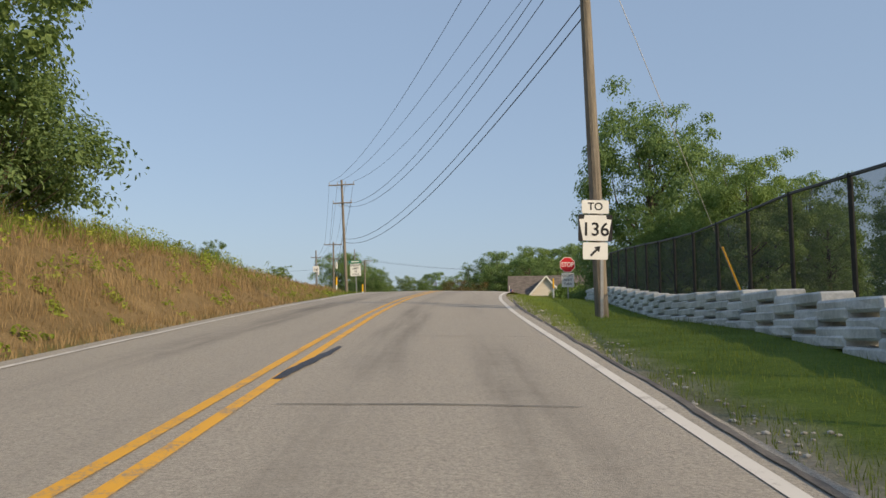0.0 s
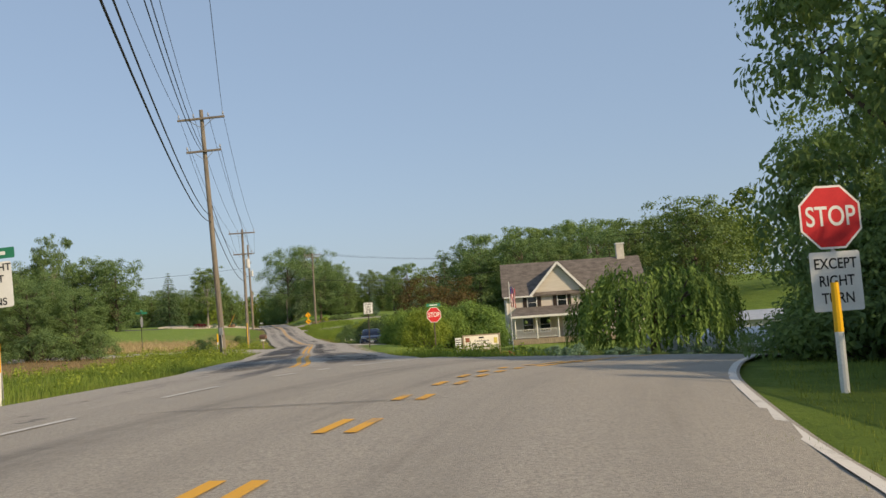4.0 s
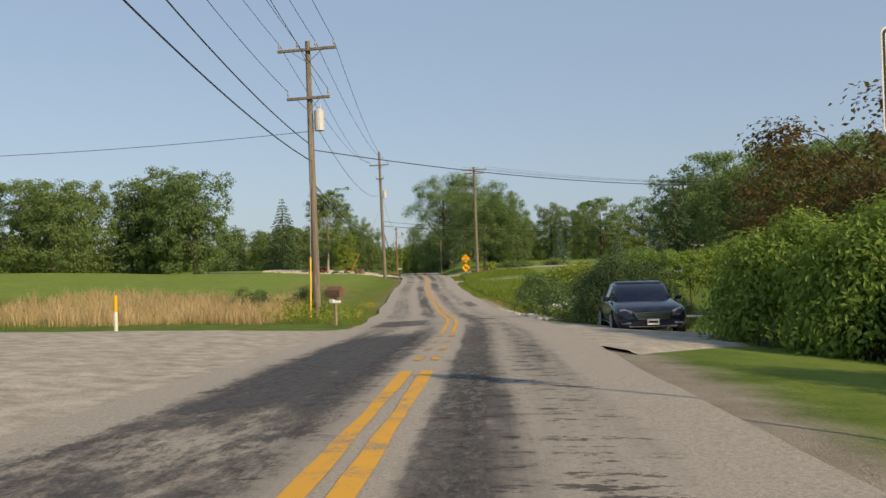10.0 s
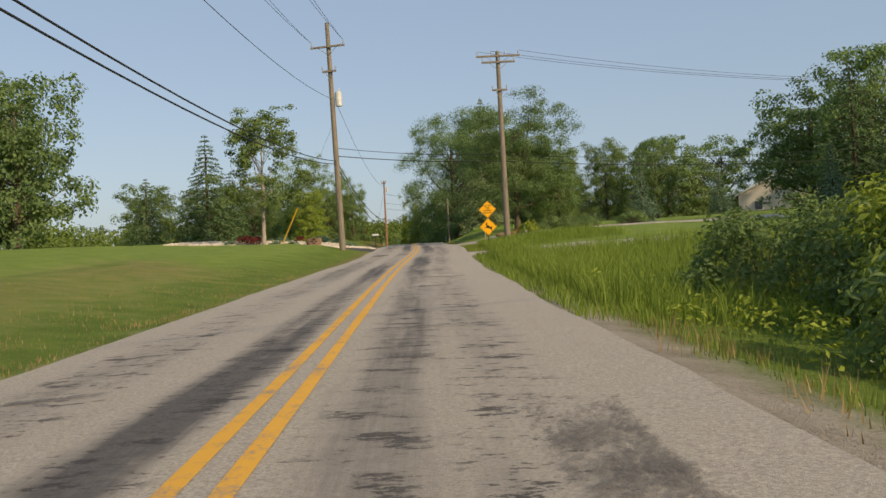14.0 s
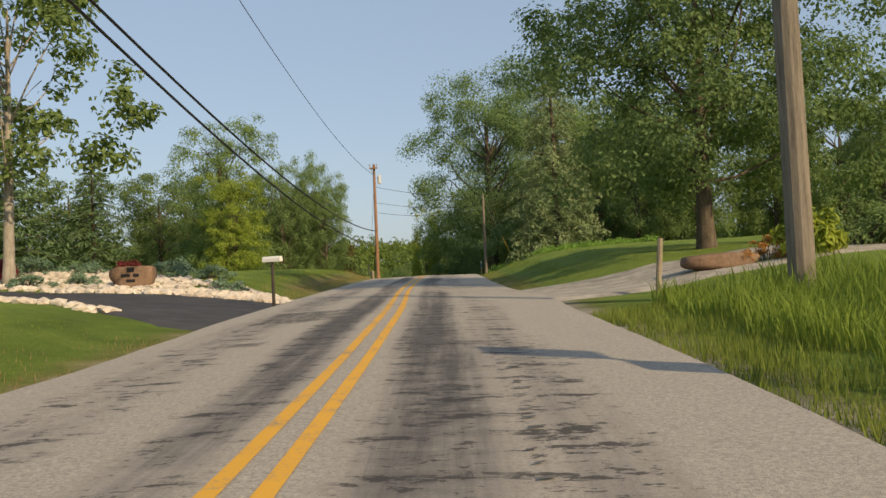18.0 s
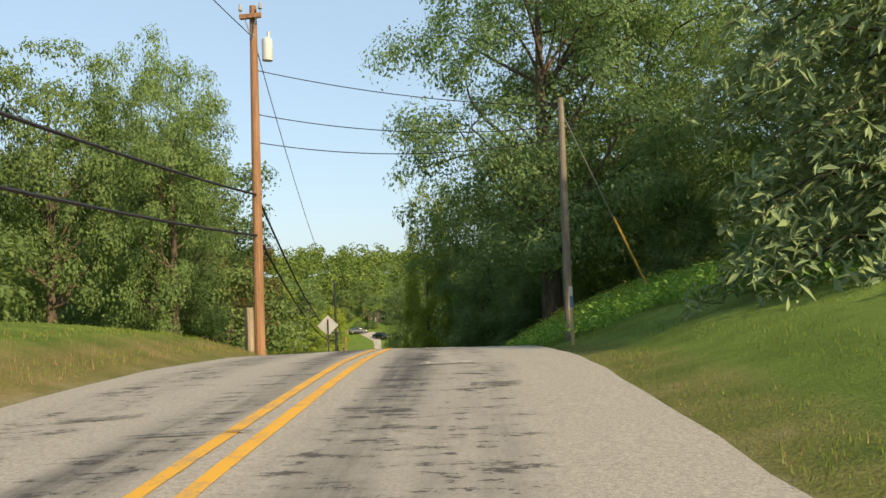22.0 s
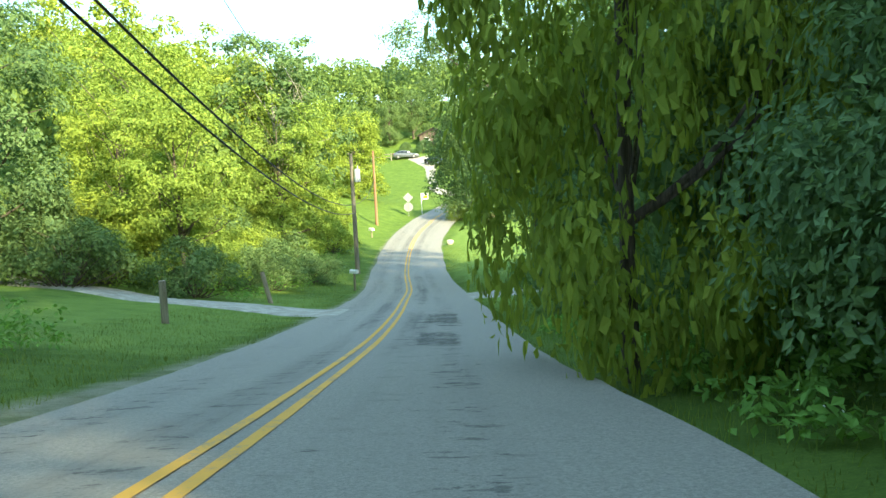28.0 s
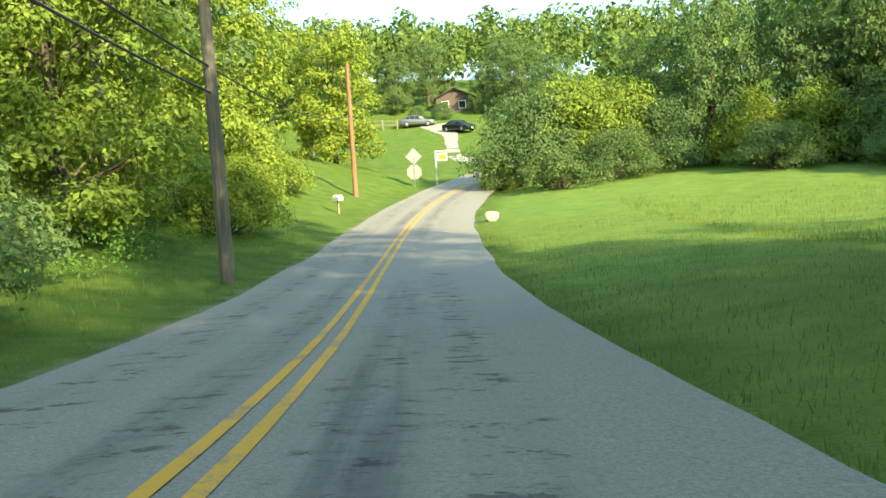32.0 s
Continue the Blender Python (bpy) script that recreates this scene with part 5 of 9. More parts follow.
scatter(OAK, [(-42.3, 364.0, 12.5), (-33.0, 356.9, 13.6), (-49.4, 375.7, 10.2), (-26.0, 345.2, 13.6), (-18.9, 333.5, 14.8), (-37.7, 380.3, 13.6), (-9.6, 338.2, 15.9)])
scatter(BUSH, [(-66.4, 366.3, 2.7), (-63.4, 369.8, 3.4), (-54.0, 368.6, 3.0), (-47.0, 366.3, 3.2), (-40.0, 359.3, 2.7)])


# ---- far woods ----


def far_woods(name, count, sampler, label, leaf=0.5, cards=330, seed=5, hmin=9, hmax=15):
    rng = np.random.default_rng(seed)
    xy = sampler(rng, count)
    z = ground(xy[:, 0], xy[:, 1])
    pts, nrm, size = [], [], []
    for (x, y), g in zip(xy, z):
        h, w = rng.uniform(hmin, hmax), rng.uniform(2.6, 4.4)
        lump = rng.normal(0, 1, (14, 3))
        lump /= np.linalg.norm(lump, axis=1)[:, None]
        lump = lump * np.array([w, w, h * 0.36]) * rng.uniform(0.5, 0.95, 14)[:, None] + np.array([0, 0, h * 0.6])
        d = rng.normal(0, 1, (cards, 3)) + np.array([0, 0, 0.3])
        d /= np.linalg.norm(d, axis=1)[:, None]
        p = lump[rng.integers(0, 14, cards)] + d * w * 0.40
        pts.append(p + np.array([x, y, g]))
        nrm.append(d)
        size.append(np.full(cards, leaf))
    v, f = leaf_cards(np.concatenate(pts), np.concatenate(nrm), np.concatenate(size), rng, 1.3, 0.3)
    ob = sheet(name, v, f, LEAF_FAR)
    return tagged(ob, label, "woods", kind="stuff")


LEAF_FAR = leaf_material("leaves_far_woods", (0.031, 0.060, 0.017), (0.136, 0.179, 0.042), None, 0.3, clump=0.09)


def off_road(keep):
    def f(rng, n):
        out = []
        while len(out) < n:
            p = keep(rng)
            if p is not None:
                out.append(p)
        return np.array(out)
    return f


def hill_right(rng):
    x, y = rng.uniform(40, 230), rng.uniform(95, 330)
    return (x, y) if abs(float(across(x, y))) > 55 + 30 * (y < 140) else None


def hill_ahead(rng):
    x, y = rng.uniform(-205, 50), rng.uniform(394, 560)
    u = float(across(x, y))
    if y < 425 and -10 < u < 5:
        return None
    return None if y < 441 and -108 < x < -72 else (x, y)


def wood_left(rng):
    x, y = rng.uniform(-240, -60), rng.uniform(40, 385)
    u = float(across(x, y))
    return (x, y) if u < -(88 if y < 206 else 44) else None


far_woods("far_woods", 330, off_road(hill_right), "wooded hillside beyond the house")
far_woods("far_woods", 640, off_road(hill_ahead), "sunlit wooded hill across the valley", seed=6, cards=180, leaf=0.74)
far_woods("far_woods", 300, off_road(wood_left), "tree line behind the fields", seed=7, hmin=8, hmax=12)


def valley_side(rng):
    y = rng.uniform(322, 445)
    u = -rng.uniform(15, 70)
    x = float(centre_x(y)) + u
    return None if y > 366 and x > -92 or y > 398 and x > -110 else (x, y)


far_woods("far_woods", 150, off_road(valley_side), "sunlit trees on the valley side", seed=8, leaf=0.55, cards=420, hmin=8)

# ---- poles and wires ----
POLE_TOPS = {}


def utility_pole(key, x, y, height, arms=(), wood=POLE_WOOD, radius=0.15, lean=(0.0, 0.0), label="weathered wooden utility pole", can=None, can_size=1.0, box_at=None, turn=0.0):
    """A wooden pole with cross-arms (height, half width), insulators, braces and perhaps a transformer."""
    z = gz(x, y)
    e = empty("utility_pole", pose(x, y, z, lean[1], lean[0], 0), label, "utility pole", "utility poles")
    v, f = tube_arrays([(0, 0, -0.4), (0, 0, height * 0.35), (0, 0, height * 0.7), (0, 0, height)], [radius * 1.12, radius, radius * 0.86, radius * 0.72], 12)
    f = f.tolist() + [list(range(len(v) - 12, len(v)))]
    sheet("pole", v, f, wood, e, smooth=False)
    r = Matrix.Rotation(radians(turn), 4, "Z")
    wires = []
    for h, half, count in arms:
        bm = bmesh.new()
        add_box(bm, (half * 2, 0.10, 0.12), (0, -radius * 0.9 - 0.05, h), r, 0.012)
        part("crossarm", bm, wood, e)
        bm = bmesh.new()
        for s in (-1, 1):
            add_rod(bm, r @ Vector((s * half * 0.55, -radius - 0.05, h - 0.04)), r @ Vector((0, -radius * 0.7, h - 0.55)), 0.016, sides=5)
        part("brace", bm, GREY_STEEL, e)
        for k in np.linspace(-1, 1, count):
            p = r @ Vector((half * 0.94 * k, -radius * 0.9 - 0.05, h + 0.06))
            bm = rod(p, p + Vector((0, 0, 0.12)), 0.018, sides=6)
            add_rod(bm, p + Vector((0, 0, 0.10)), p + Vector((0, 0, 0.26)), 0.055, 0.03, 8)
            part("insulator", bm, INSULATOR, e)
            wires.append(Vector(p) + Vector((0, 0, 0.27)))
    if can:
        h, side = can
        p = r @ Vector((side * (radius + 0.24), 0, h))
        k = can_size
        bm = rod(p, p + Vector((0, 0, 0.85 * k)), 0.21 * k, sides=16)
        add_rod(bm, p + Vector((0, 0, 0.85 * k)), p + Vector((0, 0, 0.92 * k)), 0.2 * k, 0.12 * k, 16)
        add_rod(bm, p + Vector((0.06 * k, 0, 0.9 * k)), p + Vector((0.06 * k, 0, 1.15 * k)), 0.035, sides=6)
        part("transformer", bm, TRANSFORMER, e, "grey transformer can")
    if box_at:
        bm = box((0.22, 0.16, 0.42), (radius * 0.2, -radius - 0.08, box_at), 0.015)
        add_rod(bm, (radius * 0.2, -radius - 0.06, box_at), (radius * 0.2, -radius - 0.06, 0.1), 0.025, sides=6)
        part("meter_box", bm, GREY_STEEL, e, "grey meter box")
    m = e.matrix_world.copy()
    bpy.context.view_layer.update()
    m = e.matrix_world
    POLE_TOPS[key] = ([m @ w for w in wires], lambda h, m=m: m @ Vector((0, 0, h)))
    return e


def wire(a, b, sag, radius=0.012, name="power_line", label="thin black overhead power line"):
    a, b = np.array(a, float), np.array(b, float)
    t = np.linspace(0, 1, 25)[:, None]
    p = a + (b - a) * t - np.array([0, 0, 1.0]) * 4 * sag * t * (1 - t)
    v, f = tube_arrays(p, radius, 5)
    ob = sheet(name, v, f, WIRE)
    return tagged(ob, label, "overhead wire", "overhead wires")


utility_pole("p0", 4.2, -24, 12.5, [(12.0, 1.2, 3)], lean=(0, 0))
utility_pole("p1", 4.05, 22.4, 12.2, [(11.7, 1.2, 3)], radius=0.16, lean=(-1.5, 0), label="round wooden utility pole beside the road")
utility_pole("p2", -9.85, 90.0, 14.3, [(13.75, 1.35, 4), (11.85, 1.0, 2)], radius=0.155, lean=(-2.6, 0), label="tall leaning wooden utility pole with two crossarms", box_at=1.5)
utility_pole("p3", -15.95, 127.4, 11.9, [(11.5, 1.3, 4), (9.4, 0.95, 2)], lean=(-0.5, 0), can=(8.0, 1), label="wooden utility pole with transformer and two crossarms")
utility_pole("p4", -27.1, 187.3, 14.3, [(12.75, 1.1, 2), (11.2, 0.45, 2)], radius=0.18, lean=(-1, 0), can=(9.0, 1), label="wooden utility pole with transformer on the lawn")
utility_pole("p5", -17.25, 192.2, 12.5, [(12.15, 1.45, 4), (11.75, 1.1, 3), (9.9, 0.5, 2)], radius=0.18, turn=12, label="wooden utility pole with double crossarms")
utility_pole("p6", -36.8, 237.5, 8.6, [(8.3, 0.28, 2)], RED_POLE_WOOD, 0.12, (0.3, 0), "reddish treated utility pole", (7.2, 1), can_size=0.62)
utility_pole("p7", -29.5, 239.7, 6.1, [], POLE_WOOD, 0.105, (0.2, 0), "short grey utility pole with guy wires")
# sunlight on this pole is put into its paler wood colour
utility_pole("p9", -50.3, 280.3, 9.9, [], PALE_POLE_WOOD, 0.115, (-0.3, 0), "tall bare utility pole beside the verge")
utility_pole("p10", -67.6, 331.2, 8.6, [], POLE_WOOD, 0.16, (-0.4, 0), "grey utility pole with transformer", (6.6, 1))
utility_pole("p11", -78.8, 363.6, 8.2, [], RED_POLE_WOOD, 0.15, (-0.4, 0), "reddish utility pole on the grass slope")
utility_pole("p12", -101, 402, 9, [(8.5, 0.9, 3)])
utility_pole("pr1", 24, 215, 10, [(9.5, 1.1, 3)], label="distant utility pole above the lawn")
utility_pole("pr2", 27, 172, 10.5, [(10, 1.1, 3)], can=(8, 1), label="distant utility pole with transformer")
utility_pole("pr3", 66, 150, 10.5, [(10, 1.1, 3)])
utility_pole("pl1", -68, 118, 9, [(8.6, 0.9, 2)])


def span(a, b, pairs, sag, radius=0.012):
    for i, j in pairs:
        wire(POLE_TOPS[a][0][i], POLE_TOPS[b][0][j], sag, radius)


def low_span(a, ha, b, hb, sag, radius=0.02, label="black overhead cable between utility poles"):
    wire(POLE_TOPS[a][1](ha), POLE_TOPS[b][1](hb), sag, radius, "cable", label)


span("p0", "p1", [(0, 0), (1, 1), (2, 2)], 0.7)
span("p1", "p2", [(0, 0), (1, 1), (2, 3)], 1.6)
low_span("p0", 10.3, "p1", 10.3, 0.7)
low_span("p1", 10.4, "p2", 11.9, 2.2, 0.014)
low_span("p1", 9.9, "p2", 11.7, 2.4, 0.014)
low_span("p1", 8.0, "p2", 7.8, 2.0, 0.018)
low_span("p1", 8.4, "p2", 8.15, 1.9, 0.016)
span("p2", "p3", [(0, 0), (1, 1), (2, 2), (3, 3), (4, 4), (5, 5)], 0.9)
low_span("p2", 9.3, "p3", 7.4, 0.9, 0.02)
low_span("p2", 7.9, "p3", 6.7, 0.8, 0.022)
span("p3", "p4", [(0, 0), (3, 1), (1, 0), (2, 1)], 1.2)
low_span("p3", 8.7, "p4", 9.5, 1.4, 0.013)
low_span("p3", 5.8, "p4", 5.6, 1.2, 0.024)
low_span("p3", 5.5, "p4", 5.4, 1.2, 0.024)
low_span("p3", 7.2, "pr2", 8.5, 2.0, 0.02)
low_span("p4", 5.6, "p6", 3.9, 1.0, 0.03)
low_span("p4", 5.3, "p6", 2.9, 1.0, 0.03)
low_span("p4", 10, "p6", 7.8, 1.2, 0.012)
low_span("p4", 5.9, "p5", 5.2, 0.15, 0.025)
low_span("p4", 6.4, "p5", 5.7, 0.2, 0.018)
low_span("p5", 5.2, "pr1", 4.5, 0.9, 0.02)
low_span("p5", 5.6, "pr1", 5.5, 0.9, 0.015)
span("p5", "pr1", [(0, 0), (1, 1), (3, 2)], 1.0)
span("pr2", "pr3", [(0, 0), (1, 1), (2, 2)], 0.8)
span("pr2", "pr1", [(0, 0), (1, 1), (2, 2)], 0.8)
low_span("p6", 7.0, "p7", 5.9, 0.2, 0.012)
low_span("p6", 5.9, "p7", 5.4, 0.3, 0.012)
low_span("p6", 5.2, "p7", 5.1, 0.35, 0.012)
low_span("p6", 3.9, "p9", 5.9, 0.9, 0.03)
low_span("p6", 2.9, "p9", 5.4, 0.9, 0.03)
low_span("p6", 7.8, "p9", 9.3, 0.9, 0.012)
low_span("p9", 5.8, "p10", 5.0, 1.2, 0.028)
low_span("p9", 5.3, "p10", 4.4, 1.2, 0.028)
low_span("p9", 9.3, "p10", 7.8, 1.2, 0.012)
low_span("p10", 5.0, "p11", 5.0, 0.6, 0.02)
low_span("p10", 7.7, "p11", 7.4, 0.6, 0.012)
low_span("p11", 5.2, "p12", 5.4, 0.7, 0.02)
low_span("pl1", 8.5, "p3", 8.0, 1.6, 0.012)

# ---- paints and plain surfaces for things ----
WHITE_SIGN = surface("white_sign_sheet", (0.66, 0.66, 0.63), (0.78, 0.78, 0.75), 3, 0.4, grain=0)
BLACK_INK = surface("black_sign_ink", (0.010, 0.010, 0.011), (0.022, 0.022, 0.022), 5, 0.5, grain=0)
RED_SIGN = surface("red_sign_sheet", (0.50, 0.012, 0.018), (0.62, 0.022, 0.026), 3, 0.4, grain=0)
YELLOW_SIGN = surface("yellow_sign_sheet", (0.78, 0.36, 0.010), (0.88, 0.43, 0.015), 3, 0.4, grain=0)
GREEN_SIGN = surface("green_sign_sheet", (0.02, 0.17, 0.10), (0.03, 0.22, 0.13), 3, 0.4, grain=0)
SIGN_BACK = surface("sign_back_aluminium", (0.42, 0.42, 0.42), (0.55, 0.55, 0.54), 4, 0.45, 0.6, 0.002)
YELLOW_PLASTIC = surface("yellow_marker_plastic", (0.70, 0.38, 0.012), (0.82, 0.46, 0.02), 5, 0.4, grain=0)
TAN_PLASTIC = surface("faded_marker_plastic", (0.45, 0.36, 0.17), (0.56, 0.46, 0.24), 5, 0.5, grain=0)
WHITE_PLASTIC = surface("white_marker_plastic", (0.62, 0.62, 0.58), (0.76, 0.76, 0.72), 5, 0.4, grain=0)
BARRIER_WHITE = surface("dirty_white_barrier", (0.34, 0.36, 0.36), (0.66, 0.67, 0.65), 1.4, 0.6, fine=14, grain=0.02, world_space=True)
FENCE_BLACK = surface("black_fence_steel", (0.010, 0.011, 0.012), (0.028, 0.03, 0.03), 5, 0.5, 0.3, 0.003)
SIDING = surface("beige_vinyl_siding", (0.58, 0.525, 0.45), (0.68, 0.625, 0.545), 0.6, 0.6, fine=12, grain=0.004, stretch=(1, 1, 6))
TRIM_WHITE = surface("white_house_trim", (0.66, 0.65, 0.61), (0.78, 0.77, 0.73), 3, 0.5, grain=0)
SHINGLES = surface("brown_grey_roof_shingles", (0.085, 0.072, 0.062), (0.19, 0.165, 0.145), 1.6, 0.9, fine=16, grain=0.03, stretch=(1, 1, 3))
SHUTTER = surface("dark_brown_shutter", (0.035, 0.024, 0.018), (0.06, 0.042, 0.032), 6, 0.5, grain=0.004)
BRICK_RED = surface("red_brick", (0.20, 0.075, 0.045), (0.36, 0.15, 0.09), 3, 0.85, fine=20, grain=0.02)
WOOD_POST = surface("weathered_post_wood", (0.20, 0.16, 0.11), (0.40, 0.33, 0.24), 3, 0.85, fine=20, stretch=(5, 5, 0.6))
BROWN_WOOD = surface("brown_mailbox_wood", (0.10, 0.06, 0.04), (0.20, 0.125, 0.085), 4, 0.7, fine=20)
CREAM_BOARD = surface("cream_sign_board", (0.66, 0.62, 0.53), (0.78, 0.74, 0.65), 2, 0.5, grain=0)
STONE_PALE = surface("pale_limestone", (0.40, 0.33, 0.26), (0.72, 0.65, 0.54), 1.2, 0.85, fine=20, grain=0.03, world_space=True)
STONE_GREY = surface("grey_riprap_stone", (0.26, 0.24, 0.21), (0.55, 0.52, 0.46), 1.5, 0.85, fine=20, grain=0.03, world_space=True)
BOULDER = surface("brown_boulder", (0.12, 0.075, 0.05), (0.27, 0.175, 0.115), 1.3, 0.85, fine=16, grain=0.04)
CAR_BLUE = surface("dark_blue_car_paint", (0.024, 0.030, 0.052), (0.036, 0.044, 0.072), 2, 0.16, 0.45, 0, 0.8)
CAR_SILVER = surface("silver_car_paint", (0.15, 0.155, 0.16), (0.22, 0.225, 0.23), 2, 0.25, 0.5, 0, 0.6)
CAR_BLACK = surface("black_car_paint", (0.010, 0.011, 0.013), (0.016, 0.017, 0.02), 2, 0.22, 0.3, 0, 0.6)
CHROME = surface("chrome", (0.65, 0.66, 0.67), (0.75, 0.76, 0.77), 4, 0.12, 1.0, 0)
RUBBER = surface("tyre_rubber", (0.014, 0.014, 0.014), (0.03, 0.03, 0.03), 9, 0.8, grain=0.004)
DARK_GLASS = surface("dark_window_glass", (0.010, 0.013, 0.016), (0.016, 0.02, 0.024), 1, 0.06, 0, 0, 0.8)
LAMP_GLASS = surface("headlamp_glass", (0.16, 0.17, 0.18), (0.55, 0.57, 0.60), 22, 0.10, 0.3, 0, 0.8)
HYDRANT_RED = surface("red_hydrant_paint", (0.55, 0.05, 0.02), (0.68, 0.08, 0.035), 5, 0.45, grain=0.004)
ORANGE_LEAF = leaf_material("orange_brown_foliage", (0.20, 0.09, 0.03), (0.42, 0.22, 0.07), None, 0.3)
RED_LEAF = leaf_material("dark_red_foliage", (0.06, 0.012, 0.014), (0.16, 0.03, 0.035), None, 0.3)
POLY = surface("white_greenhouse_film", (0.52, 0.55, 0.58), (0.70, 0.73, 0.75), 1.5, 0.35, grain=0.01)
FLAG_RED = surface("flag_red_cloth", (0.42, 0.03, 0.04), (0.52, 0.05, 0.06), 6, 0.8, grain=0.004)
FLAG_BLUE = surface("flag_blue_cloth", (0.03, 0.05, 0.16), (0.05, 0.07, 0.2), 6, 0.8, grain=0.004)


def screen_material():
    m, nd, lk, b = nodes_of("dark_wind_screen")
    tc = nd.new("ShaderNodeTexCoord")
    n = noise_at(nd, lk, tc.outputs["Object"], 1.2, 4)
    lk.new(ramp(nd, lk, n, [(0.35, (0.012, 0.014, 0.016)), (0.65, (0.032, 0.036, 0.038))]), b.inputs["Base Color"])
    b.inputs["Roughness"].default_value = 0.8
    t = nd.new("ShaderNodeBsdfTransparent")
    s = nd.new("ShaderNodeMixShader")
    s.inputs[0].default_value = 0.48
    lk.new(b.outputs[0], s.inputs[1])
    lk.new(t.outputs[0], s.inputs[2])
    lk.new(s.outputs[0], nd["Material Output"].inputs["Surface"])
    return m


SCREEN = screen_material()


# ---- signs ----


def letters(text, size, at, parent, material=BLACK_INK, stretch=1.0, name="lettering", spacing=1.0):
    """Words in the built-in font, flat on a plate that faces -y, middle at `at`."""
    c = bpy.data.curves.new(name, "FONT")
    c.body, c.size, c.align_x, c.align_y = text, size, "CENTER", "CENTER"
    c.extrude, c.offset, c.space_character = 0.001, size * 0.012, spacing
    tmp = bpy.data.objects.new(name, c)
    scene.collection.objects.link(tmp)
    bpy.context.view_layer.update()
    me = bpy.data.meshes.new_from_object(tmp.evaluated_get(bpy.context.evaluated_depsgraph_get()))
    bpy.data.objects.remove(tmp)
    me.materials.clear()
    me.materials.append(material)
    me.transform(Matrix.Translation(at) @ Matrix.Rotation(radians(90), 4, "X") @ Matrix.Diagonal((stretch, 1, 1, 1)))
    ob = new(name, me)
    ob.parent = parent
    return ob


def rounded(w, h, r, n=4):
    pts = []
    for cx, cz, a0 in ((w / 2 - r, h / 2 - r, 0), (-w / 2 + r, h / 2 - r, 90), (-w / 2 + r, -h / 2 + r, 180), (w / 2 - r, -h / 2 + r, 270)):
        for k in range(n + 1):
            a = radians(a0 + 90 * k / n)
            pts.append((cx + r * math.cos(a), cz + r * math.sin(a)))
    return pts


def shifted(pts, dz, dx=0.0):
    return [(x + dx, z + dz) for x, z in pts]


def plate(outline, parent, material, name="plate", front=0.0, depth=0.004):
    bm = add_prism(bmesh.new(), outline, depth, Matrix.Translation((0, front, 0)))
    return part(name, bm, material, parent)


def sign(x, y, turn, label, post_height, post=DARK_STEEL, post_r=0.028, lean=0.0, name="road_sign", base=None):
    z = gz(x, y) if base is None else base
    e = empty(name, pose(x, y, z, 0, lean, turn), label, "road sign")
    bm = bmesh.new()
    add_box(bm, (post_r * 2.4, 0.02, post_height + 0.3), (0, 0.02, post_height / 2 - 0.15), None, 0.004)
    add_box(bm, (0.02, post_r * 1.6, post_height + 0.3), (0, 0.035, post_height / 2 - 0.15))
    part("post", bm, post, e)
    return e


def octagon(r):
    return [(r * math.cos(radians(22.5 + 45 * k)), r * math.sin(radians(22.5 + 45 * k))) for k in range(8)]


def stop_sign(x, y, turn, top, size, label, plaque=None, lean=0.0):
    """top: height of the sign's middle over the ground."""
    e = sign(x, y, turn, label, top + size * 0.4, GREY_STEEL if plaque else DARK_STEEL, lean=lean)
    plate(shifted(octagon(size * 0.541), top), e, WHITE_SIGN, "plate", 0.0, 0.004)
    plate(shifted(octagon(size * 0.505), top), e, RED_SIGN, "red_face", -0.003, 0.003)
    letters("STOP", size * 0.44, (0, -0.006, top), e, WHITE_SIGN, 0.78)
    if plaque:
        h = size * 0.93
        plate(shifted(rounded(size * 0.82, h, 0.03), top - size * 0.52 - h / 2 - 0.02), e, WHITE_SIGN, "plaque")
        for k, w in enumerate(plaque):
            letters(w, size * 0.235, (0, -0.003, top - size * 0.52 - 0.02 - h * (0.21 + 0.29 * k)), e, BLACK_INK, 0.85)
    return e


stop_sign(7.48, 52.4, 3, 5.31 - gz(7.48, 52.4), 0.91, "red stop sign with white turn plaque below", ("EXCEPT", "RIGHT", "TURN"))
s2 = stop_sign(2.08, 84.7, 20, 4.52 - gz(2.08, 84.7), 0.76, "red octagonal stop sign with green street name plates")
plate(shifted(rounded(0.75, 0.15, 0.02), 4.52 - gz(2.08, 84.7) + 0.5), s2, GREEN_SIGN, "street_plate")
plate(shifted(rounded(0.42, 0.05, 0.01), 4.52 - gz(2.08, 84.7) + 0.5), s2, WHITE_SIGN, "name_bar", -0.003, 0.003)


def speed_sign(x, y, turn):
    z = gz(x, y)
    e = sign(x, y, turn, "white speed limit sign on a dark post", 5.75 - z, DARK_STEEL, lean=1.0)
    c = 5.34 - z
    plate(shifted(rounded(0.61, 0.76, 0.04), c), e, WHITE_SIGN)
    ring = rounded(0.585, 0.735, 0.035)
    plate(shifted(ring, c), e, BLACK_INK, "border", -0.002, 0.002)
    plate(shifted(rounded(0.555, 0.705, 0.03), c), e, WHITE_SIGN, "face", -0.004, 0.002)
    letters("SPEED", 0.155, (0, -0.006, c + 0.24), e)
    letters("LIMIT", 0.155, (0, -0.006, c + 0.08), e)
    letters("25", 0.37, (0, -0.006, c - 0.17), e)
    return e


speed_sign(-2.13, 98.1, 4)


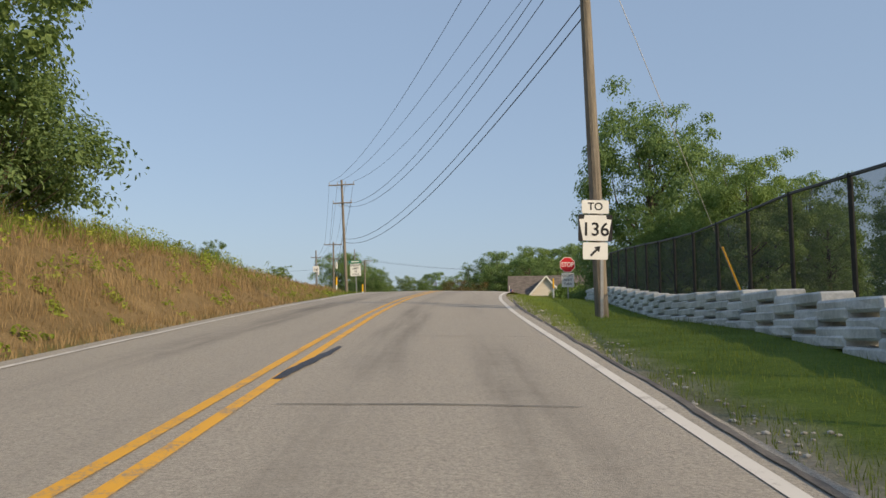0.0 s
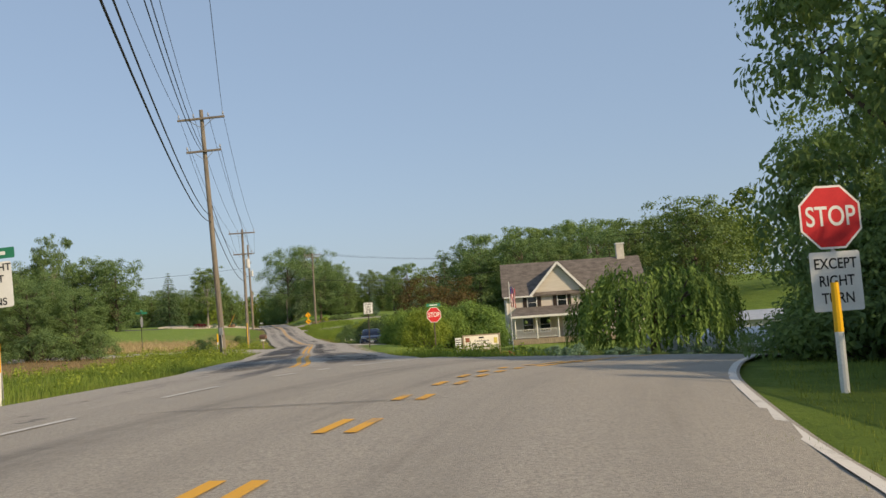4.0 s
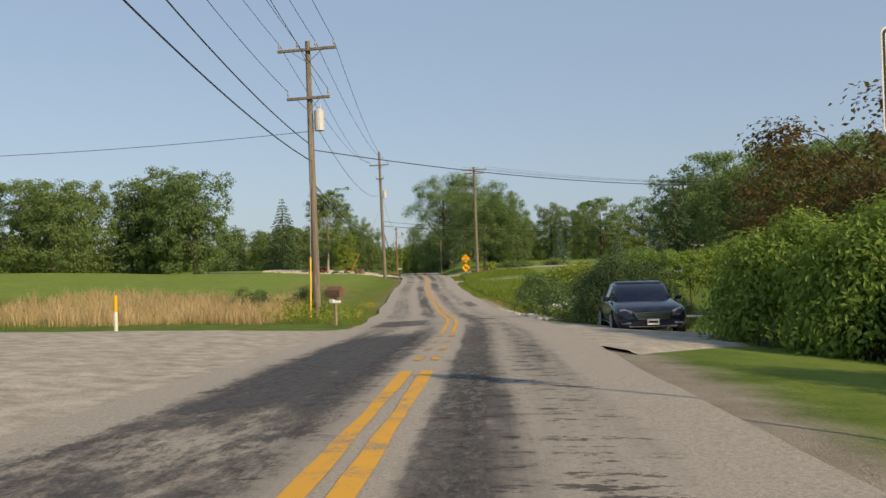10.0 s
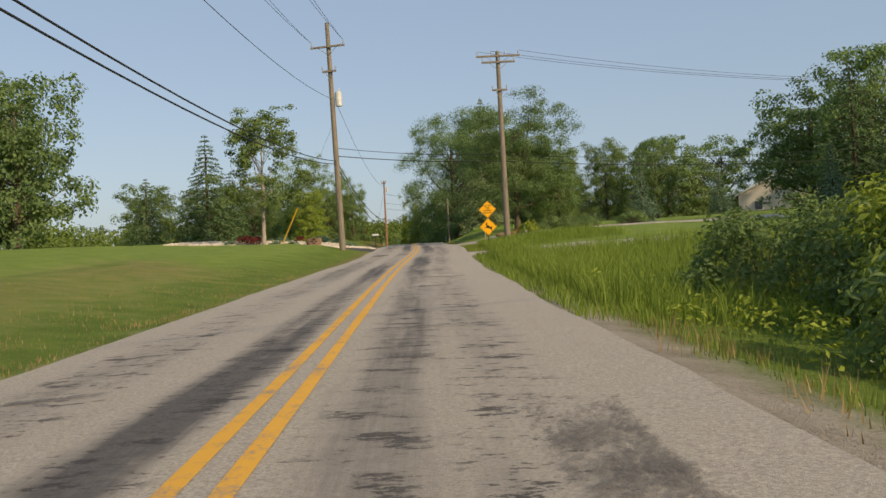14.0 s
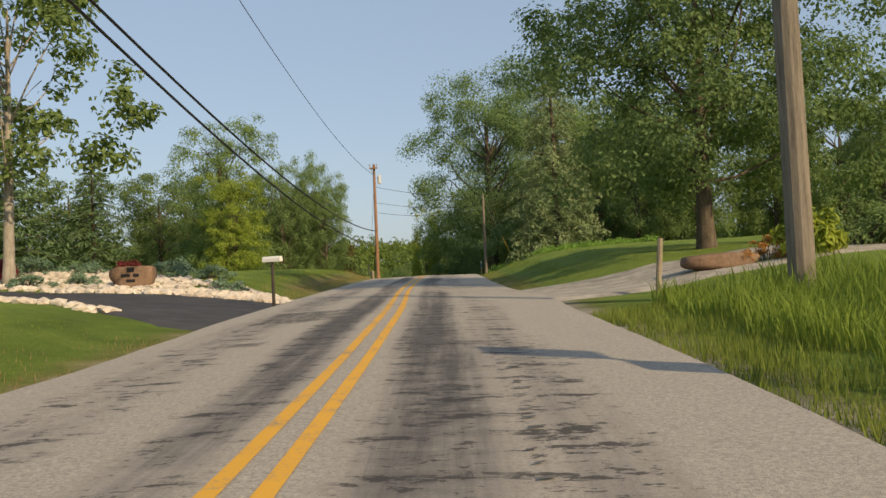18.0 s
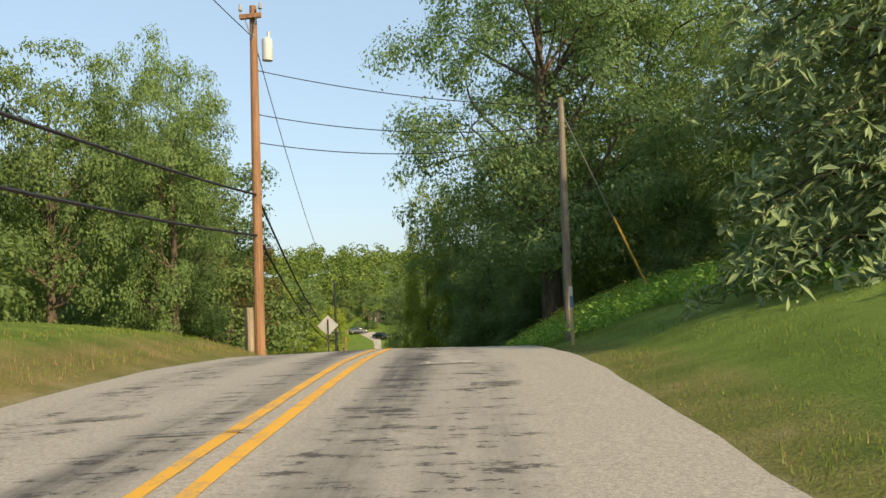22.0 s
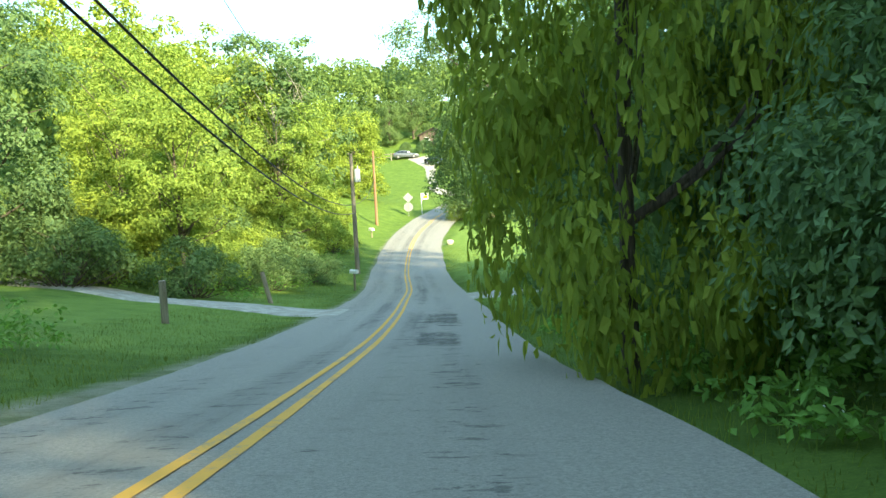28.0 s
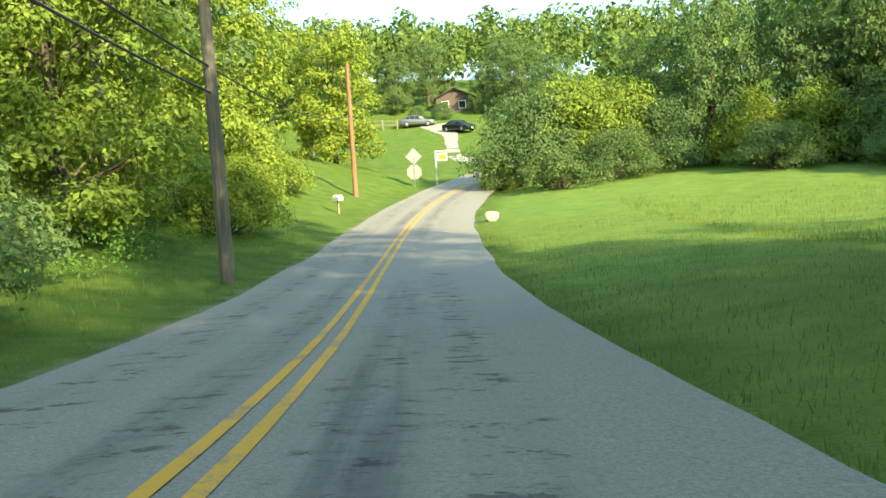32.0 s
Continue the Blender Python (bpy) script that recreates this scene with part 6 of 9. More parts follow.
def route_assembly():
    """Three white plates on the front of the wooden pole."""
    e = empty("route_sign", pose(3.66, 21.42, -0.24, 0, 1.5, 3) @ Matrix.Translation((0, 0, 4.15)) @ Matrix.Scale(1.11, 4) @ Matrix.Translation((0, 0, -4.15)), "white route marker plates with arrow on the pole", "road sign")
    plate(shifted(rounded(0.61, 0.30, 0.03), 4.62), e, WHITE_SIGN)
    letters("TO", 0.24, (0, -0.004, 4.62), e)
    plate(shifted(rounded(0.77, 0.60, 0.03), 4.145), e, BLACK_INK, "plate")
    key = [(-0.24, 0.285), (-0.26, 0.20), (-0.365, 0.19), (-0.275, -0.285), (0.275, -0.285), (0.365, 0.19), (0.26, 0.20), (0.24, 0.285)]
    plate(shifted(key[::-1], 4.145), e, WHITE_SIGN, "keystone", -0.004, 0.003)
    letters("136", 0.42, (0, -0.008, 4.10), e)
    plate(shifted(rounded(0.56, 0.38, 0.03), 3.63), e, WHITE_SIGN, "plate")
    bm = add_prism(bmesh.new(), [(-0.15, -0.025), (0.04, -0.025), (0.04, -0.08), (0.16, 0), (0.04, 0.08), (0.04, 0.025), (-0.15, 0.025)], 0.003, Matrix.Translation((0, -0.004, 3.63)) @ Matrix.Rotation(radians(-45), 4, "Y"))
    part("arrow", bm, BLACK_INK, e)
    z = gz(3.8, 21.42)
    bm = box((0.07, 0.03, 4.7 - z), (0.15, 0.022, z + (4.7 - z) / 2 + 0.1), 0.004)
    part("post", bm, GREY_STEEL, e)
    return e


route_assembly()


def weight_sign():
    e = sign(-5.4, 54.75, 0, "white weight limit sign with street name plate", 3.3, GREY_STEEL, lean=-3)
    c = 5.3 - gz(-5.4, 54.75)
    plate(shifted(rounded(0.66, 0.76, 0.04), c), e, WHITE_SIGN)
    for k, w in enumerate(("WEIGHT", "LIMIT", "10", "TONS")):
        letters(w, 0.17, (0, -0.004, c + 0.28 - 0.19 * k), e)
    plate(shifted(rounded(0.8, 0.18, 0.02), c + 0.52), e, GREEN_SIGN, "street_plate")
    plate(shifted(rounded(0.5, 0.06, 0.01), c + 0.52), e, WHITE_SIGN, "name_bar", -0.003, 0.003)


weight_sign()
top = 4.5 - gz(-6.13, 42.52)
e = sign(-6.13, 42.52, 0, "small white numbered road marker on a post", top + 0.1, GREY_STEEL, lean=-4)
plate(shifted(rounded(0.30, 0.28, 0.03), top), e, WHITE_SIGN)
letters("120", 0.13, (0, -0.004, top - 0.04), e)


def warning_pair():
    z = gz(-17.47, 184.26)
    c = 6.52 - z
    e = sign(-17.47, 184.26, 8, "two yellow diamond warning signs on one post", c + 0.4, DARK_STEEL)
    d = 0.49
    for h, nm in ((c, "plate"), (c - 0.99, "plate")):
        plate(shifted([(0, d), (-d, 0), (0, -d), (d, 0)], h), e, YELLOW_SIGN, nm)
        r = 0.93
        plate(shifted([(0, d * r), (-d * r, 0), (0, -d * r), (d * r, 0)], h), e, BLACK_INK, "border", -0.002, 0.002)
        r = 0.905
        plate(shifted([(0, d * r), (-d * r, 0), (0, -d * r), (d * r, 0)], h), e, YELLOW_SIGN, "face", -0.004, 0.002)
    for k, w in enumerate(("CAUTION", "FARM", "EQUIPMENT", "CROSSING")):
        letters(w, 0.122, (0, -0.006, c + 0.205 - 0.135 * k), e, BLACK_INK, 0.8)
    h = c - 0.99
    body = [(-0.10, 0.10), (-0.02, 0.12), (0.12, 0.0), (0.24, -0.02), (0.26, 0.04), (0.29, 0.02), (0.25, -0.10), (0.26, -0.24), (0.30, -0.36), (0.26, -0.36), (0.20, -0.22), (0.12, -0.14), (-0.04, -0.10), (-0.14, -0.06), (-0.27, -0.12), (-0.28, -0.08), (-0.14, 0.0), (-0.16, 0.12), (-0.22, 0.17), (-0.14, 0.22), (-0.12, 0.34), (-0.09, 0.22), (-0.06, 0.32), (-0.05, 0.20), (-0.10, 0.15)]
    part("deer_symbol", add_prism(bmesh.new(), shifted([(0.8 * a, 0.8 * b) for a, b in body[::-1]], h), 0.003, Matrix.Translation((0, -0.008, 0)) @ Matrix.Translation((0, 0, 0))), BLACK_INK, e)


warning_pair()
# sign backs seen from behind
e = sign(-40.1, 251.1, 200, "bare metal back of a diamond warning sign", 2.2, DARK_STEEL)
plate(shifted([(0, 0.42), (-0.42, 0), (0, -0.42), (0.42, 0)], 1.95), e, SIGN_BACK)
e = sign(-78.8, 374.3, 195, "white sign backs on a post by the bend", 2.3, GREY_STEEL)
plate(shifted([(0, 0.62), (-0.62, 0), (0, -0.62), (0.62, 0)], 2.3), e, SIGN_BACK)
plate(shifted(octagon(0.58), 1.15), e, SIGN_BACK)
e = sign(-78.0, 377.0, 20, "white post sign with a yellow panel", 2.6, WHITE_PLASTIC, 0.05)
bm = box((1.0, 0.05, 0.08), (0.45, 0, 2.55), 0.01)
part("bracket", bm, WHITE_PLASTIC, e)
plate(shifted(rounded(0.75, 0.6, 0.03), 2.1, 0.5), e, WHITE_SIGN)
plate(shifted(rounded(0.55, 0.35, 0.02), 2.1, 0.5), e, YELLOW_SIGN, "panel", -0.004, 0.003)
e = sign(-18.4, 102.6, 95, "stop sign on the side street with green name plates", 3.1, DARK_STEEL)
plate(shifted(octagon(0.41), 2.4), e, SIGN_BACK)
for dz, tn in ((0.62, 90), (0.78, 0)):
    bm = add_prism(bmesh.new(), shifted(rounded(0.8, 0.15, 0.02), 2.4 + dz), 0.005, Matrix.Rotation(radians(tn), 4, "Z"))
    part("street_plate", bm, GREEN_SIGN, e)


def marker_post(x, y, height, label, top=YELLOW_PLASTIC, bottom=WHITE_PLASTIC, split=0.55, r=0.05, lean=0.0):
    e = empty("marker_post", pose(x, y, gz(x, y), 0, lean, 0), label, "marker post", "marker posts")
    part("post", rod((0, 0, -0.2), (0, 0, height * split), r, sides=10), bottom, e)
    part("sleeve", rod((0, 0, height * split), (0, 0, height), r * 1.04, r * 0.9, sides=10), top, e)
    return e


for x, y, h in ((6.3, 50.0, 1.25), (-12.75, 101.0, 1.3), (-17.2, 113.5, 1.0), (-6.02, 49.2, 1.0), (-4.97, 53.74, 1.0)):
    marker_post(x, y, h, "yellow and white plastic marker post in grass")
e = marker_post(-29.05, 235.0, 1.15, "pale utility marker post with blue label", WHITE_PLASTIC, TAN_PLASTIC, 0.62, 0.033)
part("label_strip", box((0.06, 0.01, 0.22), (0, -0.052, 0.85)), surface("blue_print", (0.05, 0.16, 0.36), (0.1, 0.22, 0.42), 9, 0.5, grain=0), e)
marker_post(-19.2, 195.3, 1.0, "leaning weathered wooden post by the drive", WOOD_POST, WOOD_POST, 0.6, 0.055, 5)
marker_post(-60.0, 304.4, 1.3, "leaning grey wooden post in the grass", WOOD_POST, WOOD_POST, 0.6, 0.1, -14)
marker_post(-56.5, 292.5, 1.1, "short square wooden post on the verge", WOOD_POST, WOOD_POST, 0.6, 0.1)
marker_post(-37.4, 238.2, 1.1, "short pale wooden stub beside the pole", WOOD_POST, WOOD_POST, 0.6, 0.12)


def guy(x, y, to, label="yellow guy wire guard on a steel stay", thick=0.035):
    z = gz(x, y)
    e = empty("guy_wire", pose(x, y, z), label, "guy wire", "guy wires")
    d = Vector(to) - Vector((x, y, z))
    part("stay", rod((0, 0, -0.1), d, 0.010, sides=5), GREY_STEEL, e)
    n = d.normalized()
    part("guard", rod(n * 0.1, n * 2.6, thick, sides=8), YELLOW_PLASTIC, e)


guy(-15.6, 125.4, POLE_TOPS["p3"][1](9.2))
guy(-31.5, 188.5, POLE_TOPS["p4"][1](8.0))
guy(-27.3, 240.7, POLE_TOPS["p7"][1](5.8), "slim yellow guy wire guard on the bank", 0.018)
guy(9.5, 27.0, POLE_TOPS["p1"][1](11.0))


def hydrant(x, y):
    e = empty("fire_hydrant", pose(x, y, gz(x, y) - 0.2), "red fire hydrant in tall roadside grass", "fire hydrant")
    bm = rod((0, 0, -0.1), (0, 0, 0.55), 0.11, sides=14)
    add_rod(bm, (0, 0, 0.06), (0, 0, 0.10), 0.16, sides=14)
    add_rod(bm, (0, 0, 0.50), (0, 0, 0.55), 0.15, sides=14)
    part("barrel", bm, HYDRANT_RED, e, smooth=False)
    bm = rod((0, 0, 0.55), (0, 0, 0.70), 0.13, 0.05, sides=14)
    add_rod(bm, (0, 0, 0.70), (0, 0, 0.76), 0.03, sides=6)
    part("bonnet", bm, HYDRANT_RED, e)
    for d in ((1, 0), (-1, 0), (0, -1)):
        part("nozzle", rod((d[0] * 0.1, d[1] * 0.1, 0.42), (d[0] * 0.2, d[1] * 0.2, 0.42), 0.055, sides=8), HYDRANT_RED, e)


hydrant(-11.9, 98.0)


def mailbox(x, y, turn, label, paint, height=1.05, post=WOOD_POST, length=0.55, radius=0.12, square=False):
    e = empty("mailbox", pose(x, y, gz(x, y), 0, 0, turn), label, "mailbox", "mailboxes")
    part("post", box((0.06 if radius < 0.1 else 0.1, 0.06 if radius < 0.1 else 0.1, height + 0.25), (0, 0, height / 2 - 0.13), 0.008), post, e)
    n = 9
    out = [(-radius, 0), (radius, 0)] + [(radius * math.cos(math.pi * k / n), radius + radius * 0.9 * math.sin(math.pi * k / n)) for k in range(n + 1)]
    if square:
        out = [(-radius, 0), (radius, 0), (radius, radius * 1.5), (0, radius * 2.3), (-radius, radius * 1.5)]
    bm = add_prism(bmesh.new(), out, length, Matrix.Translation((0, -length / 2, height)))
    part("box", bm, paint, e)
    part("flag", box((0.012, 0.14, 0.05), (radius + 0.01, 0, height + radius * 1.4)), RED_SIGN, e)
    part("door", add_prism(bmesh.new(), [(0.94 * a, 0.94 * b + 0.008) for a, b in out], 0.008, Matrix.Translation((0, -length / 2 - 0.01, height))), paint, e)
    return e


m1 = mailbox(-13.42, 121.55, 70, "brown wooden mailbox on a leaning post", BROWN_WOOD, 1.0, WOOD_POST, 0.6, 0.17, True)
part("newspaper_tube", box((0.5, 0.18, 0.14), (0, 0.0, 0.86), 0.02), WHITE_PLASTIC, m1)
mailbox(-27.5, 197.0, 80, "flat white mailbox on a thin post", WHITE_PLASTIC, 5.82 - gz(-27.5, 197.0), DARK_STEEL, 0.45, 0.065)
mailbox(-62.5, 318.7, 70, "pale grey mailbox on a post in weeds", WHITE_PLASTIC, 1.0, WOOD_POST, 0.5, 0.11)
mailbox(-76.2, 355.5, 60, "white mailbox on the grass verge", WHITE_PLASTIC, 0.7, WOOD_POST, 0.55, 0.16)

# ---- barrier and fence ----


def barrier():
    """A low wall of stacked white blocks in four courses along the fence."""
    e = empty("barrier_wall", Matrix(), "low white barrier of stacked lumpy blocks", "barrier")
    meshes = []
    for k in range(4):
        bm = box((2.05, 0.5, 0.178), (0, 0, 0), 0.035)
        bmesh.ops.subdivide_edges(bm, edges=[x for x in bm.edges if abs(x.verts[0].co.x - x.verts[1].co.x) > 0.9], cuts=2)
        rng = random.Random(k)
        for v in bm.verts:
            v.co += Vector((0, rng.uniform(-.012, .012), rng.uniform(-.006, .006)))
        me = bpy.data.meshes.new("block")
        bm.to_mesh(me)
        bm.free()
        me.materials.append(BARRIER_WHITE)
        meshes.append(me)
    rng = random.Random(3)
    a, b = np.array([4.2, -2.0]), np.array([8.3, 49.8])
    n = 26
    turn = math.atan2(b[1] - a[1], b[0] - a[0])
    for c in range(4):
        for i in range(n):
            p = a + (b - a) * ((i + 0.5 * (c % 2)) / n)
            ob = new("block", meshes[rng.randrange(4)])
            ob.parent = e
            ob.matrix_basis = Matrix.Translation((p[0] + 0.02 * c, p[1], gz(p[0], p[1]) + 0.06 + 0.175 * c)) @ Matrix.Rotation(turn + rng.uniform(-.02, .02), 4, "Z")
    return e


barrier()


def fence():
    e = empty("fence", Matrix(), "tall black chain fence with dark wind screen", "fence")
    a, b = np.array([4.85, -4.0]), np.array([9.0, 50.0])
    n = 19
    pts = [a + (b - a) * i / n for i in range(n + 1)]
    tops = []
    for p in pts:
        z = gz(p[0], p[1])
        part("post", rod((p[0], p[1], z - 0.3), (p[0], p[1], z + 2.5), 0.045, sides=8), FENCE_BLACK, e)
        tops.append((p[0], p[1], z))
    for i in range(n):
        p, q = tops[i], tops[i + 1]
        part("top_rail", rod((p[0], p[1], p[2] + 2.47), (q[0], q[1], q[2] + 2.47), 0.032, sides=6), FENCE_BLACK, e)
        k = 7
        v, f = [], []
        for j in range(k):
            t = j / (k - 1)
            for h in (0.35, 1.0, 1.7, 2.45):
                w = 0.04 * math.sin(math.pi * t) * math.sin(h * 2 + i)
                v.append((p[0] + (q[0] - p[0]) * t + w + 0.05, p[1] + (q[1] - p[1]) * t, p[2] + (q[2] - p[2]) * t + h))
        for j in range(k - 1):
            for h in range(3):
                f.append((j * 4 + h, j * 4 + 4 + h, j * 4 + 5 + h, j * 4 + 1 + h))
        sheet("screen_panel", v, f, SCREEN, e, smooth=True)


fence()

# ---- the house ----


def house():
    e = empty("house", pose(9.5, 123.5, 1.45, 0, 0, -5), "two-storey beige house with brown roof and porch", "house")
    W, D, H, R, G = 13.0, 8.2, 4.7, 7.75, 5.0

    def wall(name, x0, x1, z0, z1, y, cut=None):
        """Overlapping siding boards along x."""
        mid = [cut(z)[i] for z in (z0, z1) for i in (0, 1)] if cut else [x0, x1, x0, x1]
        back = part(name, prism([(mid[0], z0), (mid[1], z0), (mid[3], z1), (mid[2], z1)], 0.06), SIDING, e)
        back.matrix_basis = Matrix.Translation((0, y + 0.03, 0))
        z = z0
        while z < z1 - 0.01:
            h = min(0.19, z1 - z)
            a, b = (x0, x1) if cut is None else cut(z + h * 0.5)
            if b - a > 0.05:
                m = Matrix.Translation(((a + b) / 2, -0.03, z + h / 2)) @ Matrix.Rotation(radians(3.5), 4, "X")
                part("siding_board", add_box(bmesh.new(), (b - a, 0.05, h + 0.015), (0, 0, 0), m), SIDING, back)
            z += 0.19
        return back
    wall("front_wall", 0, W, 0, H, 0)
    gx, gw, gh = G, 2.45, 2.75
    wall("gable_wall", 0, 0, H - 0.3, H + gh - 0.1, -0.03, lambda z: (gx - gw * (1 - max(0, z - H) / gh) + 0.1, gx + gw * (1 - max(0, z - H) / gh) - 0.1))
    part("side_wall", add_prism(bmesh.new(), [(0, 0), (D, 0), (D, H), (D / 2, R - 0.1), (0, H)], 0.2, Matrix.Rotation(radians(90), 4, "Z")), SIDING, e)
    part("side_wall", add_prism(bmesh.new(), [(0, 0), (D, 0), (D, H), (D / 2, R - 0.1), (0, H)], 0.2, Matrix.Translation((W, 0, 0)) @ Matrix.Rotation(radians(90), 4, "Z")), SIDING, e)
    part("back_wall", box((W, 0.2, H), (W / 2, D - 0.1, H / 2)), SIDING, e)

    def slab(pts, name="roof", t=0.14, mat=SHINGLES):
        bm = bmesh.new()
        lo = [bm.verts.new(p) for p in pts]
        hi = [bm.verts.new(Vector(p) + Vector((0, 0, t))) for p in pts]
        bm.faces.new(lo[::-1])
        bm.faces.new(hi)
        for i in range(len(pts)):
            j = (i + 1) % len(pts)
            bm.faces.new((lo[i], lo[j], hi[j], hi[i]))
        bmesh.ops.recalc_face_normals(bm, faces=bm.faces)
        return part(name, bm, mat, e)
    o = 0.4
    k = (R - H) / (D / 2)
    slab([(-o, -o, H - k * o), (W + o, -o, H - k * o), (W + o, D / 2, R), (-o, D / 2, R)])
    slab([(-o, D + o, H - k * o), (W + o, D + o, H - k * o), (W + o, D / 2, R), (-o, D / 2, R)])
    gp = H + gh
    back = (gp - H) / k
    for s in (-1, 1):
        slab([(gx, -o, gp), (gx + s * (gw + 0.25), -o, H - 0.28), (gx + s * (gw + 0.1), 0.25, H + 0.05), (gx, back, gp + 0.02)][::s], "gable_roof")
        d = Vector((s * (gw + 0.25), 0, -gh - 0.28))
        bm = bmesh.new()
        m = Matrix.Translation(Vector((gx, -o - 0.03, gp + 0.06)) + d / 2) @ Matrix.Rotation(-math.atan2(d.z, d.x), 4, "Y")
        add_box(bm, (d.length, 0.05, 0.22), (0, 0, 0), m, 0.006)
        part("barge_board", bm, TRIM_WHITE, e)
    part("gutter", box((gx - gw + o - 0.2, 0.12, 0.14), ((gx - gw - o + 0.1) / 2, -o - 0.04, H - k * o + 0.04), 0.02), TRIM_WHITE, e)
    part("gutter", box((W + o - gx - gw - 0.2, 0.12, 0.14), ((W + o + gx + gw) / 2, -o - 0.04, H - k * o + 0.04), 0.02), TRIM_WHITE, e)
    part("corner_board", box((0.14, 0.14, H), (0, -0.02, H / 2), 0.01), TRIM_WHITE, e)
    part("chimney", box((0.75, 0.7, 2.0), (11.6, D / 2, R + 0.4), 0.02), surface("pale_chimney", (0.5, 0.46, 0.4), (0.64, 0.6, 0.53), 3, 0.8), e)
    part("chimney_cap", box((0.9, 0.85, 0.12), (11.6, D / 2, R + 1.42), 0.02), TRIM_WHITE, e)

    def window(x, z, w, h, shutters=True, y=-0.04):
        g = part("window_frame", box((w + 0.16, 0.1, h + 0.16), (x, y, z), 0.012), TRIM_WHITE, e)
        part("pane", box((w, 0.03, h / 2 - 0.04), (x, y - 0.045, z + h / 4), 0.003), DARK_GLASS, g)
        part("pane", box((w, 0.03, h / 2 - 0.04), (x, y - 0.045, z - h / 4), 0.003), DARK_GLASS, g)
        part("curtain", box((w * 0.34, 0.012, h * 0.86), (x - w * 0.28, y - 0.052, z)), TRIM_WHITE, g)
        part("sill", box((w + 0.3, 0.16, 0.06), (x, y - 0.03, z - h / 2 - 0.1), 0.01), TRIM_WHITE, g)
        if shutters:
            for s in (-1, 1):
                bm = box((0.36, 0.05, h + 0.12), (x + s * (w / 2 + 0.28), y, z), 0.008)
                for q in range(9):
                    add_box(bm, (0.29, 0.03, 0.05), (x + s * (w / 2 + 0.28), y - 0.03, z - h / 2 + h * (q + 0.5) / 9))
                part("shutter", bm, SHUTTER, g)
    window(2.4, 3.85, 0.8, 1.05)
    window(5.25, 3.95, 0.8, 1.05)
    window(9.3, 3.9, 0.8, 1.05)
    window(1.9, 1.75, 0.9, 1.3, False)
    window(3.5, 1.75, 0.9, 1.3, False)
    d = part("door", box((0.95, 0.08, 2.05), (5.6, -0.06, 1.55), 0.01), TRIM_WHITE, e, "white front door with small glass")
    part("door_pane", box((0.45, 0.02, 0.45), (5.6, -0.11, 2.1)), DARK_GLASS, d)
    part("porch_floor", box((12.2, 2.5, 0.5), (6.4, -1.3, 0.25), 0.02), WOOD_POST, e)
    slab([(0.2, -2.75, 2.55), (12.6, -2.75, 2.55), (12.6, 0.0, 3.35), (0.9, 0.0, 3.35)], "porch_roof", 0.12)
    part("porch_fascia", box((12.4, 0.06, 0.2), (6.4, -2.76, 2.55), 0.008), TRIM_WHITE, e)
    for x in (0.6, 2.6, 4.6, 6.5, 8.5, 10.5, 12.3):
        bm = rod((x, -2.45, 0.5), (x, -2.45, 2.55), 0.06, sides=10)
        add_box(bm, (0.18, 0.18, 0.12), (x, -2.45, 2.45), None, 0.01)
        add_box(bm, (0.18, 0.18, 0.12), (x, -2.45, 0.56), None, 0.01)
        part("porch_post", bm, TRIM_WHITE, e)
    for x0, x1 in ((0.6, 2.6), (2.6, 4.6), (6.5, 8.5), (8.5, 10.5), (10.5, 12.3)):
        rail = part("railing", box((x1 - x0, 0.07, 0.06), ((x0 + x1) / 2, -2.45, 1.35), 0.01), TRIM_WHITE, e)
        part("bottom_rail", box((x1 - x0, 0.05, 0.05), ((x0 + x1) / 2, -2.45, 0.65)), TRIM_WHITE, rail)
        for q in np.arange(x0 + 0.14, x1 - 0.05, 0.15):
            part("baluster", box((0.035, 0.035, 0.68), (q, -2.45, 1.0)), TRIM_WHITE, rail)
    for x in (1.6, 3.7, 5.9):
        bm = bmesh.new()
        bmesh.ops.create_icosphere(bm, subdivisions=2, radius=0.17, matrix=Matrix.Translation((x, -2.5, 2.05)))
        for v in bm.verts:
            v.co += Vector((random.uniform(-.04, .04), random.uniform(-.04, .04), random.uniform(-.04, .04)))
        add_rod(bm, (x, -2.5, 2.2), (x, -2.5, 2.5), 0.008, sides=4)
        part("hanging_basket", bm, LEAF_MID, e)


house()


